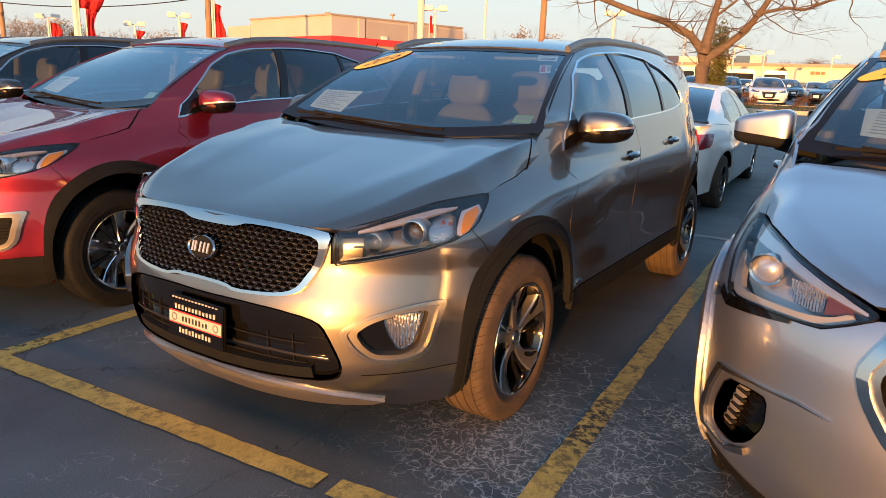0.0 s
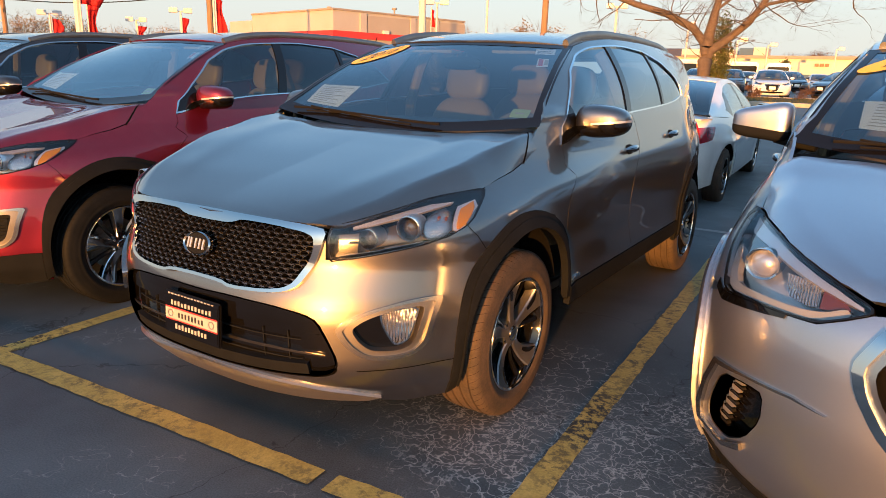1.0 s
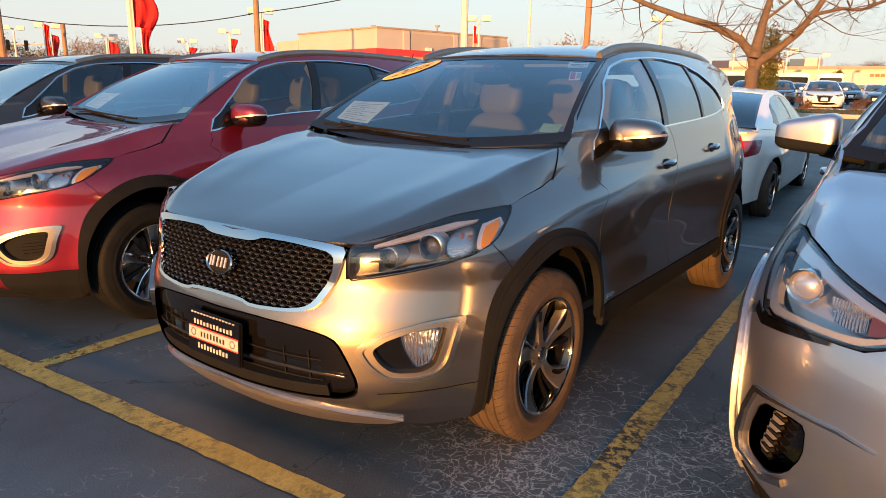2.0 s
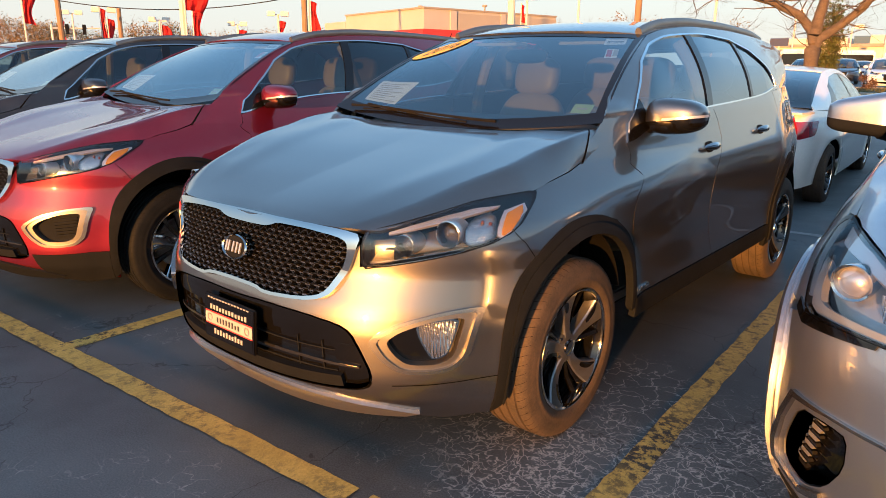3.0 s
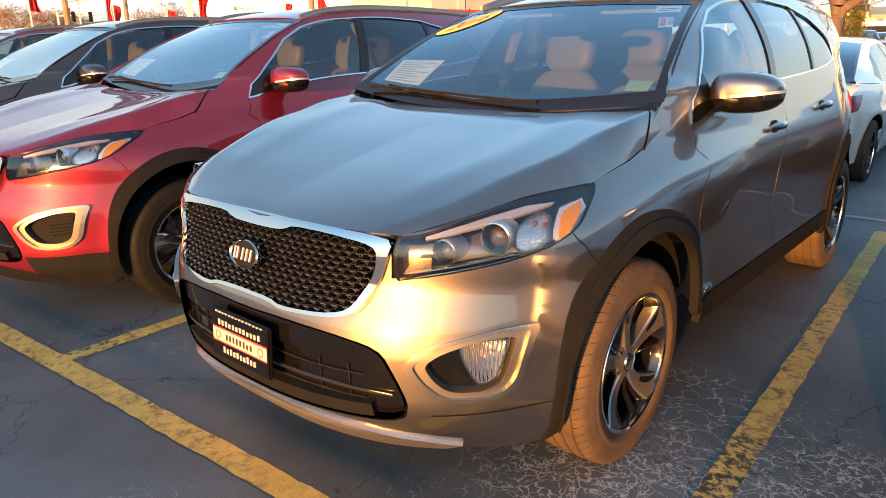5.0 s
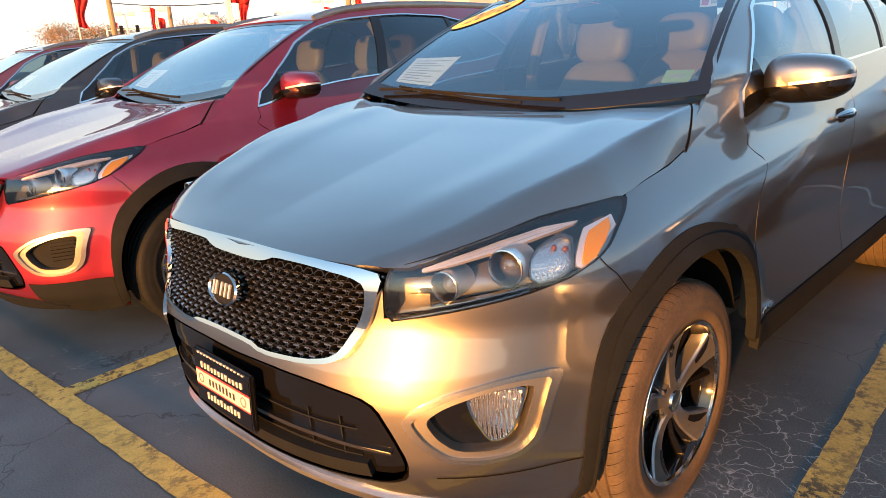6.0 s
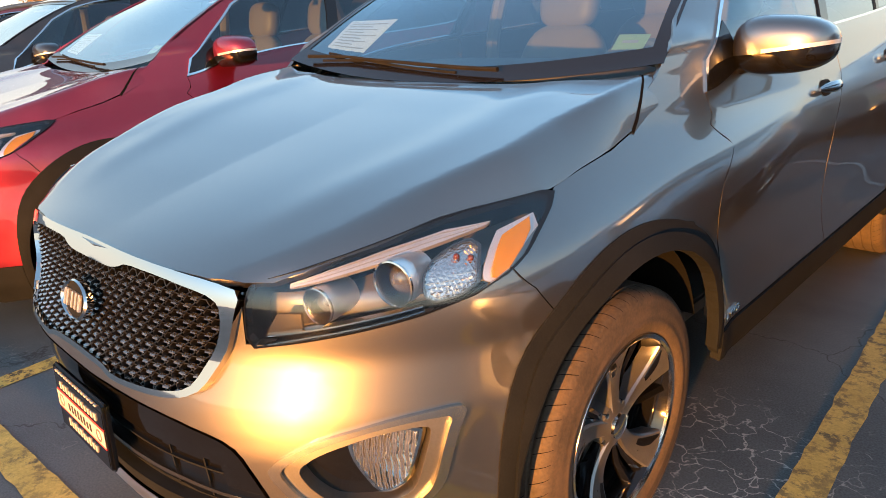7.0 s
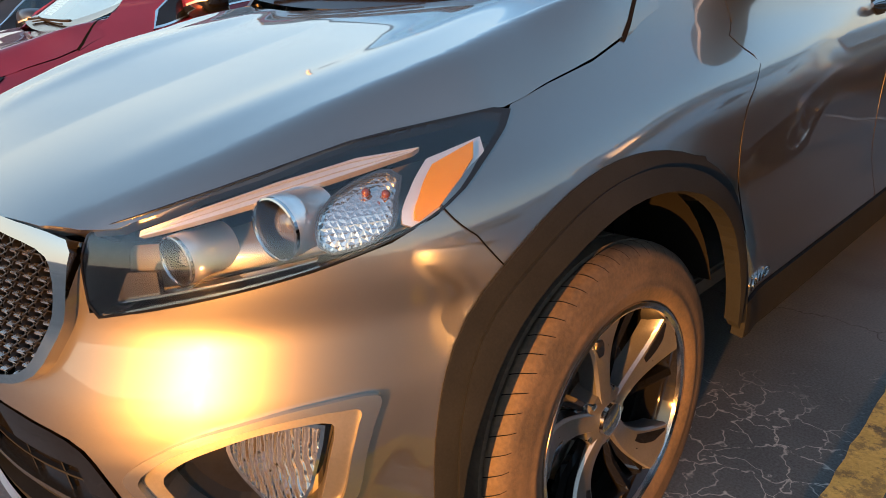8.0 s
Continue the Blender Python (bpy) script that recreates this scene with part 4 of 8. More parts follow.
def cut(bm, at, normal):
    bmesh.ops.bisect_plane(bm, geom=list(bm.verts) + list(bm.edges) + list(bm.faces), plane_co=at, plane_no=normal, clear_outer=True)
    return bm


def door_mirror(car, body, at=(0.94, 1.585, 1.197), size=(0.122, 0.085, 0.080)):
    def shell():
        bm = egg(bmesh.new(), size, 2.7)
        for v in bm.verts:
            k = (v.co.x / size[0] + 1) / 2
            v.co.z *= 0.82 + 0.22 * (1 - k)
            v.co.y += 0.03 * k
            if v.co.y > 0.055:
                v.co.y = 0.055 + (v.co.y - 0.055) * 0.25
        return bm
    at = Vector(at)
    top = cut(shell(), (0, 0, -0.012), (0.12, 0, -1))
    low = cut(shell(), (0, 0, -0.012), (-0.12, 0, 1))
    sig = cut(cut(cut(shell(), (0, 0, -0.003), (-0.12, 0, 1)), (0, 0, -0.013), (0.12, 0, -1)), (-0.03, 0, 0), (-1, 0, 0))
    for v in sig.verts:
        v.co = v.co * 1.012
    for nm, bm, mat, lab in (("mirror_cap", top, body, ""), ("mirror_base", low, GLOSS, "black lower mirror shell"), ("mirror_signal", sig, SLEEVE, "clear signal strip")):
        bmesh.ops.transform(bm, matrix=Matrix.Translation(at), verts=bm.verts)
        both(nm, bm, mat, car, lab)
    bm = tube(bmesh.new(), [(at.x - 0.07, at.y + 0.0, at.z - 0.052), (at.x - 0.12, at.y - 0.01, at.z - 0.066), (at.x - 0.165, at.y - 0.01, at.z - 0.072)], 0.026, 10, 0.6)
    both("mirror_arm", bm, GLOSS, car)
    bm = box(bmesh.new(), at.x - 0.09, at.y + 0.066, at.z - 0.05, at.x + 0.09, at.y + 0.072, at.z + 0.05, 0.002)
    both("mirror_glass", bm, CHROME, car)


def seat(car, x, y, z=0.62, wide=0.27, label="beige leather seat"):
    s = part("seat", bmesh.ops.transform(b := egg(bmesh.new(), (wide, 0.27, 0.10), 3.6, 12), matrix=Matrix.Translation((x, y, z - 0.06)), verts=b.verts) or b, BEIGE, car, label)
    b = egg(bmesh.new(), (wide * 0.96, 0.075, 0.33), 3.4, 14)
    for v in b.verts:
        v.co.x *= 1 - 0.12 * max(0.0, v.co.z / 0.33)
    bmesh.ops.transform(b, matrix=Matrix.Translation((x, y + 0.34, z + 0.30)) @ Matrix.Rotation(radians(-16), 4, "X"), verts=b.verts)
    part("seat_back", b, BEIGE, s)
    b = egg(bmesh.new(), (wide * 0.58, 0.06, 0.12), 3.2, 12)
    bmesh.ops.transform(b, matrix=Matrix.Translation((x, y + 0.44, z + 0.715)) @ Matrix.Rotation(radians(-10), 4, "X"), verts=b.verts)
    part("headrest", b, BEIGE, s)
    for dx in (-0.06, 0.06):
        part("headrest_post", tube(bmesh.new(), [(x + dx, y + 0.43, z + 0.58), (x + dx, y + 0.45, z + 0.70)], 0.007, 8), CHROME, s)


def cabin(car):
    """Seats, dashboard, wheel, lining and floor behind the glass."""
    boxed("cabin_floor", (-0.70, 1.2, 0.30, 0.70, 4.1, 0.36), GREYCLOTH, car, "", 0.01)
    for s in (-1, 1):
        boxed("door_lining", (s * 0.79 - 0.02, 1.62, 0.35, s * 0.79 + 0.02, 3.45, 1.10), GREYCLOTH, car, "", 0.01)
    b = egg(bmesh.new(), (0.76, 0.34, 0.16), 3.0, 14)
    bmesh.ops.transform(b, matrix=Matrix.Translation((0, 1.50, 1.0)), verts=b.verts)
    part("dashboard", b, GREYCLOTH, car, "dark grey dashboard")
    skin("headliner", roof_surface, mirrored([(0, 2.0), (0.52, 2.05), (0.54, 4.2), (0, 4.3)]), HEADLINER, car, step=0.1, lift=0.035, skirt=0.0, flip=True)
    for x in (-0.37, 0.37):
        seat(car, x, 2.12)
        seat(car, x, 3.05, 0.64, 0.30)
    b = bmesh.new()
    pts = [(0.175 * math.cos(a), 0, 0.175 * math.sin(a)) for a in [2 * math.pi * i / 28 for i in range(29)]]
    tube(b, pts, 0.016, 8)
    box(b, -0.16, -0.012, -0.012, 0.16, 0.012, 0.02, 0.004)
    box(b, -0.05, -0.02, -0.16, 0.05, 0.02, 0.05, 0.01)
    bmesh.ops.transform(b, matrix=Matrix.Translation((0.37, 1.83, 1.03)) @ Matrix.Rotation(radians(-24), 4, "X"), verts=b.verts)
    part("steering_wheel", b, GREYCLOTH, car)
    b = egg(bmesh.new(), (0.125, 0.02, 0.036), 3.0, 10)
    bmesh.ops.transform(b, matrix=Matrix.Translation((0.0, 1.86, 1.445)), verts=b.verts)
    part("rear_view_mirror", b, GLOSS, car)
    for s in (-1, 1):
        b = box(bmesh.new(), s * 0.32 - 0.19, 1.96, 1.505, s * 0.32 + 0.19, 2.08, 1.52, 0.005)
        part("sun_visor", b, HEADLINER, car)
        b = tube(bmesh.new(), [(s * 0.79, 2.45, 0.9), (s * 0.75, 2.44, 1.2), (s * 0.66, 2.42, 1.42), (s * 0.59, 2.40, 1.53)], 0.035, 8)
        part("centre_post_lining", b, BEIGE, car)


def wipers(car):
    for x0, x1, y0 in ((0.30, -0.36, 1.19), (-0.64, -0.30, 1.20)):
        pts = [screen_point(x0 + (x1 - x0) * k / 8, 0.03 + 0.045 * math.sin(k / 8 * 1.9)) for k in range(9)]
        w = part("wiper", tube(bmesh.new(), pts, lambda q: 0.007 - 0.002 * q, 6), WIPERBLACK, car, "black wiper arm")
        pts = [screen_point(x0 + (x1 - x0) * (0.25 + k / 8 * 1.05), 0.04 + 0.048 * math.sin(k / 8 * 1.6), 0.010) for k in range(9)]
        part("wiper_blade", tube(bmesh.new(), pts, 0.0045, 6), WIPERBLACK, w)


def screen_point(x, b, lift=0.022):
    a = x / (0.775 + (0.61 - 0.775) * b)
    p = screen_surface(a, b)
    return (p[0], p[1] - lift * 0.5, p[2] + lift * 0.85)


def shell_of(car, body, wing, sh=MAIN_SHAPE, mirrors=True, track=0.785, blades=False):
    """Wings, doors, quarters, glass, roof, cabin and wheels, behind a given nose."""
    s = MAIN_SHAPE.wrap
    wing = wing + [fy(y, z, sh) for y, z in arc(*ARCH_AT[0], ARCH_OUT, 8, 128, 18)]
    skin("front_wing", sh.wrap, wing, body, car, step=0.022, mirror=True)
    door1 = [fy(1.350, 0.465), fy(1.352, 0.62), fy(1.349, 0.92), fy(1.350, 1.02), fy(1.379, 1.092)] + [fy(y, BELT(y)) for y in (1.42, 1.5, 1.6, 1.7, 1.9, 2.1, 2.2, 2.285)] + [fy(2.288, 1.0), fy(2.275, 0.465)]
    d1 = skin("front_door", s, door1, body, car, step=0.035, mirror=True)
    door2 = [fy(2.280, 0.465), fy(2.293, 1.0), fy(2.29, BELT(2.29))] + [fy(y, BELT(y)) for y in (2.42, 2.6, 2.8, 3.0, 3.2, 3.36)] + [fy(3.42, 1.10), fy(3.40, 0.95), fy(3.30, 0.72)]
    door2 += [fy(y, z) for y, z in arc(*ARCH_AT[1], ARCH_OUT, 144, 172, 6)]
    d2 = skin("rear_door", s, door2, body, car, step=0.035, mirror=True)
    tail_u = FRONT + SIDE + 1.0
    quarter = [fy(3.306, 0.725), fy(3.406, 0.95), fy(3.426, 1.10), fy(3.366, BELT(3.36))] + [fy(y, BELT(y)) for y in (3.6, 3.9, 4.2)] + [(FRONT + SIDE + 0.35, 1.26), (tail_u, 1.0), (tail_u, 0.30), (FRONT + SIDE + 0.2, 0.28)] + [fy(y, z) for y, z in arc(*ARCH_AT[1], ARCH_OUT, -12, 143, 18)]
    skin("quarter_panel", s, quarter, body, car, step=0.04, mirror=True)
    for c, lo in zip(ARCH_AT, (205, 190)):
        ring = [fy(y, z, sh if c[0] < 2 else MAIN_SHAPE) for y, z in arc(*c, ARCH_OUT, 2 if c[0] < 2 else -14, lo, 40)] + [fy(y, z, sh if c[0] < 2 else MAIN_SHAPE) for y, z in arc(*c, ARCH_IN, lo - 2, 4 if c[0] < 2 else -14, 36)]
        skin("arch_trim", sh.wrap if c[0] < 2 else s, ring, PLASTIC, car, step=0.022, lift=0.005, skirt=0.028, mirror=True, label="black plastic arch trim")
        low = 2 if c[0] < 2 else -14
        rib = [fy(y, z, sh if c[0] < 2 else MAIN_SHAPE) for y, z in arc(*c, ARCH_OUT - 0.030, low, lo - 4, 40)] + [fy(y, z, sh if c[0] < 2 else MAIN_SHAPE) for y, z in arc(*c, ARCH_IN - 0.002, lo - 4, low + 2, 36)]
        skin("arch_lip", sh.wrap if c[0] < 2 else s, rib, PLASTIC, car, step=0.022, lift=0.014, skirt=0.03, mirror=True, label="raised inner lip of the arch trim")
        # inner wheel house
        bm = bmesh.new()
        for i in range(20):
            a0, a1 = [radians(14 + 164 * (i + k) / 20) for k in (0, 1)]
            p = [Vector((x, c[0] + 0.415 * math.cos(a), c[1] + 0.415 * math.sin(a))) for a, x in ((a0, 0.5), (a1, 0.5), (a1, 0.865), (a0, 0.865))]
            bm.faces.new([bm.verts.new(q) for q in p])
        bmesh.ops.remove_doubles(bm, verts=bm.verts, dist=1e-4)
        both("wheel_house", bm, DARK, car)
    sill = [fy(1.345, 0.46), fy(1.6, 0.46), fy(2.4, 0.46), fy(3.26, 0.46), fy(3.27, 0.40), fy(3.2, 0.365), fy(1.5, 0.365), fy(1.345, 0.375)]
    skin("sill_trim", s, sill, PLASTIC, car, step=0.04, lift=0.006, skirt=0.03, mirror=True, label="black plastic sill trim")
    # upper body
    dlo = [hz(1.388, 1.106), hz(1.425, 1.175), hz(1.55, 1.27), hz(1.74, 1.413), hz(1.90, 1.487), hz(2.08, 1.532), hz(2.35, 1.557), hz(2.65, 1.567), hz(2.96, 1.553), hz(3.2, 1.500), hz(3.38, 1.412), hz(3.52, 1.300), hz(3.2, 1.262), hz(2.9, 1.242), hz(2.42, 1.222), hz(2.0, 1.203), hz(1.7, 1.172), hz(1.55, 1.145)]
    grow = [hz(1.362, 1.082), hz(1.390, 1.168), hz(1.53, 1.279), hz(1.725, 1.430), hz(1.89, 1.506), hz(2.08, 1.550), hz(2.35, 1.575), hz(2.65, 1.584), hz(2.97, 1.570), hz(3.215, 1.515), hz(3.40, 1.422), hz(3.565, 1.292), hz(3.2, 1.243), hz(2.9, 1.224), hz(2.42, 1.204), hz(2.0, 1.186), hz(1.7, 1.154), hz(1.55, 1.128)]
    grow = [(a + (c - a) * 0.42, b + (d - b) * 0.42) for (a, b), (c, d) in zip(dlo, grow)]
    shell = [hz(1.27, 1.203), (1.3, 0.995), (1.6, 0.995), (2.0, 0.995), (2.6, 0.995), (3.2, 0.995), (3.8, 0.995), (4.4, 0.995), (4.45, 0.5), (4.25, 0.0), (3.6, 0.0), (3.0, 0.0), (2.4, 0.0), (1.8, 0.0), (1.5, 0.0), (1.345, 0.005), hz(1.352, 1.180)]
    skin("side_frame", house_side, shell, body, car, holes=[grow], step=0.03, skirt=0.015, mirror=True)
    skin("window_trim", house_side, grow, BRIGHT, car, holes=[dlo], step=0.02, lift=0.006, skirt=0.012, mirror=True, label="chrome window trim")
    skin("pillar_cover", house_side, [hz(2.215, 1.211), hz(2.35, 1.557), hz(2.42, 1.5615), hz(2.29, 1.215)], GLOSS, car, step=0.03, lift=0.002, skirt=0.01, mirror=True, label="gloss black centre pillar")
    skin("pillar_cover", house_side, [hz(2.925, 1.243), hz(2.985, 1.5475), hz(3.02, 1.540), hz(2.965, 1.246)], GLOSS, car, step=0.03, lift=0.002, skirt=0.01, mirror=True)
    skin("front_side_window", house_side, [hz(1.388, 1.106), hz(1.425, 1.175), hz(1.55, 1.27), hz(1.74, 1.413), hz(1.90, 1.487), hz(2.08, 1.532), hz(2.355, 1.5565), hz(2.22, 1.211), hz(2.0, 1.203), hz(1.7, 1.172), hz(1.55, 1.145)], SIDEGLASS, car, step=0.03, lift=-0.004, skirt=0.0, mirror=True)
    skin("rear_side_window", house_side, [hz(2.415, 1.561), hz(2.65, 1.567), hz(2.99, 1.547), hz(2.93, 1.244), hz(2.6, 1.229), hz(2.285, 1.215)], PRIVACY, car, step=0.03, lift=-0.004, skirt=0.0, mirror=True)
    skin("quarter_window", house_side, [hz(3.015, 1.541), hz(3.2, 1.500), hz(3.38, 1.412), hz(3.52, 1.300), hz(3.2, 1.262), hz(2.96, 1.246)], PRIVACY, car, step=0.03, lift=-0.004, skirt=0.0, mirror=True)
    # screen, roof, tailgate
    full = [(-1, 0), (-0.5, 0), (0, 0), (0.5, 0), (1, 0), (1, 0.5), (1, 1), (0.5, 1), (0, 1), (-0.5, 1), (-1, 1), (-1, 0.5)]
    inner = [(-0.945, 0.09), (0, 0.075), (0.945, 0.09), (0.93, 0.94), (0, 0.955), (-0.93, 0.94)]
    skin("windscreen", screen_surface, full, WINDSHIELD, car, step=0.06, skirt=0.0, flip=False, label="bluish windscreen")
    skin("screen_border", screen_surface, full, BORDER, car, holes=[inner], step=0.06, lift=0.002, skirt=0.0, label="black printed screen border")
    roof = mirrored([(0.0, 1.905), (0.30, 1.92), (0.60, 1.967), (0.597, 2.2), (0.60, 2.6), (0.598, 3.2), (0.567, 4.1), (0.545, 4.4), (0.0, 4.55)])
    skin("roof", roof_surface, roof, body, car, step=0.05, skirt=0.02)
    skin("tailgate", hatch_surface, [(-1, 0), (1, 0), (1, 1), (-1, 1)], body, car, step=0.08, skirt=0.0, holes=[[(-0.85, 0.25), (0.85, 0.25), (0.85, 0.95), (-0.85, 0.95)]])
    skin("rear_window", hatch_surface, [(-0.86, 0.24), (0.86, 0.24), (0.86, 0.96), (-0.86, 0.96)], PRIVACY, car, step=0.08, skirt=0.0, lift=-0.004)
    lamp = [fy(4.22, 1.06), fy(4.3, 1.075), (FRONT + SIDE + 0.62, 1.08), (FRONT + SIDE + 0.62, 0.90), fy(4.32, 0.93), fy(4.24, 0.99)]
    skin("tail_lamp", s, round_off(lamp, 1), REDLENS, car, step=0.03, lift=0.008, skirt=0.02, mirror=True, label="red tail lamp")
    # rails
    rail = []
    for k in range(25):
        q = k / 24
        y = 1.98 + 1.95 * q
        lift = 0.014 * min(1.0, math.sin(math.pi * min(q, 1 - q) * 1.0 + 0.03) * 2.6)
        rail.append((ROOF_X(y) - 0.045, y, roof_surface(ROOF_X(y) - 0.045, y)[2] + lift))
    both("roof_rail", tube(bmesh.new(), rail, 0.017, 10, 1.5), DULL, car, "dull silver roof rail")
    for y in (2.0, 3.9):
        both("rail_foot", box(bmesh.new(), ROOF_X(y) - 0.058, y - 0.02, roof_surface(0.55, y)[2] - 0.02, ROOF_X(y) - 0.034, y + 0.06, roof_surface(0.55, y)[2] + 0.006, 0.006), DULL, car)
    # door handles
    for y0, z0 in ((2.13, 1.03), (2.97, 1.065)):
        p = [Vector(s(MAIN_SHAPE.u_at_y(y0 - 0.09 + 0.18 * k / 8, z0), z0)) + Vector((0.012 + 0.022 * math.sin(math.pi * k / 8), 0, 0.004 * math.sin(math.pi * k / 8))) for k in range(9)]
        both("door_handle", tube(bmesh.new(), p, lambda q: 0.005 + 0.011 * math.sin(math.pi * q) ** 0.6, 10, 1.2), CHROME, car, "chrome door handle")
        cup = round_off([fy(y0 - 0.05, z0 - 0.03), fy(y0 + 0.05, z0 - 0.028), fy(y0 + 0.06, z0 + 0.02), fy(y0 - 0.05, z0 + 0.022)], 2)
        skin("handle_cup", s, cup, PLASTIC, car, step=0.02, lift=0.002, skirt=0.0, mirror=True)
    skin("mirror_sail", house_side, [hz(1.388, 1.106), hz(1.425, 1.175), hz(1.55, 1.262), hz(1.575, 1.15)], GLOSS, car, step=0.02, lift=0.004, skirt=0.01, mirror=True, label="black mirror foot panel")
    if mirrors:
        door_mirror(car, body)
    # dark tub behind the skin, floor pan
    boxed("floor_pan", (-0.62, 0.55, 0.22, 0.62, 4.5, 0.31), DARK, car, "", 0.02)
    boxed("bulkhead", (-0.48, 0.32, 0.26, 0.48, 1.25, 0.80), DARK, car, "", 0.05)
    boxed("bulkhead", (-0.74, 1.12, 0.30, 0.74, 1.22, 1.06), DARK, car, "", 0.02)
    cabin(car)
    wipers(car)
    wheel_set(car, ALLOY, GLOSS, half=track, blades=blades)
    aer = tube(bmesh.new(), [(0, 4.2, 1.52), (0, 4.26, 1.60), (0, 4.33, 1.72)], lambda q: 0.008 - 0.004 * q, 6)
    part("aerial", aer, PLASTIC, car)




def suv(m, body, label, group="", dressed=True):
    """The off-roader. dressed: with the brighter lamps, stickers and board of the main one."""
    car = thing("parked_suv", m, label, "car", group)
    sh = MAIN_SHAPE
    s = sh.wrap
    lamp = on_nose(LAMP)
    low_arch = [fy(y, z) for y, z in arc(*ARCH_AT[0], ARCH_OUT, 128, 205, 14)]
    # bumper, from the lamps down to the lip
    edge = [fx(0.0, 0.876), fx(0.30, 0.875), fx(0.44, 0.869), fx(0.50, 0.858), fx(0.506, 0.760)] + [fx(x, z - 0.004) for x, z in reversed(LAMP[8:14])] + [fx(0.845, 0.868), fx(0.88, 0.822)]
    edge += low_arch + [fx(0.79, 0.215), fx(0.68, 0.195), fx(0.60, 0.222), fx(0.43, 0.218), fx(0.0, 0.218)]
    skin("front_bumper", s, mirrored(edge), body, car, holes=[round_off(nose_mirror([(x * 0.985, z + (0.745 - z) * 0.03) for x, z in GRILLE_OUT]), 1), round_off(nose_mirror(LOWER_MOUTH), 1)] + [[(sg * a, b) for a, b in round_off(on_nose(FOG_OUT), 2)] for sg in (1, -1)], step=0.018, skirt=0.03)
    skin("bumper_lip", s, nose_mirror(LIP), SATIN, car, step=0.02, lift=0.013, skirt=0.04, label="satin silver bumper lip")
    grille(car)
    lower_mouth(car)
    headlamp(car)
    fog_lamp(car, dressed)
    # bonnet
    fr = [(0.0, 0.125), (0.30, 0.148), (0.44, 0.175), (0.505, 0.205)]
    rim = [(HOOD_SIDE(y) - 0.0008, y) for y in (0.24, 0.28, 0.34, 0.39, 0.46, 0.53, 0.58, 0.62, 0.69, 0.76, 0.81, 0.86, 0.92, 0.97, 1.02, 1.045, 1.060)] + [(0.798, 1.085), (0.786, 1.122), (0.769, 1.160), (0.752, 1.188)]
    back = [(0.738, 1.199), (0.715, 1.194), (0.66, 1.171), (0.45, 1.148), (0.20, 1.150), (0.0, 1.151)]
    skin("bonnet", hood_surface, mirrored(fr + rim + back), body, car, step=0.015, skirt=0.02)
    skin("cowl", hood_surface, mirrored([(0.0, 1.10), (0.66, 1.12), (0.74, 1.16), (0.775, 1.25), (0.0, 1.22)]), DARK, car, step=0.05, lift=-0.026, skirt=0.0, label="black cowl panel")
    wing = [fy(0.572, 0.872), fy(0.60, 0.889), fy(0.70, 0.93), fy(0.775, 0.972), fy(0.86, 0.992), fy(0.97, 1.014), fy(1.06, 1.041), fy(1.09, 1.066), fy(1.13, 1.104), fy(1.17, 1.130), fy(1.20, 1.146), fy(1.235, 1.176), fy(1.27, 1.200), fy(1.31, 1.212), fy(1.385, 1.180), fy(1.376, 1.10), fy(1.346, 1.02), fy(1.345, 0.92), fy(1.345, 0.62), fy(1.346, 0.47)]
    seam = [(0.8045, 1.056), (0.7985, 1.085), (0.7865, 1.122), (0.7695, 1.160), (0.7525, 1.188), (0.7385, 1.200)]
    skin("bonnet_gap", hood_surface, seam + [(x + 0.004, y + 0.003) for x, y in reversed(seam)], DARK, car, step=0.01, lift=0.0006, skirt=0.0, mirror=True)
    shoulder = [(x + 0.0038, y + 0.0028) for x, y in seam] + [(0.745, 1.225), (0.775, 1.262), (0.800, 1.25), (0.8045, 1.20), (0.805, 1.12), (0.808, 1.06)]
    skin("wing_shoulder", hood_surface, shoulder, body, car, step=0.012, lift=0.0, skirt=0.012, mirror=True)
    skin("bumper_gap", s, [fy(0.571, 0.871), fy(0.606, 0.822), fy(0.638, 0.772), fy(0.6405, 0.773), fy(0.6082, 0.8232), fy(0.573, 0.8722)], DARK, car, step=0.01, lift=0.0015, skirt=0.0, mirror=True)
    seam = [(0.62, 0.372), (0.72, 0.376), (0.80, 0.382), (0.86, 0.388)]
    skin("bumper_gap", s, on_nose(seam) + on_nose([(x, z - 0.0035) for x, z in reversed(seam)]), DARK, car, step=0.012, lift=0.0012, skirt=0.0, mirror=True)
    shell_of(car, body, wing, blades=True)
    square_up(car)
    return car


def square_up(car):
    """The far front corner of the car stands a little further forward and higher."""
    done = set()
    for ob in car.children_recursive:
        if ob.type != "MESH" or ob.data.name in done or any(ob.name.startswith(k) for k in ("tyre", "rim", "wheel", "spoke", "brake", "hub", "lug", "pocket", "tread")):
            continue
        done.add(ob.data.name)
        for v in ob.data.vertices:
            x, y = v.co.x, v.co.y
            if x < 0 and y < 1.3:
                v.co.y -= 0.085 * x * x / (0.15 - x) * (1 - smooth((y - 0.5) / 0.75))
                v.co.z += 0.027 * min(1.0, -x / 0.6) * smooth((y - 0.12) / 0.3) * (1 - smooth((y - 0.6) / 0.6))


def repaint(car, old, fresh):
    """Gives a copied car a paint of its own."""
    for o in car.children_recursive:
        if o.type == "MESH" and o.data.materials and o.data.materials[0] == old:
            o.material_slots[0].link = "OBJECT"
            o.material_slots[0].material = fresh


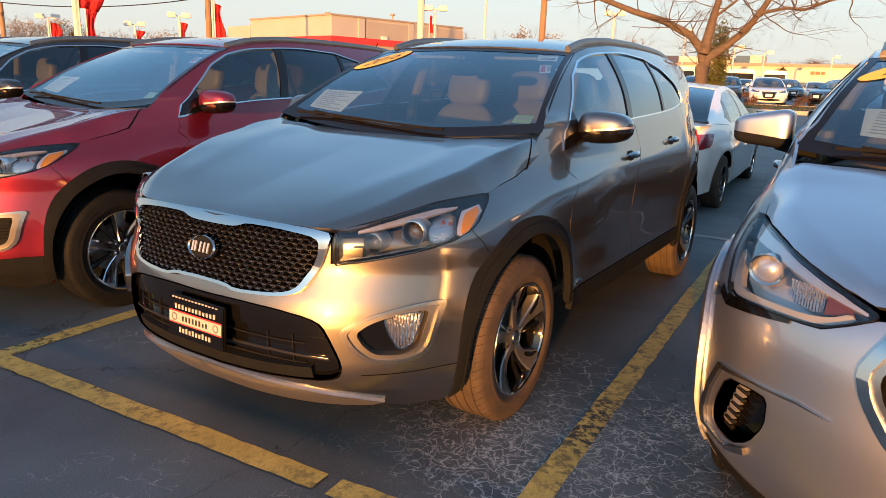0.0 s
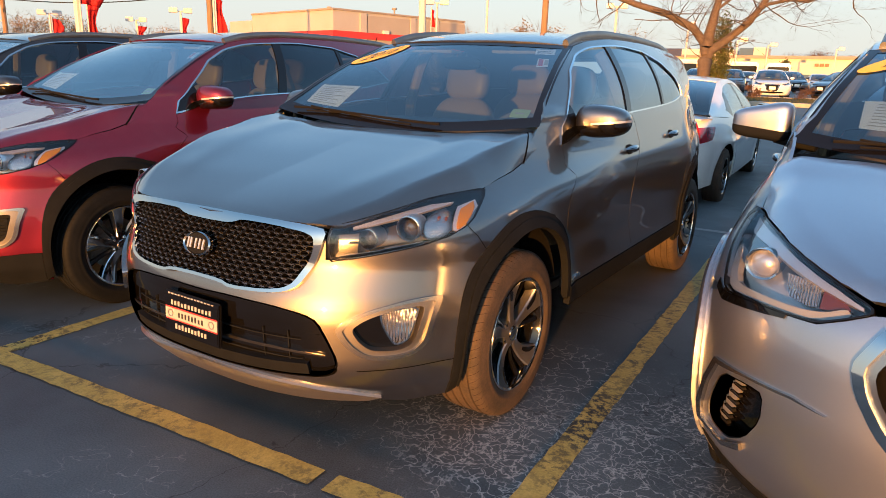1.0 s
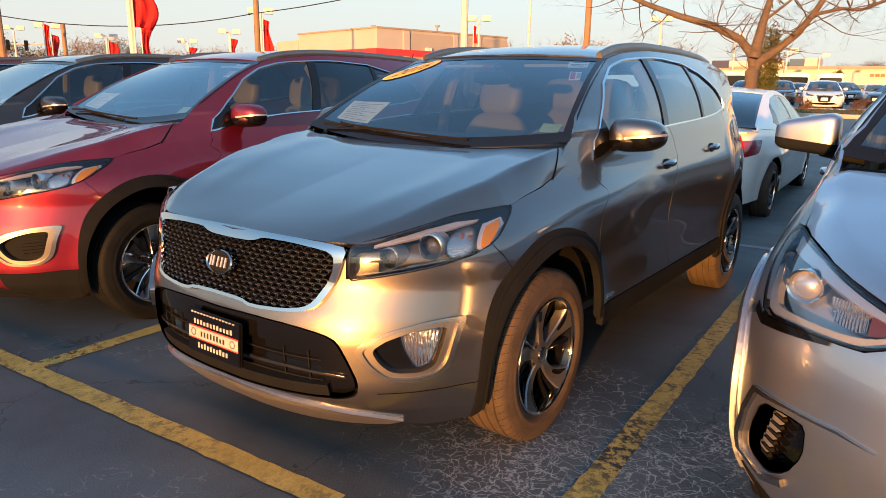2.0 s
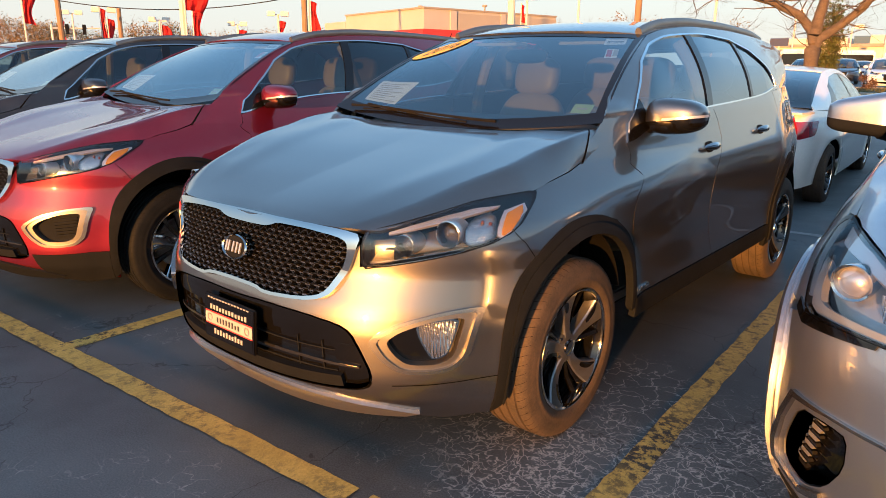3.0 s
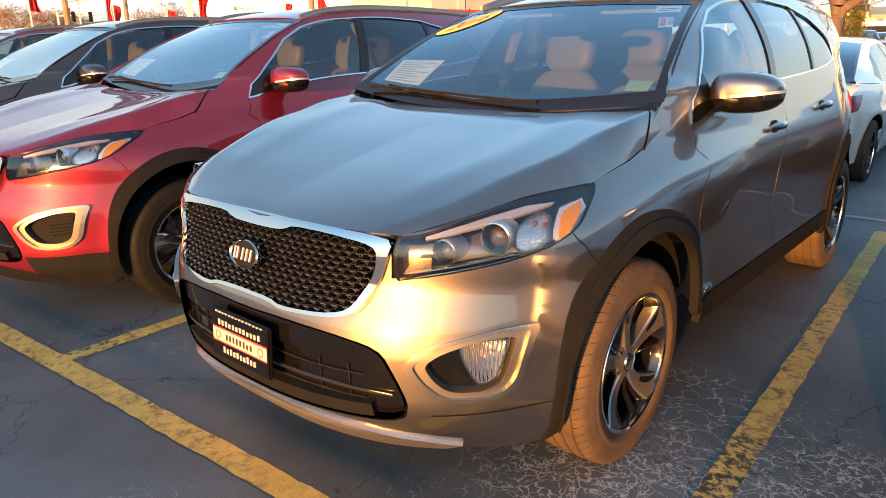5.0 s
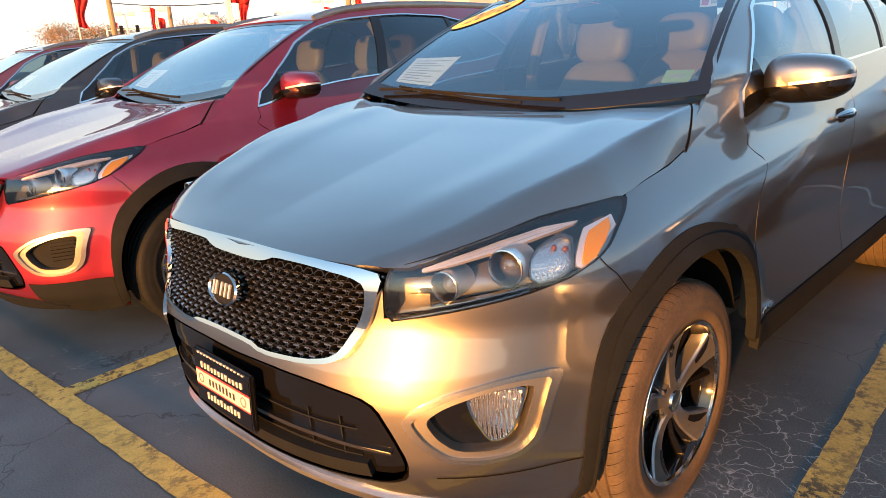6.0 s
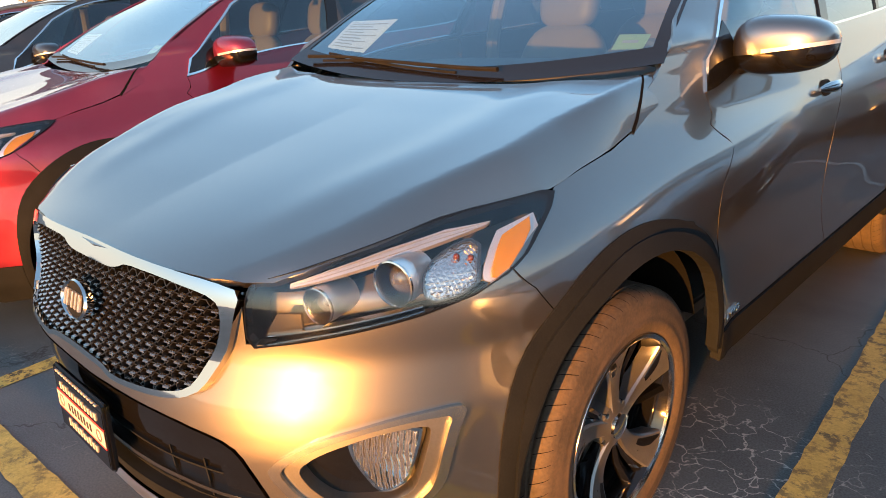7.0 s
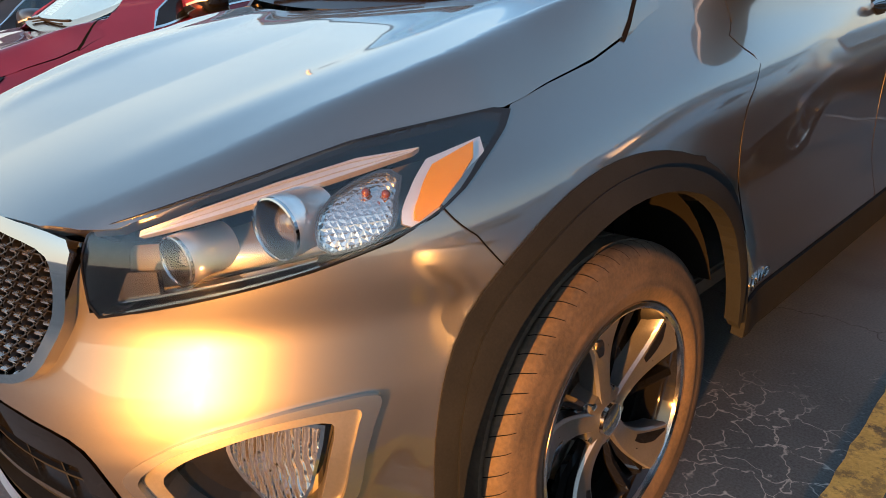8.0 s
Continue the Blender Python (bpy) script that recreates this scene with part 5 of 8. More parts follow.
CRYSTAL = material("faceted_crystal", (0.60, 0.59, 0.575), 0.12, 0.95)
CRYSTAL_N = CRYSTAL.node_tree
_v = node(CRYSTAL, "TexVoronoi", Scale=125.0, Randomness=0.25)
_v.distance = "CHEBYCHEV"
link(CRYSTAL, node(CRYSTAL, "TexCoord"), "Object", _v, "Vector")
_b = node(CRYSTAL, "Bump", Strength=0.8, Distance=0.004)
link(CRYSTAL, _v, "Distance", _b, "Height")
link(CRYSTAL, _b, "Normal", CRYSTAL_N.nodes["Principled BSDF"], "Normal")
REFLECTOR = material("ribbed_lamp_reflector", (0.68, 0.67, 0.65), 0.1, 0.95)
_w = node(REFLECTOR, "TexWave", Scale=42.0, Distortion=2.5, Detail=2.0)
link(REFLECTOR, node(REFLECTOR, "TexCoord"), "Object", _w, "Vector")
_b = node(REFLECTOR, "Bump", Strength=0.9, Distance=0.006)
link(REFLECTOR, _w, "Fac", _b, "Height")
link(REFLECTOR, _b, "Normal", REFLECTOR.node_tree.nodes["Principled BSDF"], "Normal")
# much paler than the mesh: the glints on the scoops are painted in
GRILLE_GLINT = worn("grille_lip", (0.27, 0.265, 0.25), (0.58, 0.565, 0.54), 60, 300, 0.22, 0.1, 0.95)
GRILLE_BLACK = worn("grille_black", (0.007, 0.007, 0.0065), (0.015, 0.0138, 0.0125), 20, 300, 0.3, 0.1, 0.4)

DARKCHROME = material("smoked_chrome", (0.20, 0.197, 0.19), 0.22, 0.7)
SMOKED = material("smoked_silver", (0.13, 0.127, 0.12), 0.2, 0.9)
DULL = worn("dull_silver_plastic", (0.20, 0.195, 0.185), (0.25, 0.243, 0.23), 8, 200, 0.4, 0.04, 0.9)
BEZEL = worn("silver_painted_plastic", (0.36, 0.35, 0.33), (0.42, 0.41, 0.39), 8, 200, 0.27, 0.04, 1.0)
main_car = suv(pose(0, 0, 0), GREY, "taupe grey metallic SUV parked in a marked bay", "row of parked SUVs")

tagged(main_car, "taupe grey metallic SUV with black diamond grille")


def sticker(name, car, pts, mat, label="", lift=0.003, soften=0):
    """A flat label on the windscreen, by its corners across and up the glass."""
    return skin(name, screen_surface, round_off(pts, soften) if soften else pts, mat, car, step=0.05, lift=lift, skirt=0.0, label=label)[0]


def oval(a, b, ra, rb, lean, n=28):
    return [(a + ra * math.cos(t) - lean * rb * math.sin(t) * 0.0, b + rb * math.sin(t) + lean * ra * math.cos(t)) for t in [2 * math.pi * i / n for i in range(n)]]


def year_sticker(car, year, a=-0.765, b=0.785, ra=0.185, rb=0.115, lean=0.72):
    """A yellow oval with a dark rim and the model year."""
    rim = sticker("year_sticker", car, oval(a, b, ra, rb, lean), INK, "yellow oval year sticker")
    face = sticker("sticker_face", rim, oval(a, b, ra * 0.97, rb * 0.96, lean), YELLOW, "", 0.0045)
    cu = bpy.data.curves.new("year", "FONT")
    cu.body, cu.size, cu.align_x, cu.align_y, cu.shear = year, 1.0, "CENTER", "CENTER", 0.2
    cu.offset = 0.004
    tmp = bpy.data.objects.new("year", cu)
    scene.collection.objects.link(tmp)
    bpy.context.view_layer.update()
    me = bpy.data.meshes.new_from_object(tmp.evaluated_get(bpy.context.evaluated_depsgraph_get()))
    scene.collection.objects.unlink(tmp)
    bpy.data.objects.remove(tmp)
    for v in me.vertices:
        p = (a + v.co.x * ra * 0.62, b + v.co.x * ra * 0.62 * lean + v.co.y * rb * 1.5)
        q = Vector(screen_surface(*p))
        e = 1e-3
        n = (Vector(screen_surface(p[0] + e, p[1])) - q).cross(Vector(screen_surface(p[0], p[1] + e)) - q).normalized()
        v.co = q + n * 0.006
    me.materials.clear()
    me.materials.append(INK)
    ob = new("year_figures", me)
    ob.parent = rim


def window_papers(car):
    """The price sheet, inventory labels and the green tag behind the screen."""
    sheet = sticker("price_sheet", car, [(-0.85, 0.135), (-0.90, 0.335), (-0.53, 0.372), (-0.53, 0.142)], PAPER, "white printed price sheet", -0.006)
    for k in range(9):
        q0, q1 = 0.08 + 0.095 * k, 0.115 + 0.095 * k
        row = [(-0.855, 0.135), (-0.90, 0.335), (-0.53, 0.372), (-0.53, 0.142)]
        def spot(h, v):
            lo = (row[0][0] + (row[3][0] - row[0][0]) * h, row[0][1] + (row[3][1] - row[0][1]) * h)
            hi = (row[1][0] + (row[2][0] - row[1][0]) * h, row[1][1] + (row[2][1] - row[1][1]) * h)
            return (lo[0] + (hi[0] - lo[0]) * v, lo[1] + (hi[1] - lo[1]) * v)
        end = (0.9, 0.55, 0.8, 0.62)[k % 4]
        sticker("print_line", sheet, [spot(0.1, q0), spot(end, q0), spot(end, q1), spot(0.1, q1)], FAINT, "", -0.0048)
    one = sticker("stock_label", car, [(0.728, 0.850), (0.885, 0.856), (0.872, 0.955), (0.705, 0.938)], PAPER, "white stock label", -0.006)
    for q in (0.87, 0.89, 0.93):
        sticker("print_line", one, [(0.74, q), (0.865, q + 0.004), (0.863, q + 0.014), (0.738, q + 0.01)], INK, "", -0.0048)
    two = sticker("stock_label", car, [(0.805, 0.665), (0.892, 0.663), (0.868, 0.782), (0.776, 0.79)], PAPER, "red and white stock label", -0.006)
    sticker("red_block", two, [(0.81, 0.68), (0.845, 0.68), (0.825, 0.775), (0.788, 0.78)], REDINK, "", -0.0048)
    sticker("print_block", two, [(0.853, 0.69), (0.885, 0.69), (0.870, 0.765), (0.838, 0.77)], FAINT, "", -0.0048)
    tag = sticker("green_tag", car, [(0.79, 0.12), (0.905, 0.10), (0.915, 0.175), (0.795, 0.196)], GREENTAG, "pale green paper tag", -0.006)
    sticker("print_line", tag, [(0.82, 0.145), (0.88, 0.135), (0.88, 0.15), (0.82, 0.16)], FAINT, "", -0.0048)


def drive_badge(car):
    """Small chrome letters low on the door."""
    cu = bpy.data.curves.new("letters", "FONT")
    cu.body, cu.size, cu.extrude, cu.shear = "AWD", 0.030, 0.002, 0.35
    tmp = bpy.data.objects.new("letters", cu)
    scene.collection.objects.link(tmp)
    bpy.context.view_layer.update()
    me = bpy.data.meshes.new_from_object(tmp.evaluated_get(bpy.context.evaluated_depsgraph_get()))
    scene.collection.objects.unlink(tmp)
    bpy.data.objects.remove(tmp)
    for v in me.vertices:
        y, z = 1.375 + v.co.x * 1.5, 0.478 + v.co.y
        p = Vector(MAIN_SHAPE.wrap(MAIN_SHAPE.u_at_y(y, z), z))
        v.co = p + Vector((0.004 + v.co.z, 0, 0))
    me.materials.clear()
    me.materials.append(CHROME)
    ob = new("drive_badge", me)
    ob.parent = car
    tagged(ob, "chrome badge letters")


FAINT = material("faint_print", (0.40, 0.41, 0.40), 0.7)
window_papers(main_car)
drive_badge(main_car)

# ---- the silver neighbour ----
N_LAMP = [(0.815, 0.976), (0.79, 0.985), (0.71, 0.963), (0.62, 0.935), (0.53, 0.908), (0.45, 0.882), (0.447, 0.868), (0.50, 0.843), (0.56, 0.816), (0.61, 0.812), (0.71, 0.806), (0.82, 0.787), (0.835, 0.84), (0.843, 0.90), (0.838, 0.95)]
N_GRILLE = [(0.0, 0.872), (0.30, 0.868), (0.41, 0.850), (0.44, 0.805), (0.468, 0.75), (0.45, 0.688), (0.40, 0.61), (0.36, 0.572), (0.28, 0.55), (0.0, 0.545)]
N_FOG = [(0.785, 0.567), (0.82, 0.447), (0.812, 0.372), (0.745, 0.366), (0.69, 0.415), (0.652, 0.50), (0.655, 0.582), (0.70, 0.584)]
N_BEZEL = [(0.50, 0.606), (0.58, 0.619), (0.68, 0.612), (0.805, 0.594), (0.838, 0.50), (0.848, 0.40), (0.838, 0.342), (0.75, 0.337), (0.69, 0.375), (0.695, 0.395), (0.755, 0.350), (0.828, 0.356), (0.836, 0.41), (0.827, 0.49), (0.796, 0.580), (0.70, 0.603), (0.58, 0.612)]
NEXT_HOOD = hood_of(
    spline((0.05, 0.875), (0.2, 0.935), (0.4, 0.993), (0.6, 1.036), (0.87, 1.084), (1.1, 1.12), (1.25, 1.13)),
    spline((0.05, 0.87), (0.25, 0.94), (0.4, 0.98), (0.6, 1.025), (0.87, 1.083), (1.1, 1.14), (1.25, 1.155)),
    spline((0.05, 0.36), (0.18, 0.45), (0.25, 0.53), (0.36, 0.62), (0.52, 0.71), (0.75, 0.792), (0.9, 0.80), (1.05, 0.81), (1.25, 0.82)),
    spline((0.05, 0.85), (0.18, 0.884), (0.25, 0.911), (0.36, 0.938), (0.52, 0.966), (0.75, 0.988), (0.9, 1.03), (1.05, 1.09), (1.25, 1.12)))


def wing_mirror(car, body, at, size=(0.118, 0.085, 0.085)):
    """A squarer mirror with a flat rear face and a black foot."""
    def shell():
        bm = egg(bmesh.new(), size, 4.6)
        for v in bm.verts:
            k = (v.co.x / size[0] + 1) / 2
            v.co.z *= 1.0 - 0.38 * k
            v.co.z -= 0.012 * k
            v.co.y += 0.02 * k
        return bm
    top, low = cut(shell(), (0, 0, -0.030), (0.10, 0, -1)), cut(shell(), (0, 0, -0.030), (-0.10, 0, 1))
    for nm, bm, mat in (("mirror_cap", top, body), ("mirror_base", low, PLASTIC)):
        bmesh.ops.transform(bm, matrix=Matrix.Translation(at), verts=bm.verts)
        both(nm, bm, mat, car)
    a = Vector(at)
    both("mirror_arm", tube(bmesh.new(), [a + Vector((-0.06, 0, -0.07)), a + Vector((-0.14, -0.02, -0.085)), a + Vector((-0.22, -0.03, -0.095))], 0.032, 10, 0.7), PLASTIC, car)
    both("mirror_glass", box(bmesh.new(), a.x - 0.1, a.y + 0.082, a.z - 0.055, a.x + 0.1, a.y + 0.09, a.z + 0.05, 0.003), CHROME, car)


def silver_suv(m):
    car = thing("parked_suv", m, "silver SUV with chrome grille frame and swept headlamps", "car", "row of parked SUVs")
    sh = NEXT_SHAPE
    s, body = sh.wrap, SILVER

    def nose(pts):
        return on_nose(pts, sh)
    edge = [fx(0.0, 0.876, sh), fx(0.30, 0.873, sh), fx(0.41, 0.872, sh), fx(0.445, 0.866, sh)] + nose([(x, z - 0.004) for x, z in N_LAMP[7:12]]) + [fx(0.845, 0.77, sh), fx(0.885, 0.74, sh)]
    edge += [fy(y, z, sh) for y, z in arc(*ARCH_AT[0], ARCH_OUT, 138, 196, 12)] + [fx(0.86, 0.325, sh), fx(0.78, 0.272, sh), fx(0.60, 0.235, sh), fx(0.0, 0.23, sh)]
    hole = round_off(nose(N_FOG), 1)
    skin("front_bumper", s, mirrored(edge), body, car, holes=[round_off(nose_mirror([(x * 0.99, z) for x, z in N_GRILLE], sh), 1)] + [[(g * a, b) for a, b in hole] for g in (1, -1)], step=0.02, skirt=0.03)
    skirt_line = [fx(0.0, 0.226, sh), fx(0.60, 0.231, sh), fx(0.78, 0.268, sh), fx(0.862, 0.323, sh), fx(0.872, 0.20, sh), fx(0.74, 0.175, sh), fx(0.0, 0.165, sh)]
    skin("bumper_skirt", s, mirrored(skirt_line), PLASTIC, car, step=0.03, lift=0.004, skirt=0.03, label="black plastic lower skirt")
    # grille: broad silver frame, dark bars edged in chrome
    g_out = round_off(nose_mirror(N_GRILLE, sh), 1)
    g_mid = round_off(nose_mirror([(x * 0.945, 0.71 + (z - 0.71) * 0.90) for x, z in N_GRILLE], sh), 1)
    g_in = round_off(nose_mirror([(x * 0.90, 0.71 + (z - 0.71) * 0.82) for x, z in N_GRILLE], sh), 1)
    skin("grille_frame", s, g_out, CHROME, car, holes=[g_mid], step=0.02, lift=0.016, skirt=0.04, label="chrome grille frame")
    skin("grille_frame_inner", s, g_mid, BEZEL, car, holes=[g_in], step=0.02, lift=0.004, skirt=0.05)
    skin("grille_backing", s, g_in, DARK, car, step=0.05, lift=-0.04, skirt=0.0)
    for k in range(6):
        z = 0.615 + 0.037 * k
        half = 0.40 - 0.9 * abs(z - 0.74)
        for nm, z0, z1, mat, lift in (("grille_bar", z, z + 0.024, GRILLE_BLACK, 0.0), ("grille_bar_edge", z + 0.024, z + 0.029, CHROME, 0.003)):
            skin(nm, s, nose_mirror([(0, z1), (half, z1), (half, z0), (0, z0)], sh), mat, car, step=0.03, lift=lift, skirt=0.03)
    # headlamps
    out = round_off(nose(N_LAMP), 1)
    skin("headlamp_glass", s, out, LENS, car, step=0.02, lift=0.004, skirt=0.006, mirror=True, label="clear headlamp lens")
    skin("headlamp_seal", s, round_off(nose([(x + (x - 0.67) * 0.015, z + (z - 0.87) * 0.03) for x, z in N_LAMP]), 1), GLOSS, car, holes=[round_off(nose([(x - (x - 0.67) * 0.015, z - (z - 0.87) * 0.03) for x, z in N_LAMP]), 1)], step=0.02, lift=0.005, skirt=0.02, mirror=True)
    skin("headlamp_bowl", s, out, LAMPGREY, car, step=0.025, lift=-0.06, skirt=-0.055, mirror=True, label="grey headlamp housing")
    guide = [(0.828, 0.905), (0.832, 0.845), (0.820, 0.795), (0.71, 0.810), (0.61, 0.816), (0.545, 0.828), (0.49, 0.855), (0.505, 0.868), (0.552, 0.845), (0.61, 0.834), (0.71, 0.829), (0.795, 0.822), (0.808, 0.85), (0.806, 0.90)]
    skin("light_guide", s, round_off(nose(guide), 1), GUIDE, car, step=0.012, lift=-0.010, skirt=0.02, mirror=True, label="white light guide")
    skin("lamp_brow", s, nose([(0.80, 0.972), (0.71, 0.955), (0.62, 0.927), (0.53, 0.901), (0.47, 0.879), (0.47, 0.872), (0.54, 0.888), (0.63, 0.910), (0.72, 0.932), (0.80, 0.94)]), SLEEVE, car, step=0.012, lift=-0.010, skirt=0.02, mirror=True)
    skin("lamp_under_trim", s, nose([(0.845, 0.802), (0.82, 0.783), (0.71, 0.802), (0.63, 0.808), (0.635, 0.797), (0.71, 0.783), (0.82, 0.758), (0.852, 0.775)]), GLOSS, car, step=0.015, lift=0.005, skirt=0.02, mirror=True, label="gloss black trim under the headlamp")
    p = Vector(s(sh.u_at_x(0.735, 0.885), 0.885))
    for nm, mat, prof in (("projector_ring", CHROME, [(-0.06, 0.046), (0.0, 0.052), (0.008, 0.050), (0.004, 0.044), (-0.01, 0.040)]), ("projector_lens", SLEEVE, [(-0.012, 0.041), (0.004, 0.032), (0.012, 0.016), (0.014, 0.0)])):
        bm = lathe(bmesh.new(), prof, 28)
        for v in bm.verts:
            v.co = Vector((v.co.y, -v.co.x, v.co.z * 0.9))
        bmesh.ops.recalc_face_normals(bm, faces=bm.faces)
        bmesh.ops.transform(bm, matrix=Matrix.Translation(p + Vector((-0.008, 0.03, 0))) @ Matrix.Rotation(radians(16), 4, "Z"), verts=bm.verts)
        both(nm, bm, mat, car)
    skin("main_reflector", s, nose([(0.665, 0.905), (0.65, 0.855), (0.60, 0.848), (0.575, 0.855), (0.57, 0.895), (0.60, 0.908)]), REFLECTOR, car, step=0.012, lift=-0.022, skirt=0.02, mirror=True, label="faceted reflector")
    skin("turn_lamp", s, nose([(0.565, 0.895), (0.57, 0.852), (0.53, 0.858), (0.50, 0.868), (0.515, 0.888)]), AMBERGLASS, car, step=0.012, lift=-0.02, skirt=0.02, mirror=True, label="orange turn lamp")
    # fog recess with lamp fins
    skin("fog_bezel", s, nose(N_BEZEL), BEZEL, car, step=0.014, lift=0.012, skirt=0.03, mirror=True, label="chrome fog lamp bezel")
    skin("fog_recess", s, [(a + (sum(q[0] for q in hole) / len(hole) - a) * 0.05, b + (sum(q[1] for q in hole) / len(hole) - b) * 0.05) for a, b in hole], GLOSS, car, step=0.03, lift=-0.05, skirt=-0.048, mirror=True)
    for k in range(6):
        q = k / 5
        x, z = 0.757 + 0.040 * q, 0.556 - 0.155 * q
        skin("day_lamp", s, nose([(x - 0.020, z + 0.008), (x + 0.014, z + 0.012), (x + 0.016, z - 0.016), (x - 0.010, z - 0.014)]), SLEEVE, car, step=0.012, lift=-0.034, skirt=0.012, mirror=True, label="small ribbed day lamp")
        skin("day_lamp_fin", s, nose([(x - 0.024, z - 0.017), (x + 0.012, z - 0.017), (x + 0.013, z - 0.021), (x - 0.028, z - 0.022)]), GLOSS, car, step=0.02, lift=-0.026, skirt=0.02, mirror=True)
    # bonnet
    fr = [(0.0, 0.10), (0.30, 0.125), (0.40, 0.16)]
    rim = [(x, y) for y, x in ((0.193, 0.456), (0.251, 0.527), (0.305, 0.575), (0.362, 0.618), (0.445, 0.669), (0.53, 0.708), (0.64, 0.755), (0.755, 0.788), (0.90, 0.796), (1.0, 0.80))]
    back = [(0.795, 1.07), (0.76, 1.11), (0.45, 1.13), (0.0, 1.135)]
    skin("bonnet", NEXT_HOOD, mirrored(fr + rim + back), body, car, step=0.028, skirt=0.02)
    skin("cowl", NEXT_HOOD, mirrored([(0.0, 1.10), (0.70, 1.09), (0.78, 1.13), (0.775, 1.22), (0.0, 1.20)]), PLASTIC, car, step=0.05, lift=-0.012, skirt=0.0)
    wing = [fy(0.455, 0.79, sh), fy(0.52, 0.84, sh), fy(0.66, 0.905, sh), fy(0.80, 0.953, sh), fy(0.86, 0.982, sh), fy(0.78, 0.99, sh), fy(0.90, 1.027, sh), fy(1.02, 1.085, sh), fy(1.08, 1.13, sh), fy(1.17, 1.172, sh), fy(1.25, 1.196, sh), fy(1.31, 1.212, sh), fy(1.385, 1.180, sh), fy(1.376, 1.10, sh), fy(1.346, 1.02, sh), fy(1.345, 0.92, sh), fy(1.345, 0.62, sh), fy(1.346, 0.47, sh)]
    shell_of(car, body, wing, sh, mirrors=False, track=0.735)
    repaint(car, RUBBER, DARKRUBBER)
    for o in car.children:
        if o.name.startswith(("arch_trim", "arch_lip")):
            o.data.materials[0] = body
            tagged(o, "silver painted wheel arch edge")
    wing_mirror(car, body, (0.942, 1.58, 1.236), (0.118, 0.085, 0.090))
    return car


LAMPGREY = material("lamp_grey", (0.40, 0.42, 0.45), 0.32, 0.6)
silver_car = silver_suv(pose(2.53, 0.18, 0))
year_sticker(silver_car, "20", -0.79, 0.80, 0.165, 0.085, 0.72)
sheet = sticker("price_sheet", silver_car, [(-0.77, 0.19), (-0.81, 0.407), (-0.45, 0.45), (-0.44, 0.20)], PAPER, "white printed price sheet", -0.006)
for k in range(8):
    q = 0.215 + 0.024 * k
    sticker("print_line", sheet, [(-0.74, q), (-0.48, q + 0.012), (-0.485, q + 0.019), (-0.742, q + 0.008)], FAINT, "", -0.0048)

# ---- the saloons ----
SALOON = Shape(
    nose=spline((0.15, 0.16), (0.25, 0.07), (0.40, 0.03), (0.55, 0.03), (0.68, 0.07), (0.76, 0.14), (0.9, 0.4)),
    wide_front=spline((0.15, 0.84), (0.3, 0.90), (0.45, 0.915), (0.6, 0.92), (0.7, 0.905), (0.8, 0.86), (0.95, 0.80)),
    wide=spline((0.15, 0.85), (0.25, 0.89), (0.45, 0.91), (0.6, 0.92), (0.75, 0.915), (0.85, 0.90), (0.95, 0.87), (1.05, 0.83)),
    corner=spline((0.15, 0.8), (0.5, 0.85), (0.7, 1.0), (0.9, 1.2)), power=spline((0.15, 2.3), (0.6, 2.4), (0.9, 2.4)),
    length=4.87, tail=spline((0.2, 0.10), (0.45, 0.0), (0.7, 0.03), (0.9, 0.06), (1.05, 0.12)), wheels=((0.96, 0.335), (3.78, 0.335)), flare=0.012,
    creases=((1.3, 4.2, 0.62, 0.05, 0.012, 0.03),))
S_BELT = spline((1.0, 0.92), (1.4, 0.93), (2.4, 0.955), (3.4, 0.99), (3.9, 1.03), (4.4, 1.05))
S_ROOF_Z = spline((1.12, 0.94), (1.5, 1.16), (1.9, 1.345), (2.2, 1.405), (2.6, 1.43), (3.0, 1.415), (3.4, 1.34), (3.8, 1.22), (4.2, 1.075))
S_ROOF_X = spline((1.12, 0.76), (1.5, 0.70), (1.9, 0.62), (2.2, 0.585), (3.0, 0.57), (3.4, 0.58), (3.8, 0.62), (4.2, 0.70))


def s_side(y, v):
    zb, zr = S_BELT(y), max(S_BELT(y), S_ROOF_Z(y))
    xb = SALOON.wrap(SALOON.u_at_y(y, zb), zb)[0]
    return (xb + (S_ROOF_X(y) - xb) * v + 0.03 * math.sin(math.pi * v) * min(1.0, (zr - zb) / 0.3), y, zb + (zr - zb) * v)


def sz(y, z):
    zb, zr = S_BELT(y), max(S_BELT(y) + 0.002, S_ROOF_Z(y))
    return (y, (z - zb) / (zr - zb))


def s_screen(a, b):
    c = 1 - a * a
    p = Vector((0.76 * a, 1.05 + 0.09 * (1 - c), 0.935 + 0.02 * c)).lerp(Vector((0.60 * a, 1.99 - 0.08 * c, 1.36 + 0.045 * c)), b)
    k = math.sin(math.pi * min(1.0, max(0.0, b))) * 0.03
    return (p.x, p.y - k * 0.4, p.z + k)


def s_back(a, b):
    c = 1 - a * a
    p = Vector((0.70 * a, 4.22 + 0.06 * c, 1.06 + 0.02 * c)).lerp(Vector((0.565 * a, 3.12 + 0.06 * c, 1.395 + 0.03 * c)), b)
    k = math.sin(math.pi * min(1.0, max(0.0, b))) * 0.04
    return (p.x, p.y + k * 0.3, p.z + k)


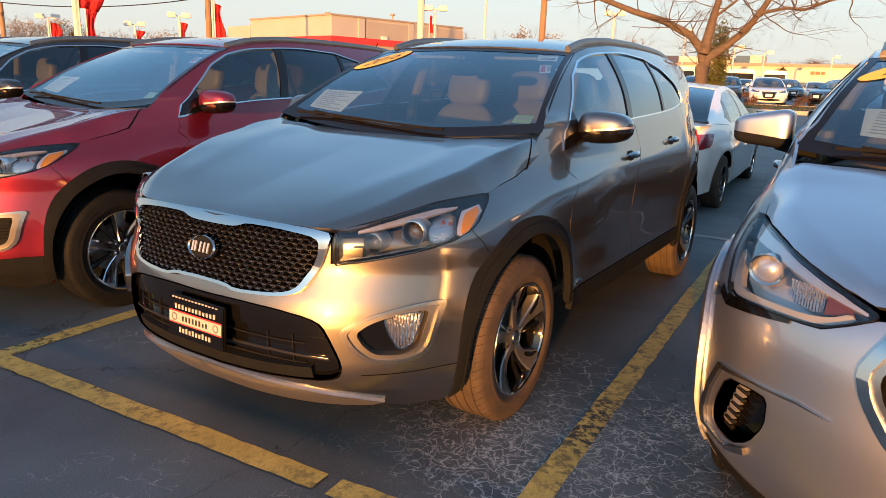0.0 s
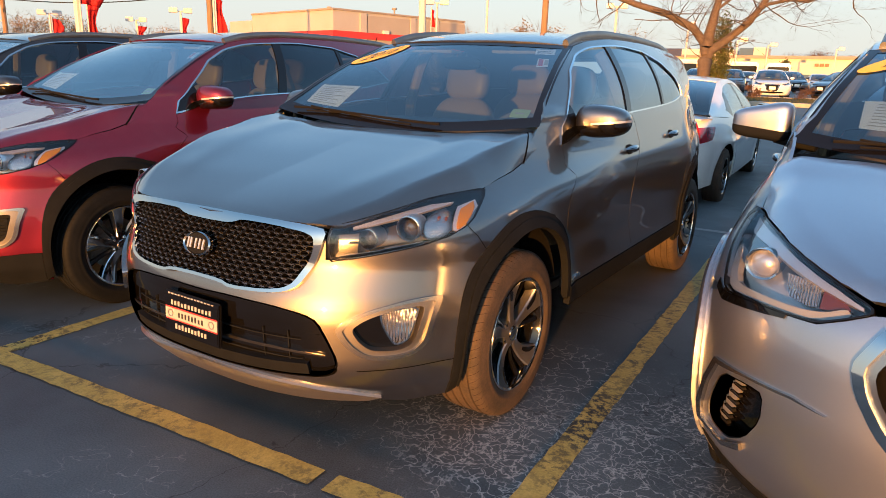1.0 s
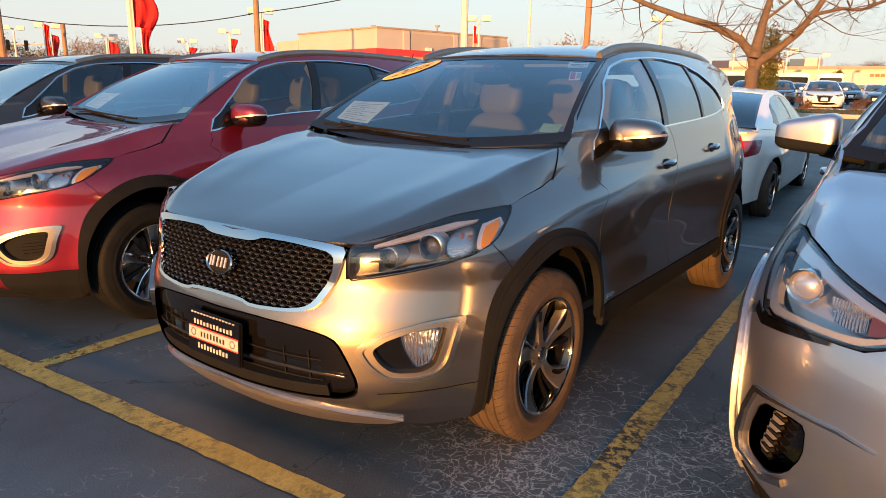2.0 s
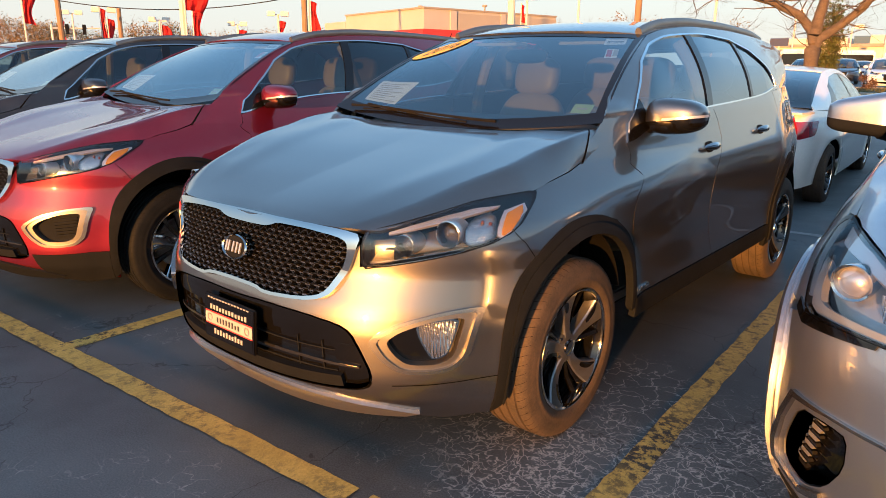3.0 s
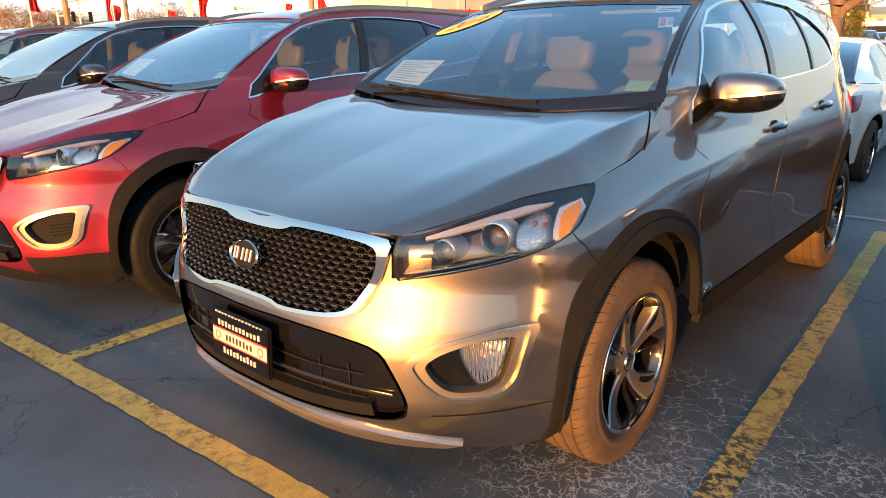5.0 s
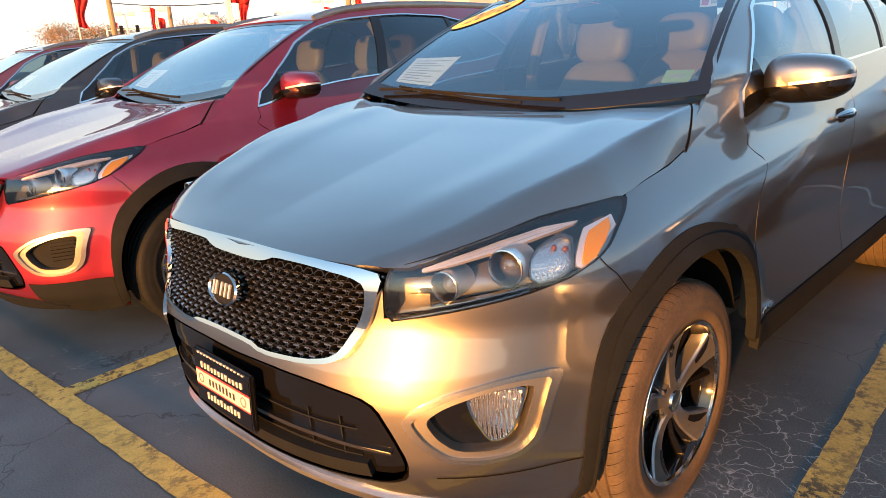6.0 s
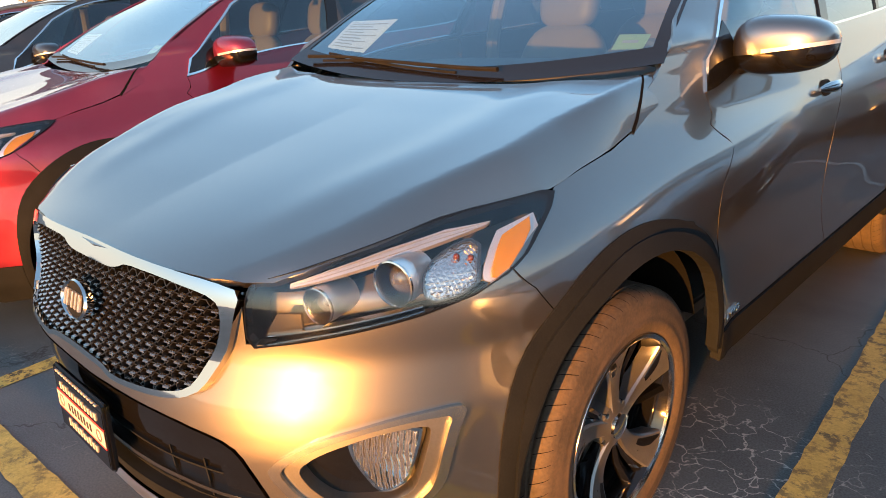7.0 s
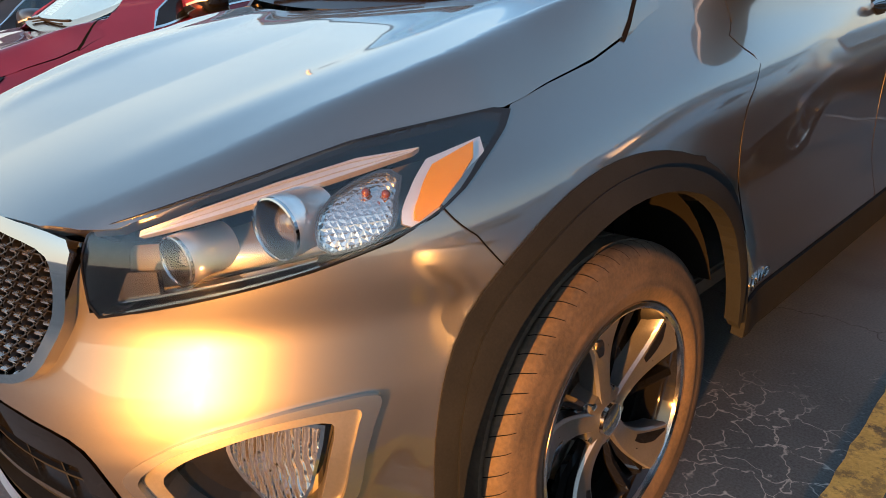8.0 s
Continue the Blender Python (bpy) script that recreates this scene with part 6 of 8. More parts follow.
S_HOOD = hood_of(spline((0.1, 0.72), (0.3, 0.80), (0.7, 0.885), (1.2, 0.95)), spline((0.1, 0.71), (0.3, 0.78), (0.7, 0.86), (1.2, 0.935)), spline((0.1, 0.52), (0.3, 0.66), (0.7, 0.77), (1.2, 0.79)), spline((0.1, 0.69), (0.3, 0.75), (0.7, 0.82), (1.2, 0.91)))


def s_roof(x, y):
    return (x, y, S_ROOF_Z(y) + 0.035 * (1 - min(1.2, abs(x) / S_ROOF_X(y)) ** 2.4))


def s_boot(x, y):
    return (x, y, 1.075 - 0.05 * (abs(x) / 0.8) ** 3 - 0.02 * smooth((y - 4.5) / 0.4))


def fs(y, z):
    return (SALOON.u_at_y(y, z), z)


def sx(x, z):
    return (SALOON.u_at_x(x, z), z)


def saloon(m, body, label, group=""):
    car = thing("parked_car", m, label, "car", group)
    s = SALOON.wrap
    arch = ((0.96, 0.345), (3.78, 0.345))
    end = FRONT + SIDE
    face = [sx(0, 0.72), sx(0.45, 0.715), sx(0.53, 0.70), sx(0.56, 0.665), sx(0.80, 0.70), fs(0.60, 0.72)] + [fs(y, z) for y, z in arc(*arch[0], 0.372, 125, 205, 12)] + [sx(0.75, 0.19), sx(0, 0.17)]
    vee = [(0.0, 0.68), (0.30, 0.675), (0.22, 0.45), (0.15, 0.40), (0.0, 0.40)]
    low = [(0.0, 0.36), (0.45, 0.36), (0.60, 0.28), (0.0, 0.25)]
    skin("front_bumper", s, mirrored(face), body, car, holes=[mirrored([sx(*p) for p in vee]), mirrored([sx(*p) for p in low])], step=0.04, skirt=0.02)
    skin("grille_chrome", s, mirrored([sx(*p) for p in [(0.0, 0.71), (0.36, 0.70), (0.25, 0.42), (0.16, 0.375), (0.0, 0.37)]]), CHROME, car, holes=[mirrored([sx(*p) for p in vee])], step=0.03, lift=0.012, skirt=0.03)
    skin("grille_mesh", s, mirrored([sx(*p) for p in vee]), PLASTIC, car, step=0.05, lift=-0.02, skirt=0.0)
    skin("lower_intake", s, mirrored([sx(*p) for p in low]), DARK, car, step=0.06, lift=-0.03, skirt=0.0)
    skin("headlamp", s, [sx(0.40, 0.695), sx(0.56, 0.71), sx(0.74, 0.745), fs(0.66, 0.775), fs(0.60, 0.72), sx(0.79, 0.69), sx(0.56, 0.655)], CRYSTAL, car, step=0.03, lift=0.003, skirt=0.01, mirror=True, label="slim clear headlamp")
    boxed("number_plate", (-0.155, -0.0, 0.45, 0.155, 0.02, 0.60), PAPER, car, "white plate", 0.003)
    skin("bonnet", S_HOOD, mirrored([(0, 0.11), (0.40, 0.16), (0.55, 0.22), (0.66, 0.32), (0.75, 0.60), (0.78, 0.9), (0.78, 1.14), (0.0, 1.07)]), body, car, step=0.06, skirt=0.02)
    wing = [fs(0.60, 0.725), fs(0.67, 0.778), fs(0.9, 0.865), fs(1.15, 0.905), fs(1.42, S_BELT(1.42)), fs(1.38, 0.7), fs(1.38, 0.28)] + [fs(y, z) for y, z in arc(*arch[0], 0.372, -8, 124, 14)]
    skin("front_wing", s, wing, body, car, step=0.05, mirror=True)
    d1 = [fs(1.385, 0.26), fs(1.385, 0.7), fs(1.425, S_BELT(1.42)), fs(1.9, S_BELT(1.9)), fs(2.45, S_BELT(2.45)), fs(2.43, 0.26)]
    skin("front_door", s, d1, body, car, step=0.06, mirror=True)
    d2 = [fs(2.437, 0.26), fs(2.457, S_BELT(2.45)), fs(3.0, S_BELT(3.0)), fs(3.50, S_BELT(3.5)), fs(3.46, 0.80), fs(3.40, 0.62)] + [fs(y, z) for y, z in arc(*arch[1], 0.372, 140, 190, 6)]
    skin("rear_door", s, d2, body, car, step=0.06, mirror=True)
    quarter = [fs(3.407, 0.625), fs(3.467, 0.80), fs(3.507, S_BELT(3.5)), fs(4.2, S_BELT(4.2)), (end + 0.30, 1.04), (end + 0.30, 0.90), (end + 0.30, 0.80), (end + 1.0, 0.80), (end + 1.0, 0.30), (end + 0.3, 0.26)] + [fs(y, z) for y, z in arc(*arch[1], 0.372, -10, 138, 14)]
    skin("rear_quarter", s, quarter, body, car, step=0.05, mirror=True)
    skin("tail_lamp", s, [(end - 0.10, 0.935), (end + 0.32, 0.945), (end + 0.70, 0.92), (end + 0.70, 0.86), (end + 0.40, 0.84), (end + 0.36, 0.78), (end + 0.26, 0.775), (end + 0.02, 0.80)], REDLENS, car, step=0.03, lift=0.004, skirt=0.01, mirror=True, label="red tail lamp")
    skin("boot_face", s, [(end + 0.31, 1.04), (end + 1.0, 1.04), (end + 1.0, 0.805), (end + 0.31, 0.805)], body, car, step=0.06, mirror=True)
    skin("boot_lid", s_boot, mirrored([(0, 4.20), (0.66, 4.15), (0.76, 4.3), (0.70, 4.60), (0.55, 4.74), (0, 4.80)]), body, car, step=0.08, skirt=0.02)
    skin("rear_diffuser", s, [(end + 0.3, 0.34), (end + 1.0, 0.36), (end + 1.0, 0.20), (end + 0.35, 0.20)], PLASTIC, car, step=0.06, lift=0.004, mirror=True)
    dlo = [sz(1.45, 0.95), sz(1.75, 1.19), sz(2.0, 1.315), sz(2.3, 1.365), sz(2.7, 1.375), sz(3.05, 1.345), sz(3.35, 1.25), sz(3.62, 1.09), sz(3.45, 1.02), sz(2.45, 0.975)]
    shell = [sz(1.125, 0.938), (1.3, 0.995), (1.9, 0.995), (2.6, 0.995), (3.3, 0.995), (3.9, 0.995), (4.18, 0.99), (4.19, 0.0), (3.4, 0.0), (2.4, 0.0), (1.4, 0.0)]
    skin("side_frame", s_side, shell, body, car, holes=[dlo], step=0.05, mirror=True)
    skin("side_window", s_side, [sz(1.45, 0.95), sz(1.75, 1.19), sz(2.0, 1.315), sz(2.3, 1.365), sz(2.42, 1.368), sz(2.42, 0.973)], SIDEGLASS, car, step=0.06, lift=-0.004, skirt=0.0, mirror=True)
    skin("side_window", s_side, [sz(2.47, 0.975), sz(2.47, 1.369), sz(2.7, 1.375), sz(3.05, 1.345), sz(3.2, 1.30), sz(3.38, 1.015)], SIDEGLASS, car, step=0.06, lift=-0.004, skirt=0.0, mirror=True)
    skin("pillar_cover", s_side, [sz(3.38, 1.012), sz(3.2, 1.302), sz(3.35, 1.255), sz(3.64, 1.09), sz(3.46, 1.018)], GLOSS, car, step=0.06, lift=-0.002, skirt=0.0, mirror=True)
    skin("pillar_cover", s_side, [sz(2.41, 0.972), sz(2.41, 1.37), sz(2.48, 1.37), sz(2.48, 0.975)], GLOSS, car, step=0.06, lift=-0.001, skirt=0.0, mirror=True)
    full = [(-1, 0), (0, 0), (1, 0), (1, 1), (0, 1), (-1, 1)]
    skin("windscreen", s_screen, full, WINDSHIELD, car, step=0.1, skirt=0.0)
    skin("rear_screen", s_back, full, PRIVACY, car, step=0.1, skirt=0.0, flip=True)
    skin("roof", s_roof, mirrored([(0, 1.92), (0.59, 2.0), (0.58, 2.3), (0.565, 3.0), (0.563, 3.12), (0, 3.18)]), body, car, step=0.08, skirt=0.02)
    boxed("floor_pan", (-0.60, 0.5, 0.18, 0.60, 4.4, 0.30), DARK, car, "", 0.02)
    boxed("bulkhead", (-0.70, 1.1, 0.3, 0.70, 1.16, 0.86), DARK, car, "", 0.02)
    for x in (-0.36, 0.36):
        seat(car, x, 2.05, 0.46, 0.25, "grey cloth seat")
    boxed("rear_bench", (-0.6, 3.0, 0.45, 0.6, 3.35, 1.05), GREYCLOTH, car, "", 0.05)
    b = egg(bmesh.new(), (0.10, 0.06, 0.065), 2.8, 10)
    bmesh.ops.transform(b, matrix=Matrix.Translation((0.98, 1.50, 1.03)), verts=b.verts)
    both("mirror_cap", b, body, car)
    both("mirror_arm", tube(bmesh.new(), [(0.92, 1.5, 1.0), (0.85, 1.5, 0.965)], 0.025, 8), GLOSS, car)
    both("mirror_glass", box(bmesh.new(), 0.905, 1.555, 0.98, 1.055, 1.565, 1.08, 0.004), GLOSS, car)
    for y0 in (2.25, 3.25):
        p = [Vector(s(SALOON.u_at_y(y0 - 0.08 + 0.16 * k / 6, 0.86), 0.86)) + Vector((0.01 + 0.02 * math.sin(math.pi * k / 6), 0, 0)) for k in range(7)]
        both("door_handle", tube(bmesh.new(), p, 0.012, 8), body, car)
    wheel_set(car, ALLOY, GLOSS, 40, SALOON.wheels, 0.79, 0.369)
    for o in car.children:
        if o.name.startswith("wheel") and o.type == "EMPTY":
            o.scale = (0.92, 0.91, 0.91)
            o.location.z = 0.336
    return car

# ---- the car park and what lies round it ----
RISE = spline((5.5, 0.0), (8.0, 0.03), (10.5, 0.09), (38.0, 0.68), (48.0, 0.80), (80.0, 0.85), (600.0, 0.85))


def level(y):
    """The lot rises gently away from the parked row."""
    return 0.0 if y < 5.5 else RISE(y)


def asphalt():
    """Dark, weathered asphalt: fine stones, patches, and pale crazed cracks in places."""
    m = worn("old_asphalt", (0.043, 0.051, 0.056), (0.156, 0.175, 0.183), 0.9, 150, 0.62, 0.22, depth=0.004)
    b = m.node_tree.nodes["Principled BSDF"]
    base = b.inputs["Base Color"].links[0].from_node
    co = node(m, "TexCoord")
    warp = node(m, "TexNoise", Scale=9.0, Detail=3.0)
    link(m, co, "Object", warp, "Vector")
    mv = node(m, "MixRGB")
    mv.blend_type = "LINEAR_LIGHT"
    mv.inputs[0].default_value = 0.09
    link(m, co, "Object", mv, 1)
    link(m, warp, "Color", mv, 2)
    # pale crazing, kept to patches, worst beside the worn bay line
    spot = node(m, "VectorMath")
    spot.operation = "DISTANCE"
    spot.inputs[1].default_value = (1.05, 0.80, 0)
    link(m, co, "Object", spot, 0)
    worst = node(m, "MapRange")
    for key, value in (("From Min", 0.2), ("From Max", 1.25), ("To Min", 0.27), ("To Max", 0.0)):
        worst.inputs[key].default_value = value
    link(m, spot, "Value", worst, "Value")
    total = None
    for scale, width, lo, hi, patch in ((9.0, 0.030, 0.555, 0.68, 0.7), (21.0, 0.070, 0.615, 0.74, 1.2)):
        v = node(m, "TexVoronoi", Scale=scale)
        v.feature = "DISTANCE_TO_EDGE"
        link(m, mv, 0, v, "Vector")
        r = ramp(m, v, "Distance", (0.0, (1, 1, 1)), (width, (0, 0, 0)))
        p = node(m, "TexNoise", Scale=patch, Detail=6.0, Roughness=0.72)
        link(m, co, "Object", p, "Vector")
        more = node(m, "Math")
        link(m, p, "Fac", more, 0)
        link(m, worst, "Result", more, 1)
        pr = ramp(m, more, 0, (lo, (0, 0, 0)), (hi, (1, 1, 1)))
        k = node(m, "TexNoise", Scale=34.0, Detail=4.0, Roughness=0.7)
        link(m, co, "Object", k, "Vector")
        kr = ramp(m, k, "Fac", (0.39, (0, 0, 0)), (0.48, (1, 1, 1)))
        a, c = node(m, "Math"), node(m, "Math")
        a.operation = c.operation = "MULTIPLY"
        link(m, r, 0, a, 0)
        link(m, pr, 0, a, 1)
        link(m, a, 0, c, 0)
        link(m, kr, 0, c, 1)
        if total is None:
            total = c
        else:
            mx = node(m, "Math")
            mx.operation = "MAXIMUM"
            link(m, total, 0, mx, 0)
            link(m, c, 0, mx, 1)
            total = mx
    pale = node(m, "MixRGB")
    link(m, total, 0, pale, 0)
    link(m, base, "Color", pale, 1)
    pale.inputs[2].default_value = (0.52, 0.51, 0.48, 1)
    # long dark cracks
    v = node(m, "TexVoronoi", Scale=0.75)
    v.feature = "DISTANCE_TO_EDGE"
    link(m, mv, 0, v, "Vector")
    r = ramp(m, v, "Distance", (0.0006, (0.7, 0.7, 0.7)), (0.0030, (0, 0, 0)))
    dark = node(m, "MixRGB")
    link(m, r, 0, dark, 0)
    link(m, pale, 0, dark, 1)
    dark.inputs[2].default_value = (0.006, 0.006, 0.006, 1)
    # loose light grit
    g = node(m, "TexVoronoi", Scale=55.0)
    link(m, co, "Object", g, "Vector")
    gr = ramp(m, g, "Distance", (0.05, (1, 1, 1)), (0.09, (0, 0, 0)))
    gk = node(m, "TexNoise", Scale=6.0, Detail=5.0)
    link(m, co, "Object", gk, "Vector")
    gm = ramp(m, gk, "Fac", (0.55, (0, 0, 0)), (0.72, (0.6, 0.6, 0.6)))
    gg = node(m, "Math")
    gg.operation = "MULTIPLY"
    link(m, gr, 0, gg, 0)
    link(m, gm, 0, gg, 1)
    fin = node(m, "MixRGB")
    link(m, gg, 0, fin, 0)
    link(m, dark, 0, fin, 1)
    fin.inputs[2].default_value = (0.5, 0.47, 0.42, 1)
    link(m, fin, 0, b, "Base Color")
    return m


ASPHALT = asphalt()
GRASS = worn("autumn_grass", (0.045, 0.055, 0.016), (0.11, 0.10, 0.035), 1.5, 60, 0.9, 0.8, depth=0.03)
KERB = worn("pale_kerb_concrete", (0.33, 0.31, 0.27), (0.45, 0.42, 0.37), 2.0, 60, 0.85, 0.3)
BARK = worn("grey_brown_bark", (0.07, 0.055, 0.042), (0.15, 0.115, 0.09), 6, 45, 0.9, 0.9, depth=0.02)
TWIG = worn("brown_twigs", (0.07, 0.052, 0.038), (0.12, 0.09, 0.062), 6, 60, 0.9, 0.3)
LEAF = worn("ivy_leaves", (0.03, 0.05, 0.012), (0.09, 0.10, 0.03), 3, 30, 0.6, 0.2)
DRYLEAF = worn("dry_brown_leaves", (0.06, 0.035, 0.022), (0.11, 0.06, 0.035), 3, 30, 0.8, 0.2)
RUSSET = worn("russet_leaves", (0.13, 0.085, 0.03), (0.24, 0.15, 0.05), 3, 30, 0.7, 0.2)
STUCCO = worn("beige_stucco", (0.36, 0.365, 0.365), (0.41, 0.415, 0.415), 0.3, 12, 0.9, 0.15)
STUCCO_GREY = worn("grey_stucco", (0.30, 0.29, 0.275), (0.345, 0.335, 0.315), 0.3, 12, 0.9, 0.15)
BAND = worn("red_fascia", (0.42, 0.03, 0.03), (0.50, 0.045, 0.04), 0.5, 20, 0.5, 0.05)
CREAM = worn("cream_cladding", (0.52, 0.51, 0.46), (0.59, 0.58, 0.52), 0.2, 10, 0.8, 0.1)
ROOFING = worn("grey_roofing", (0.25, 0.23, 0.21), (0.32, 0.29, 0.26), 0.4, 15, 0.8, 0.1)
BLUEGLASS = material("blue_glazing", (0.10, 0.16, 0.24), 0.12, 0.2)
POLE = worn("pale_painted_pole", (0.55, 0.53, 0.49), (0.66, 0.64, 0.60), 1.0, 30, 0.5, 0.1)
WOOD = worn("weathered_pole_wood", (0.22, 0.14, 0.08), (0.32, 0.21, 0.13), 2.0, 30, 0.9, 0.4)
FLAGRED = worn("red_flag_cloth", (0.55, 0.012, 0.02), (0.66, 0.03, 0.035), 1.5, 60, 0.7, 0.1)
LAMPWHITE = worn("white_lamp_housing", (0.66, 0.64, 0.60), (0.76, 0.74, 0.70), 2, 30, 0.5, 0.05)
SIGNBLUE = material("dark_blue_sign", (0.03, 0.045, 0.12), 0.4)
CABLE = material("black_cable", (0.02, 0.02, 0.02), 0.6)

ys = [-200, 0, 5.5, 6.5, 8, 9, 10.5, 13, 17, 22, 28, 38, 48, 80, 140, 600]
verts = [(x, y, level(y)) for y in ys for x in (-500, -40, 40, 500)]
faces = [(4 * i + j, 4 * i + j + 1, 4 * i + j + 5, 4 * i + j + 4) for i in range(len(ys) - 1) for j in range(3)]
ground = link_mesh("ground", verts, faces, ASPHALT, None, "dark weathered asphalt of the car park", shade=True)
tagged(ground, category="ground", kind="structure")


def line_paint():
    m = worn("worn_yellow_paint", (0.42, 0.28, 0.06), (0.72, 0.50, 0.13), 5, 90, 0.7, 0.4, depth=0.003)
    b = m.node_tree.nodes["Principled BSDF"]
    base = b.inputs["Base Color"].links[0].from_node
    n = noise_tex(m, 22.0, 8.0, 0.75)
    big = noise_tex(m, 1.6, 3.0)
    spot = node(m, "VectorMath")
    spot.operation = "DISTANCE"
    spot.inputs[1].default_value = (1.22, 1.05, 0)
    link(m, node(m, "TexCoord"), "Object", spot, 0)
    worst = node(m, "MapRange")
    for key, value in (("From Min", 0.15), ("From Max", 0.6), ("To Min", 0.13), ("To Max", 0.0)):
        worst.inputs[key].default_value = value
    link(m, spot, "Value", worst, "Value")
    eaten, thin = node(m, "Math"), node(m, "Math")
    link(m, big, "Fac", eaten, 0)
    link(m, worst, "Result", eaten, 1)
    thin.operation = "MULTIPLY_ADD"
    thin.inputs[1].default_value = 0.35
    link(m, worst, "Result", thin, 0)
    link(m, n, "Fac", thin, 2)
    r = ramp(m, thin, 0, (0.50, (0, 0, 0)), (0.58, (1, 1, 1)))
    rb = ramp(m, eaten, 0, (0.40, (0.25, 0.25, 0.25)), (0.66, (1, 1, 1)))
    k = node(m, "Math")
    k.operation = "MULTIPLY"
    link(m, r, 0, k, 0)
    link(m, rb, 0, k, 1)
    mx = node(m, "MixRGB")
    link(m, k, 0, mx, 0)
    link(m, base, "Color", mx, 1)
    mx.inputs[2].default_value = (0.045, 0.042, 0.038, 1)
    link(m, mx, 0, b, "Base Color")
    return m


LINEPAINT = line_paint()
LINEWHITE = worn("worn_white_paint", (0.20, 0.20, 0.20), (0.42, 0.41, 0.39), 6, 60, 0.8, 0.3)


def bay_line(x0, y0, x1, y1, wide=0.105, mat=LINEPAINT, label="worn yellow painted bay line", lift=0.004):
    """A painted line with a ragged edge."""
    d = Vector((x1 - x0, y1 - y0, 0))
    n = Vector((-d.y, d.x, 0)).normalized()
    steps = max(2, int(d.length / 0.06))
    rng = random.Random(int(x0 * 100) + int(y0 * 10))
    vs = []
    for i in range(steps + 1):
        p = Vector((x0, y0, 0)) + d * (i / steps)
        for sg in (-1, 1):
            q = p + n * sg * (wide / 2 + rng.uniform(-0.006, 0.004))
            vs.append((q.x, q.y, level(q.y) + lift))
    ob = link_mesh("bay_marking", vs, [(2 * i, 2 * i + 2, 2 * i + 3, 2 * i + 1) for i in range(steps)], mat, None, label, shade=False)
    return tagged(ob, category="road marking", kind="structure")


bay_line(1.25, -0.35, 1.02, 4.9)
bay_line(-1.44, -0.02, -1.70, 4.9)
bay_line(-6.5, -0.42, 0.56, 0.075, lift=0.008)
bay_line(0.62, 0.08, 2.6, 0.225, lift=0.008)
bay_line(-4.15, -0.2, -4.4, 4.9)
bay_line(-2.0, 5.22, 5.2, 5.42, 0.09, LINEWHITE, "faded white painted line")
bay_line(1.04, 5.9, 0.8, 10.5)

red_car = copy_thing(main_car, pose(-2.537, -0.129, 0, 0, 0, -1.3))
repaint(red_car, GREY, RED)
for ob in [o for o in red_car.children_recursive if o.name.startswith("fog_lamp")]:
    bpy.data.objects.remove(ob)
fog_lamp(red_car, False)
for ob in [o for o in red_car.children if o.name.startswith("wheel") and o.type == "EMPTY"]:
    for o in ob.children_recursive:
        bpy.data.objects.remove(o)
    bpy.data.objects.remove(ob)
wheel_set(red_car, BRIGHT, SMOKED)
repaint(red_car, RUBBER, DARKRUBBER)
skin("bumper_skirt", MAIN_SHAPE.wrap, on_nose([(0.585, 0.376), (0.65, 0.374), (0.75, 0.380), (0.80, 0.386)]) + [fy(y, z) for y, z in arc(*ARCH_AT[0], ARCH_OUT + 0.001, 182, 205, 6)] + on_nose([(0.79, 0.213), (0.68, 0.193), (0.60, 0.220), (0.585, 0.30)]), PLASTIC, red_car, step=0.02, lift=0.006, skirt=0.02, mirror=True, label="black plastic lower skirt")
for ob in red_car.children:
    if ob.name.startswith("bumper_lip"):
        ob.material_slots[0].link = "OBJECT"
        ob.material_slots[0].material = PLASTIC
tagged(red_car, "dark red metallic SUV with chrome window trim")
black_car = copy_thing(main_car, pose(-4.84, -0.265, 0, 0, 0, -1.3))
repaint(black_car, GREY, BLACK)
tagged(black_car, "black SUV with chrome window trim")
maroon_car = copy_thing(main_car, pose(-7.25, -0.25, 0, 0, 0, -1.3))
repaint(maroon_car, GREY, MAROON)
tagged(maroon_car, "maroon SUV parked beyond the black one")
number_board(main_car)
year_sticker(main_car, "2016")

white_car = saloon(pose(-0.52, 10.85, 0.06, -1.3, 0, 182.2), WHITE, "white saloon seen from behind with red tail lamps", "saloons")
dark_car = copy_thing(white_car, pose(2.15, 11.2, 0.09, -1.3, 0, 180))
repaint(dark_car, WHITE, BLACK)
tagged(dark_car, "dark saloon parked beside the white saloon", "car", "saloons")
EYE_AT = Vector((2.02, -1.50, 1.386))


def at(az, dist):
    """A place on the ground in a direction (degrees from straight ahead, to the right) and at a distance from the first viewpoint."""
    x, y = EYE_AT.x + dist * math.sin(radians(az)), EYE_AT.y + dist * math.cos(radians(az))
    return Vector((x, y, level(y)))


def height(el, dist):
    return EYE_AT.z + dist * math.tan(radians(el))


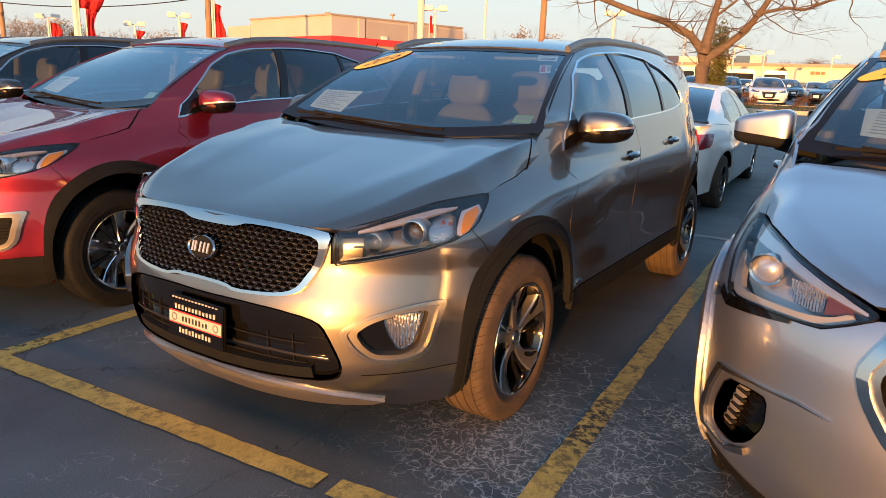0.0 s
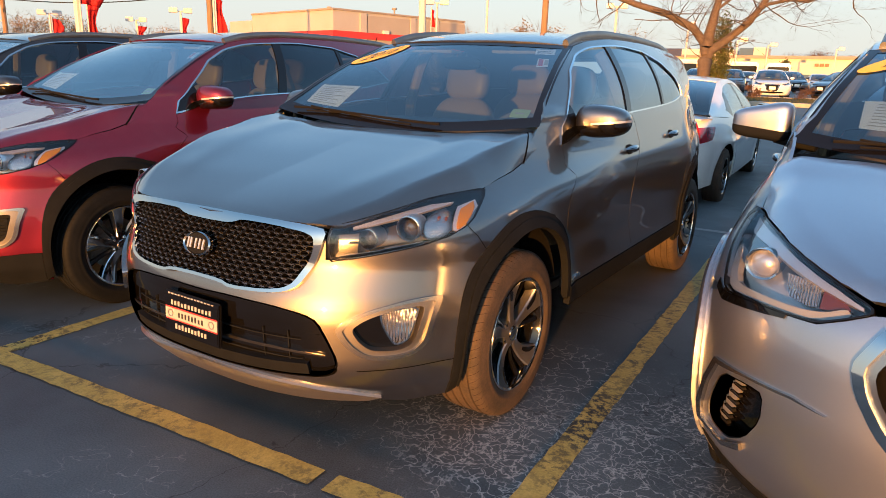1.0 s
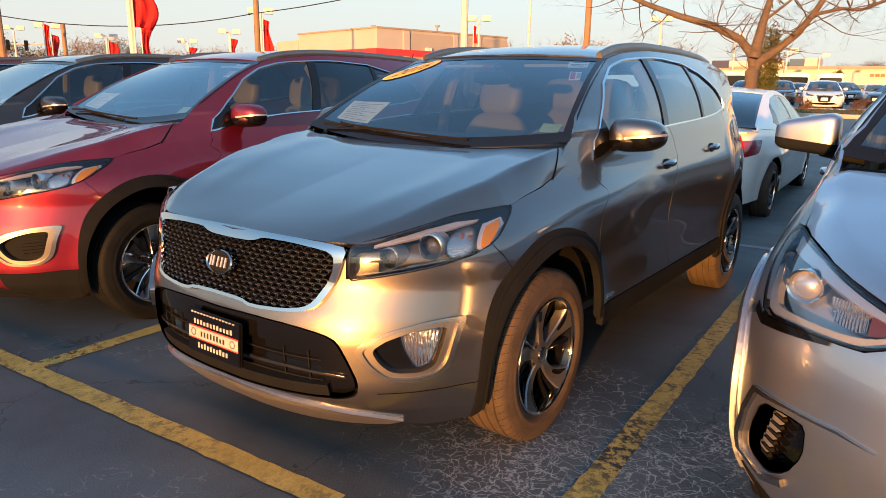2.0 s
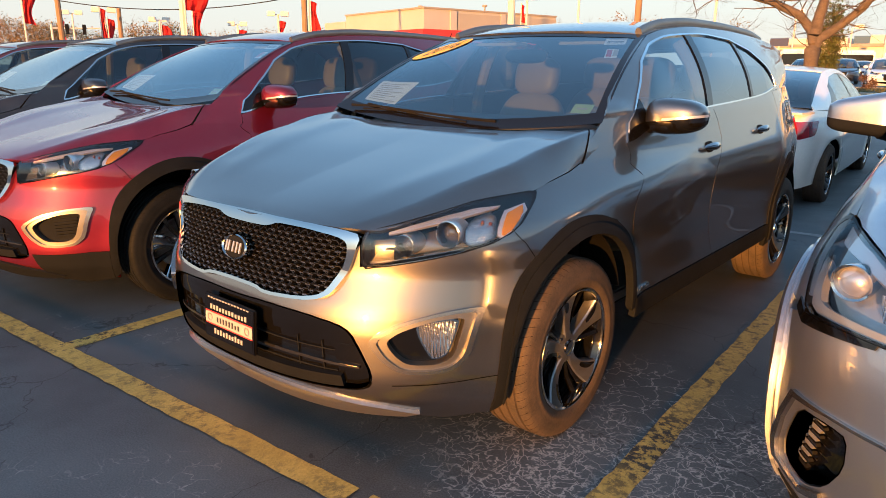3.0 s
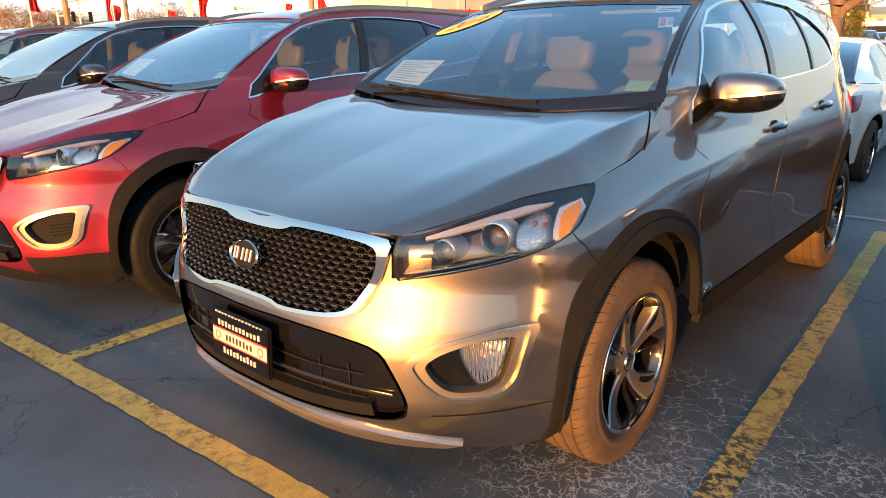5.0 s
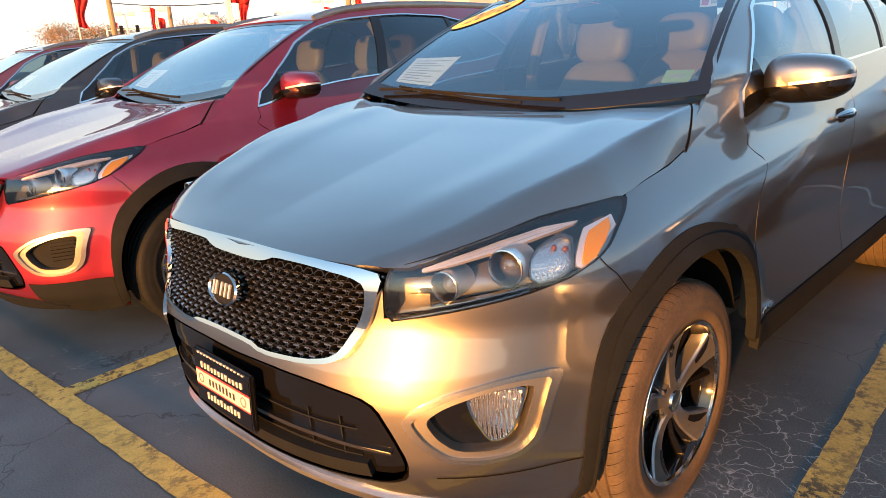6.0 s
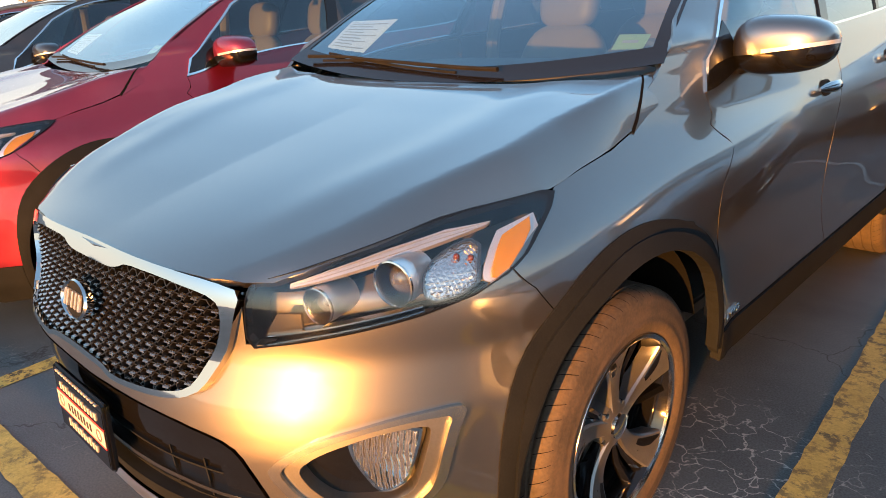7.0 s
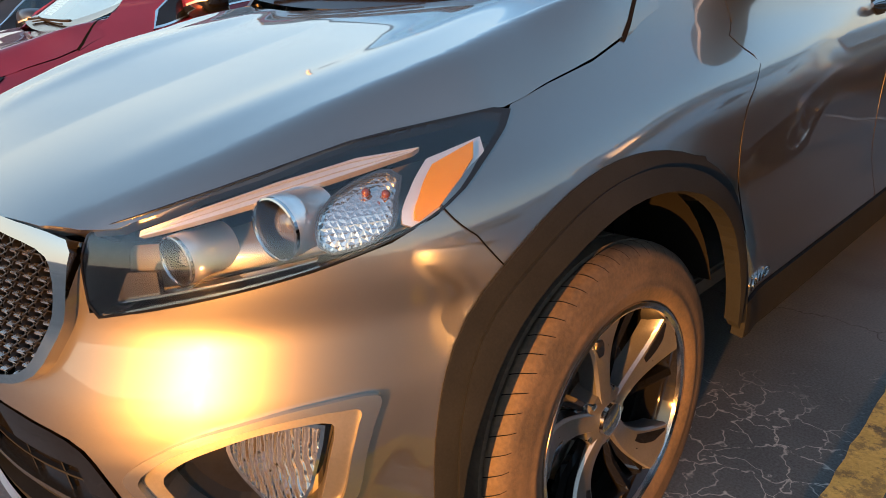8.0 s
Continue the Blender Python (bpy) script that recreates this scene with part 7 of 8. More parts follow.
NAVY = paint("dark_blue_paint", (0.015, 0.022, 0.035), 0.3, 0.3)
PALE = paint("pale_silver_paint", (0.55, 0.54, 0.51), 0.3, 0.35)
for az, dist, turn, coat, label in ((-7.6, 38.5, 12, WHITE, "white saloon facing the car park"), (-4.5, 40.0, -28, NAVY, "dark blue car facing the car park"), (-1.0, 41.0, 8, PALE, "silver car facing the car park"),
                                    (-10.6, 46.0, 10, NAVY, "dark car in the far row"), (-13.2, 47.0, 5, WHITE, "white car in the far row"), (-6.0, 52.0, 20, NAVY, "dark car in the far row"),
                                    (-9.2, 58.0, 15, PALE, "pale car in the far row"), (-2.6, 56.0, 0, WHITE, "white car in the far row"), (-11.9, 60.0, 5, PALE, "pale car in the far row"), (-4.4, 64.0, 12, PALE, "pale car in the far row")):
    p = at(az, dist)
    c = copy_thing(white_car, pose(p.x, p.y, p.z, 0, 0, turn))
    tagged(c, label, group="cars across the road")
    repaint(c, WHITE, coat)


def van(az, dist):
    """A white panel van, far off."""
    p = at(az, dist)
    v = thing("parked_van", pose(p.x, p.y, p.z, 0, 0, 8), "white panel van in the far row", "van", "vans across the road")
    bm = box(bmesh.new(), -0.98, 0.9, 0.35, 0.98, 5.4, 2.35, 0.14)
    part("van_body", bm, WHITE, v)
    bm = box(bmesh.new(), -0.96, 0.0, 0.35, 0.96, 1.4, 1.15, 0.12)
    part("van_nose", bm, WHITE, v)
    bm = box(bmesh.new(), -0.86, 0.62, 1.12, 0.86, 0.92, 2.0, 0.06)
    part("van_screen", bm, GLOSS, v)
    for x in (-0.86, 0.86):
        for y in (0.95, 4.3):
            b = lathe(bmesh.new(), [(-0.1, 0.2), (-0.1, 0.34), (0.1, 0.34), (0.11, 0.2), (0.09, 0.0)], 20)
            bmesh.ops.transform(b, matrix=Matrix.Translation((x, y, 0.34)), verts=b.verts)
            part("van_wheel", b, RUBBER, v)


for az, dist in ((-13.9, 62.0), (-10.8, 66.0), (-9.6, 66.0), (-7.4, 68.0)):
    van(az, dist)

# grass strip with kerbs between the lot and the road's far side
def slab(name, x0, y0, x1, y1, z0, up, mat, label, bevel=0.03):
    bm = bmesh.new()
    n = 12
    for i in range(n):
        xa, xb = x0 + (x1 - x0) * i / n, x0 + (x1 - x0) * (i + 1) / n
        vs = [bm.verts.new(p) for p in ((xa, y0, level(y0) + up), (xb, y0, level(y0) + up), (xb, y1, level(y1) + up), (xa, y1, level(y1) + up), (xa, y0, level(y0) - 0.2), (xb, y0, level(y0) - 0.2), (xb, y1, level(y1) - 0.2), (xa, y1, level(y1) - 0.2))]
        for f in ((0, 1, 2, 3), (4, 5, 1, 0), (2, 6, 7, 3)):
            bm.faces.new([vs[k] for k in f])
    bmesh.ops.remove_doubles(bm, verts=bm.verts, dist=1e-4)
    ob = part(name, bm, mat, None, label)
    return tagged(ob, category=name.replace("_", " "), kind="structure")


slab("grass_strip", -60, 29.6, 60, 34.5, 0, 0.13, GRASS, "autumn grass strip beside the far lot")
slab("kerb", -60, 29.2, 60, 29.55, 0, 0.15, KERB, "pale concrete kerb along the grass")
slab("kerb", -60, 34.6, 60, 34.9, 0, 0.16, KERB, "pale concrete kerb along the grass")
slab("kerb", -60, 22.3, -1.5, 22.6, 0, 0.14, KERB, "pale concrete kerb of the planted island")
slab("grass_strip", -60, 22.65, -1.5, 24.8, 0, 0.12, GRASS, "dry grass of the planted island")


def tufts(name, x0, x1, y0, y1, count, seed, label):
    rng = random.Random(seed)
    vs, fs_ = [], []
    for _ in range(count):
        x, y = rng.uniform(x0, x1), rng.uniform(y0, y1)
        a, h = rng.uniform(0, 6.3), rng.uniform(0.04, 0.10)
        k = len(vs)
        vs += [(x - 0.015 * math.cos(a), y - 0.015 * math.sin(a), level(y) + 0.12), (x + 0.015 * math.cos(a), y + 0.015 * math.sin(a), level(y) + 0.12), (x + rng.uniform(-0.03, 0.03), y, level(y) + 0.12 + h)]
        fs_.append((k, k + 1, k + 2))
    return tagged(link_mesh(name, vs, fs_, GRASS, None, label, shade=False), category="grass", kind="stuff")


tufts("grass_blades", -16, 8, 29.6, 34.5, 6000, 3, "tufts of short autumn grass")


# ---- trees ----
def limb(bm, p, d, length, r, depth, rng, tips, bend=0.25, low=0.35):
    """A tapering limb that bends and forks."""
    pts, q = [p.copy()], p.copy()
    steps = 5
    dd = d.normalized()
    for i in range(steps):
        dd = (dd + Vector((rng.uniform(-bend, bend), rng.uniform(-bend, bend), rng.uniform(-bend * 0.4, bend * 0.6)))).normalized()
        q = q + dd * (length / steps)
        pts.append(q.copy())
    tube(bm, pts, lambda k: r * (1 - 0.55 * k), 7 if depth > 2 else (5 if depth > 1 else 3))
    tips.append(q.copy())
    if depth <= 0:
        return
    for i in range(rng.choice((2, 3)) + (1 if depth <= 2 else 0)):
        k = rng.randint(2, steps)
        nd = (dd + Vector((rng.uniform(-0.9, 0.9), rng.uniform(-0.9, 0.9), rng.uniform(-low, 0.6)))).normalized()
        limb(bm, pts[k], nd, length * rng.uniform(0.55, 0.8), r * 0.45 * (1.1 - 0.09 * k), depth - 1, rng, tips, bend, low)


def bare_tree():
    """The bare tree on the island, with an ivy-clad evergreen against its trunk."""
    d = 24.5
    base = at(-12.5, d)
    base.z += 0.12
    tree = thing("bare_tree", Matrix.Translation(base), "large bare brown tree on the planted island", "tree")
    rng = random.Random(11)
    right = Vector((math.cos(radians(12.5)), math.sin(radians(12.5)), 0))
    up = Vector((0, 0, 1))

    def pt(az, el, off=0.0):
        q = at(az, d)
        q.z = height(el, d)
        return q - base + Vector((0, off, 0))
    bm = bmesh.new()
    tube(bm, [Vector((0, 0, -0.3)), Vector((0, 0, 0.4)), pt(-12.5, 1.6), pt(-12.55, 2.6), pt(-12.4, 3.6), pt(-12.2, 5.0), pt(-11.9, 6.6), pt(-11.4, 9.0), pt(-11.0, 12)], lambda k: 0.34 - 0.31 * k ** 0.8, 14)
    part("trunk", bm, BARK, tree, "grey-brown trunk", 80)
    mains = [([pt(-12.5, 2.0), pt(-12.75, 2.9), pt(-13.6, 3.9), pt(-15.6, 4.9), pt(-18.0, 5.6), pt(-20.5, 6.5), pt(-22.5, 7.4)], 0.20),
             ([pt(-11.95, 6.4), pt(-11.5, 7.4), pt(-11.9, 9.0), pt(-12.4, 11)], 0.06),
             ([pt(-12.5, 1.3), pt(-12.2, 2.3), pt(-11.0, 3.2), pt(-9.8, 4.3), pt(-8.8, 5.9), pt(-7.9, 7.6), pt(-7.0, 10)], 0.19),
             ([pt(-9.0, 5.5), pt(-7.3, 5.85), pt(-6.1, 5.7), pt(-4.6, 6.3), pt(-2.8, 6.7)], 0.07),
             ([pt(-12.1, 5.2), pt(-10.9, 6.2), pt(-9.6, 7.4), pt(-8.5, 9.5)], 0.06)]
    tips = []
    for pts, r in mains:
        b = tube(bmesh.new(), pts, lambda k, r=r: 0.82 * r * (1 - 0.6 * k), 10)
        part("limb", b, BARK, tree, "", 80)
    tw = bmesh.new()
    for pts, r in mains:
        for k in range(1, len(pts)):
            for _ in range(5 if k > 1 else 2):
                f = rng.random()
                p = pts[k - 1].lerp(pts[k], f)
                out = Vector((rng.uniform(-1, 1), rng.uniform(-0.8, 0.8), rng.uniform(-0.5, 0.7)))
                limb(tw, p, out, rng.uniform(0.8, 1.7), 0.022, 3 if k > 1 else 1, rng, tips, 0.35, 0.7)
    part("twig_work", tw, TWIG, tree, "fine bare twigs", 80)["kind"] = "stuff"
    return tree


def leaves(name, parent, mat, centre, size, count, leaf, seed, label="", lumps=7):
    """Many small leaves in uneven clumps."""
    rng = random.Random(seed)
    cl = [Vector((rng.uniform(-0.7, 0.7) * size[0], rng.uniform(-0.7, 0.7) * size[1], rng.uniform(-0.85, 0.85) * size[2])) for _ in range(lumps)]
    vs, fs_ = [], []
    for _ in range(count):
        c = rng.choice(cl)
        p = Vector(centre) + c + Vector((rng.gauss(0, 0.24) * size[0], rng.gauss(0, 0.24) * size[1], rng.gauss(0, 0.2) * size[2]))
        a, b = Vector((rng.gauss(0, 1), rng.gauss(0, 1), rng.gauss(0, 1))).normalized(), Vector((rng.gauss(0, 1), rng.gauss(0, 1), rng.gauss(0, 1))).normalized()
        k = len(vs)
        s = leaf * rng.uniform(0.6, 1.3)
        vs += [p, p + a * s, p + a * s * 0.5 + b * s * 0.6]
        fs_.append((k, k + 1, k + 2))
    ob = link_mesh(name, vs, fs_, mat, parent, label, shade=False)
    ob["kind"] = "stuff"
    return ob


bare_tree()
p = at(-11.5, 25.2)
ever = thing("evergreen", Matrix.Translation(p), "slim dark green evergreen behind the bare tree", "tree")
part("trunk", tube(bmesh.new(), [(0, 0, 0), (0.02, 0, 1.2), (0, 0, 2.6)], lambda k: 0.06 - 0.04 * k, 8), BARK, ever)
leaves("crown", ever, LEAF, (0, 0, 1.75), (0.42, 0.42, 1.15), 5200, 0.09, 7, "dense small leaves", 22)

for i, (az, dist, wide, tall, mat) in enumerate(((-8.9, 35.6, 0.36, 0.34, DRYLEAF), (-5.4, 35.8, 0.38, 0.34, DRYLEAF), (-3.6, 35.8, 0.38, 0.36, DRYLEAF))):
    q = at(az, dist)
    shrub = thing("shrub", Matrix.Translation(q), "low russet shrub on the grass verge", "shrub", "verge shrubs")
    leaves("foliage", shrub, mat, (0, 0, tall * 0.9), (wide, wide, tall), 700, 0.08, 20 + i)
q = at(-7.0, 120)
small = thing("young_tree", Matrix.Translation(q), "small green tree by the long building", "tree")
part("trunk", tube(bmesh.new(), [(0, 0, 0), (0, 0, 3)], 0.1, 6), BARK, small)
leaves("crown", small, LEAF, (0, 0, 2.6), (0.75, 0.75, 1.3), 900, 0.3, 33)


def far_tree(az, dist, top, wide, seed, mat, full=0.0, label="bare brown tree on the skyline"):
    """A tree on the skyline: forked limbs, fine twigs and a thin haze of leaves."""
    p = at(az, dist)
    tall = height(top, dist) - p.z
    tree = thing("skyline_tree", Matrix.Translation(p), label, "tree", "trees on the skyline")
    rng = random.Random(seed)
    part("trunk", tube(bmesh.new(), [(0, 0, 0), (0.1, 0, tall * 0.3), (0, 0, tall * 0.6)], lambda k: tall * 0.03 * (1 - 0.5 * k), 6), BARK, tree)
    bm, tips = bmesh.new(), []
    for k in range(7):
        a = rng.uniform(0, 6.3)
        limb(bm, Vector((0, 0, tall * rng.uniform(0.15, 0.5))), Vector((math.cos(a) * wide / tall * 2, math.sin(a) * 0.6, 1.0)), tall * 0.42, tall * 0.012, 2, rng, tips, 0.3, 0.1)
    part("twig_work", bm, TWIG, tree, "", 80)["kind"] = "stuff"
    if full:
        leaves("crown", tree, mat, (0, 0, tall * 0.55), (wide, wide * 0.7, tall * 0.42), int(2600 * full), tall * 0.036, seed, "", 12)
    return tree


rng = random.Random(4)
for i, (az, top, wide, full, mat) in enumerate(((-71.5, 3.0, 6, 1.4, RUSSET), (-69.8, 2.7, 6, 1.5, RUSSET), (-68.2, 2.8, 5, 0.8, RUSSET), (-66.4, 2.4, 4, 0.6, RUSSET), (-64.9, 2.3, 4, 0.4, RUSSET), (-63.3, 3.2, 5, 0.0, RUSSET), (-62.4, 2.7, 4, 0.2, RUSSET), (-60.8, 3.0, 4.5, 1.0, RUSSET), (-59.6, 2.6, 4, 0.8, RUSSET), (-57.6, 2.4, 4, 0.2, RUSSET), (-55.6, 2.8, 4, 0.2, RUSSET), (-54.4, 2.7, 4, 0.1, RUSSET), (-52.6, 2.6, 4, 0.0, RUSSET), (-49.9, 2.9, 4, 0.2, RUSSET),
                                                (-32.4, 3.6, 4, 0.0, RUSSET), (-30.7, 3.7, 4, 0.0, RUSSET), (-28.0, 3.6, 4, 0.0, RUSSET), (-26.0, 3.9, 3, 0.5, RUSSET), (-24.4, 3.9, 3, 0.6, RUSSET), (-18.2, 4.0, 3, 0.0, RUSSET))):
    far_tree(az, 125 + 12 * rng.random(), top, wide, 50 + i, mat, full + (0.7 if az < -49 else 0.15))
for i, az in enumerate((-9.0, -6.2, -4.9, -3.2, -1.5, 1.0, 4.0)):
    far_tree(az, 230, 1.98 + 0.14 * (i % 3), 6, 90 + i, DRYLEAF, 1.6, "russet tree beyond the long building")


# ---- buildings ----
def wall_block(name, a, b, c, z0, z1, mat, parent, label=""):
    """A block on the corner a with one side to b and the other to c."""
    d = b + c - a
    bm = bmesh.new()
    lo = [bm.verts.new((q.x, q.y, z0)) for q in (a, b, d, c)]
    hi = [bm.verts.new((q.x, q.y, z1)) for q in (a, b, d, c)]
    for i in range(4):
        bm.faces.new([lo[i], lo[(i + 1) % 4], hi[(i + 1) % 4], hi[i]])
    bm.faces.new(hi)
    bmesh.ops.recalc_face_normals(bm, faces=bm.faces)
    return part(name, bm, mat, parent, label)


def store():
    """The beige store with a red band."""
    a, b, c = (Vector((-61.2, 69.4, 0)), Vector((-81.4, 73.8, 0)), Vector((-55.1, 92.5, 0)))
    top = height(4.61, (a - Vector((EYE_AT.x, EYE_AT.y, 0))).length)
    ob = thing("store_building", Matrix.Identity(4), "beige flat-roofed store with a red band", "building")
    wall_block("wall", a, b, c, 0.3, top, STUCCO, ob)
    n1, n2 = (b - a).normalized(), (c - a).normalized()
    wall_block("side_wall", a - n1 * 0.15 + n2 * 5.5, a + n1 * 0.5 + n2 * 5.5, c - n1 * 0.15, 0.3, top - 0.35, STUCCO_GREY, ob, "grey-beige side wall")
    wall_block("wall_lower", b - n2 * 0.1, b + n1 * 7.0, b + n2 * 15, 0.3, top - 0.75, STUCCO, ob)
    wall_block("parapet", a - n1 * 0.2 - n2 * 0.2, b - n2 * 0.2, c - n1 * 0.2, top, top + 0.22, ROOFING, ob)
    band0, band1 = height(2.54, 95), height(3.06, 95)
    wall_block("red_band", a - n1 * 0.35 - n2 * 0.35, b - n2 * 0.35, c - n1 * 0.35, band0, band1, BAND, ob, "red fascia band")
    wall_block("red_band", a - n1 * 0.45 - n2 * 0.45, b - n2 * 0.45, c - n1 * 0.45, band0 - 1.3, band0 - 0.45, BAND, ob, "red fascia band")
    for k, w in ((4.2, 1.0), (13.0, 0.9), (17.5, 0.9)):
        wall_block("pilaster", a - n1 * 0.25 + n2 * k, a + n1 * 0.1 + n2 * k, a - n1 * 0.25 + n2 * (k + w), 0.3, top - 0.1, STUCCO, ob)
    for k in (8.0, 19.0):
        wall_block("wall_lamp", a - n1 * 0.5 + n2 * k, a - n1 * 0.1 + n2 * k, a - n1 * 0.5 + n2 * (k + 0.9), top - 2.6, top - 2.15, LAMPWHITE, ob)
    for k, m_ in ((6.0, 9.5), (12.0, 2.2)):
        q = a + n2 * k + n1 * m_
        part("roof_vent", tube(bmesh.new(), [(q.x, q.y, top), (q.x, q.y, top + 1.0)], 0.12, 8), ROOFING, ob)
        part("vent_cap", tube(bmesh.new(), [(q.x, q.y, top + 1.0), (q.x, q.y, top + 1.25)], 0.35, 8), ROOFING, ob)


store()


def long_building():
    """The long cream dealership across the road."""
    ob = thing("long_building", Matrix.Identity(4), "long low cream building lit by the evening sun", "building")
    d = 150
    a, e = at(-15.5, d), at(6, d)
    b = Vector((e.x, a.y, 0))
    a = Vector((a.x, a.y, 0))
    wall_block("wall", a, b, a + Vector((0, 30, 0)), 0.5, height(1.75, d), CREAM, ob)
    wall_block("roof_edge", a + Vector((-0.4, -0.5, 0)), b + Vector((0.4, -0.5, 0)), a + Vector((-0.4, 30, 0)), height(1.75, d), height(1.95, d), ROOFING, ob)
    p0, p1 = at(-12.0, d), at(-10.6, d)
    wall_block("upper_block", Vector((a.x + 2, a.y + 3, 0)), Vector((p1.x, a.y + 3, 0)), Vector((a.x + 2, a.y + 15, 0)), 4, height(2.35, d + 3), CREAM, ob)
    q0, q1, q2 = at(-10.0, d), at(-9.0, d), at(-8.2, d)
    wall_block("glazing", Vector((q0.x, a.y - 0.2, 0)), Vector((q1.x, a.y - 0.2, 0)), Vector((q0.x, a.y + 6, 0)), height(1.95, d), height(2.45, d), BLUEGLASS, ob, "blue glazing")
    wall_block("upper_block", Vector((q1.x, a.y - 0.3, 0)), Vector((q2.x, a.y - 0.3, 0)), Vector((q1.x, a.y + 6, 0)), height(1.95, d), height(2.5, d), CREAM, ob)
    for k in range(26):
        az = -15 + 0.78 * k
        q = at(az, d)
        if k % 2 == 0:
            wall_block("window", Vector((q.x, a.y - 0.25, 0)), Vector((q.x + 1.4, a.y - 0.25, 0)), Vector((q.x, a.y + 0.3, 0)), 1.6, 3.2, BLUEGLASS, ob)
    for k in range(3):
        q = at(-4.9 + 0.32 * k, d)
        wall_block("sign_bar", Vector((q.x, a.y - 0.4, 0)), Vector((q.x + 0.6, a.y - 0.4, 0)), Vector((q.x, a.y - 0.1, 0)), height(1.25, d), height(1.45, d), WOOD, ob)


long_building()
s0 = at(-14.9, 120)
sign = thing("roadside_sign", Matrix.Translation(s0), "dark blue roadside sign on a post", "sign")
boxed("sign_panel", (-1.3, -0.15, height(1.85, 120) - s0.z, 1.3, 0.15, height(2.4, 120) - s0.z), SIGNBLUE, sign, "", 0.03)
part("post", tube(bmesh.new(), [(0, 0, 0), (0, 0, height(1.9, 120) - s0.z)], 0.12, 8), POLE, sign)


# ---- lamp posts, poles, flags, wires ----
def lamp_post(az, el, dist, heads=2, wide=2.0, r=0.11):
    p = at(az, dist)
    h = height(el, dist) - p.z
    ob = thing("lamp_post", Matrix.Translation(p) @ Matrix.Rotation(radians(-az), 4, "Z"), "white lamp post with box heads" if heads > 1 else "slim white lamp post across the road", "street lamp", "lot lamp posts")
    part("post", tube(bmesh.new(), [(0, 0, 0), (0, 0, h)], lambda k: r * (1 - 0.25 * k), 8), POLE, ob)
    part("foot", tube(bmesh.new(), [(0, 0, 0), (0, 0, 0.5)], r * 2.2, 10), KERB, ob)
    for s in ((-1, 1) if heads > 1 else (1,)):
        boxed("lamp_head", (min(0.25 * s, wide / 2 * s), -0.3, h - 0.14, max(0.25 * s, wide / 2 * s), 0.3, h + 0.30 * wide / 2), LAMPWHITE, ob, "", 0.04)
    part("cross_arm", tube(bmesh.new(), [(-wide * 0.3 if heads > 1 else 0, 0, h), (wide * 0.3, 0, h)], 0.05, 6), POLE, ob)
    return ob


def flag(az0, az1, el0, el1, dist, seed):
    """A red flag hanging in folds from a pole."""
    p = at(az0, dist)
    w, z0, z1 = dist * radians(az1 - az0), height(el0, dist), height(el1, dist)
    rng = random.Random(seed)
    ob = thing("flag", Matrix.Translation((p.x, p.y, 0)) @ Matrix.Rotation(radians(-az0), 4, "Z"), "red cloth flag hanging from its white staff", "flag", "red flags")
    n, mrow = 8, 14
    bm = bmesh.new()
    ph = rng.uniform(0, 6)
    g = [[bm.verts.new((w * (i / n) * (0.75 + 0.25 * math.sin(j * 0.35 + ph)), 0.10 * math.sin(i * 1.5 + j * 0.25 + ph) * w, z1 + (z0 - z1) * j / mrow - 0.06 * abs(z1 - z0) * (i / n) ** 2)) for i in range(n + 1)] for j in range(mrow + 1)]
    for j in range(mrow):
        for i in range(n):
            bm.faces.new([g[j][i], g[j + 1][i], g[j + 1][i + 1], g[j][i + 1]])
    r = bmesh.ops.solidify(bm, geom=list(bm.faces), thickness=0.02)
    part("cloth", bm, FLAGRED, ob, "", 80)
    part("staff", tube(bmesh.new(), [(-0.05, 0, p.z), (-0.05, 0, z1 + 0.2)], 0.05, 6), POLE, ob)


def pole(az, el, dist, r, mat, label, lean=0.0):
    p = at(az, dist)
    h = height(el, dist) - p.z
    ob = thing("utility_pole", Matrix.Translation(p), label, "pole", "poles")
    part("shaft", tube(bmesh.new(), [(0, 0, -0.2), (lean * h * 0.5, 0, h * 0.5), (lean * h, 0, h)], lambda k: r * (1 - 0.2 * k), 10), mat, ob)
    return ob, p, h


lamp_post(-65.4, 3.75, 70)
lamp_post(-61.75, 3.22, 75)
lamp_post(-56.2, 3.1, 80)
lamp_post(-53.1, 3.9, 70)
lamp_post(-50.7, 5.5, 60)
lamp_post(-33.5, 5.4, 62)
lamp_post(-67.5, 3.5, 85)
lamp_post(-10.4, 3.05, 100, 1, 2.4, 0.13)
lamp_post(-8.3, 2.72, 110, 1, 2.4, 0.13)
lamp_post(-3.85, 2.5, 115, 1, 2.0, 0.13)
lamp_post(-19.4, 5.4, 58, 2, 1.6, 0.12)
lamp_post(-14.0, 4.2, 90, 1, 1.6, 0.12)
flag(-65.2, -64.75, 1.5, 3.2, 69, 1)
flag(-61.6, -60.9, 1.6, 2.9, 74, 2)
flag(-56.1, -55.5, 1.9, 2.7, 79, 3)
flag(-53.0, -52.5, 2.2, 3.45, 69, 4)
flag(-50.5, -49.75, 2.3, 4.95, 58, 5)
flag(-59.7, -58.0, 4.0, 7.5, 45, 6)
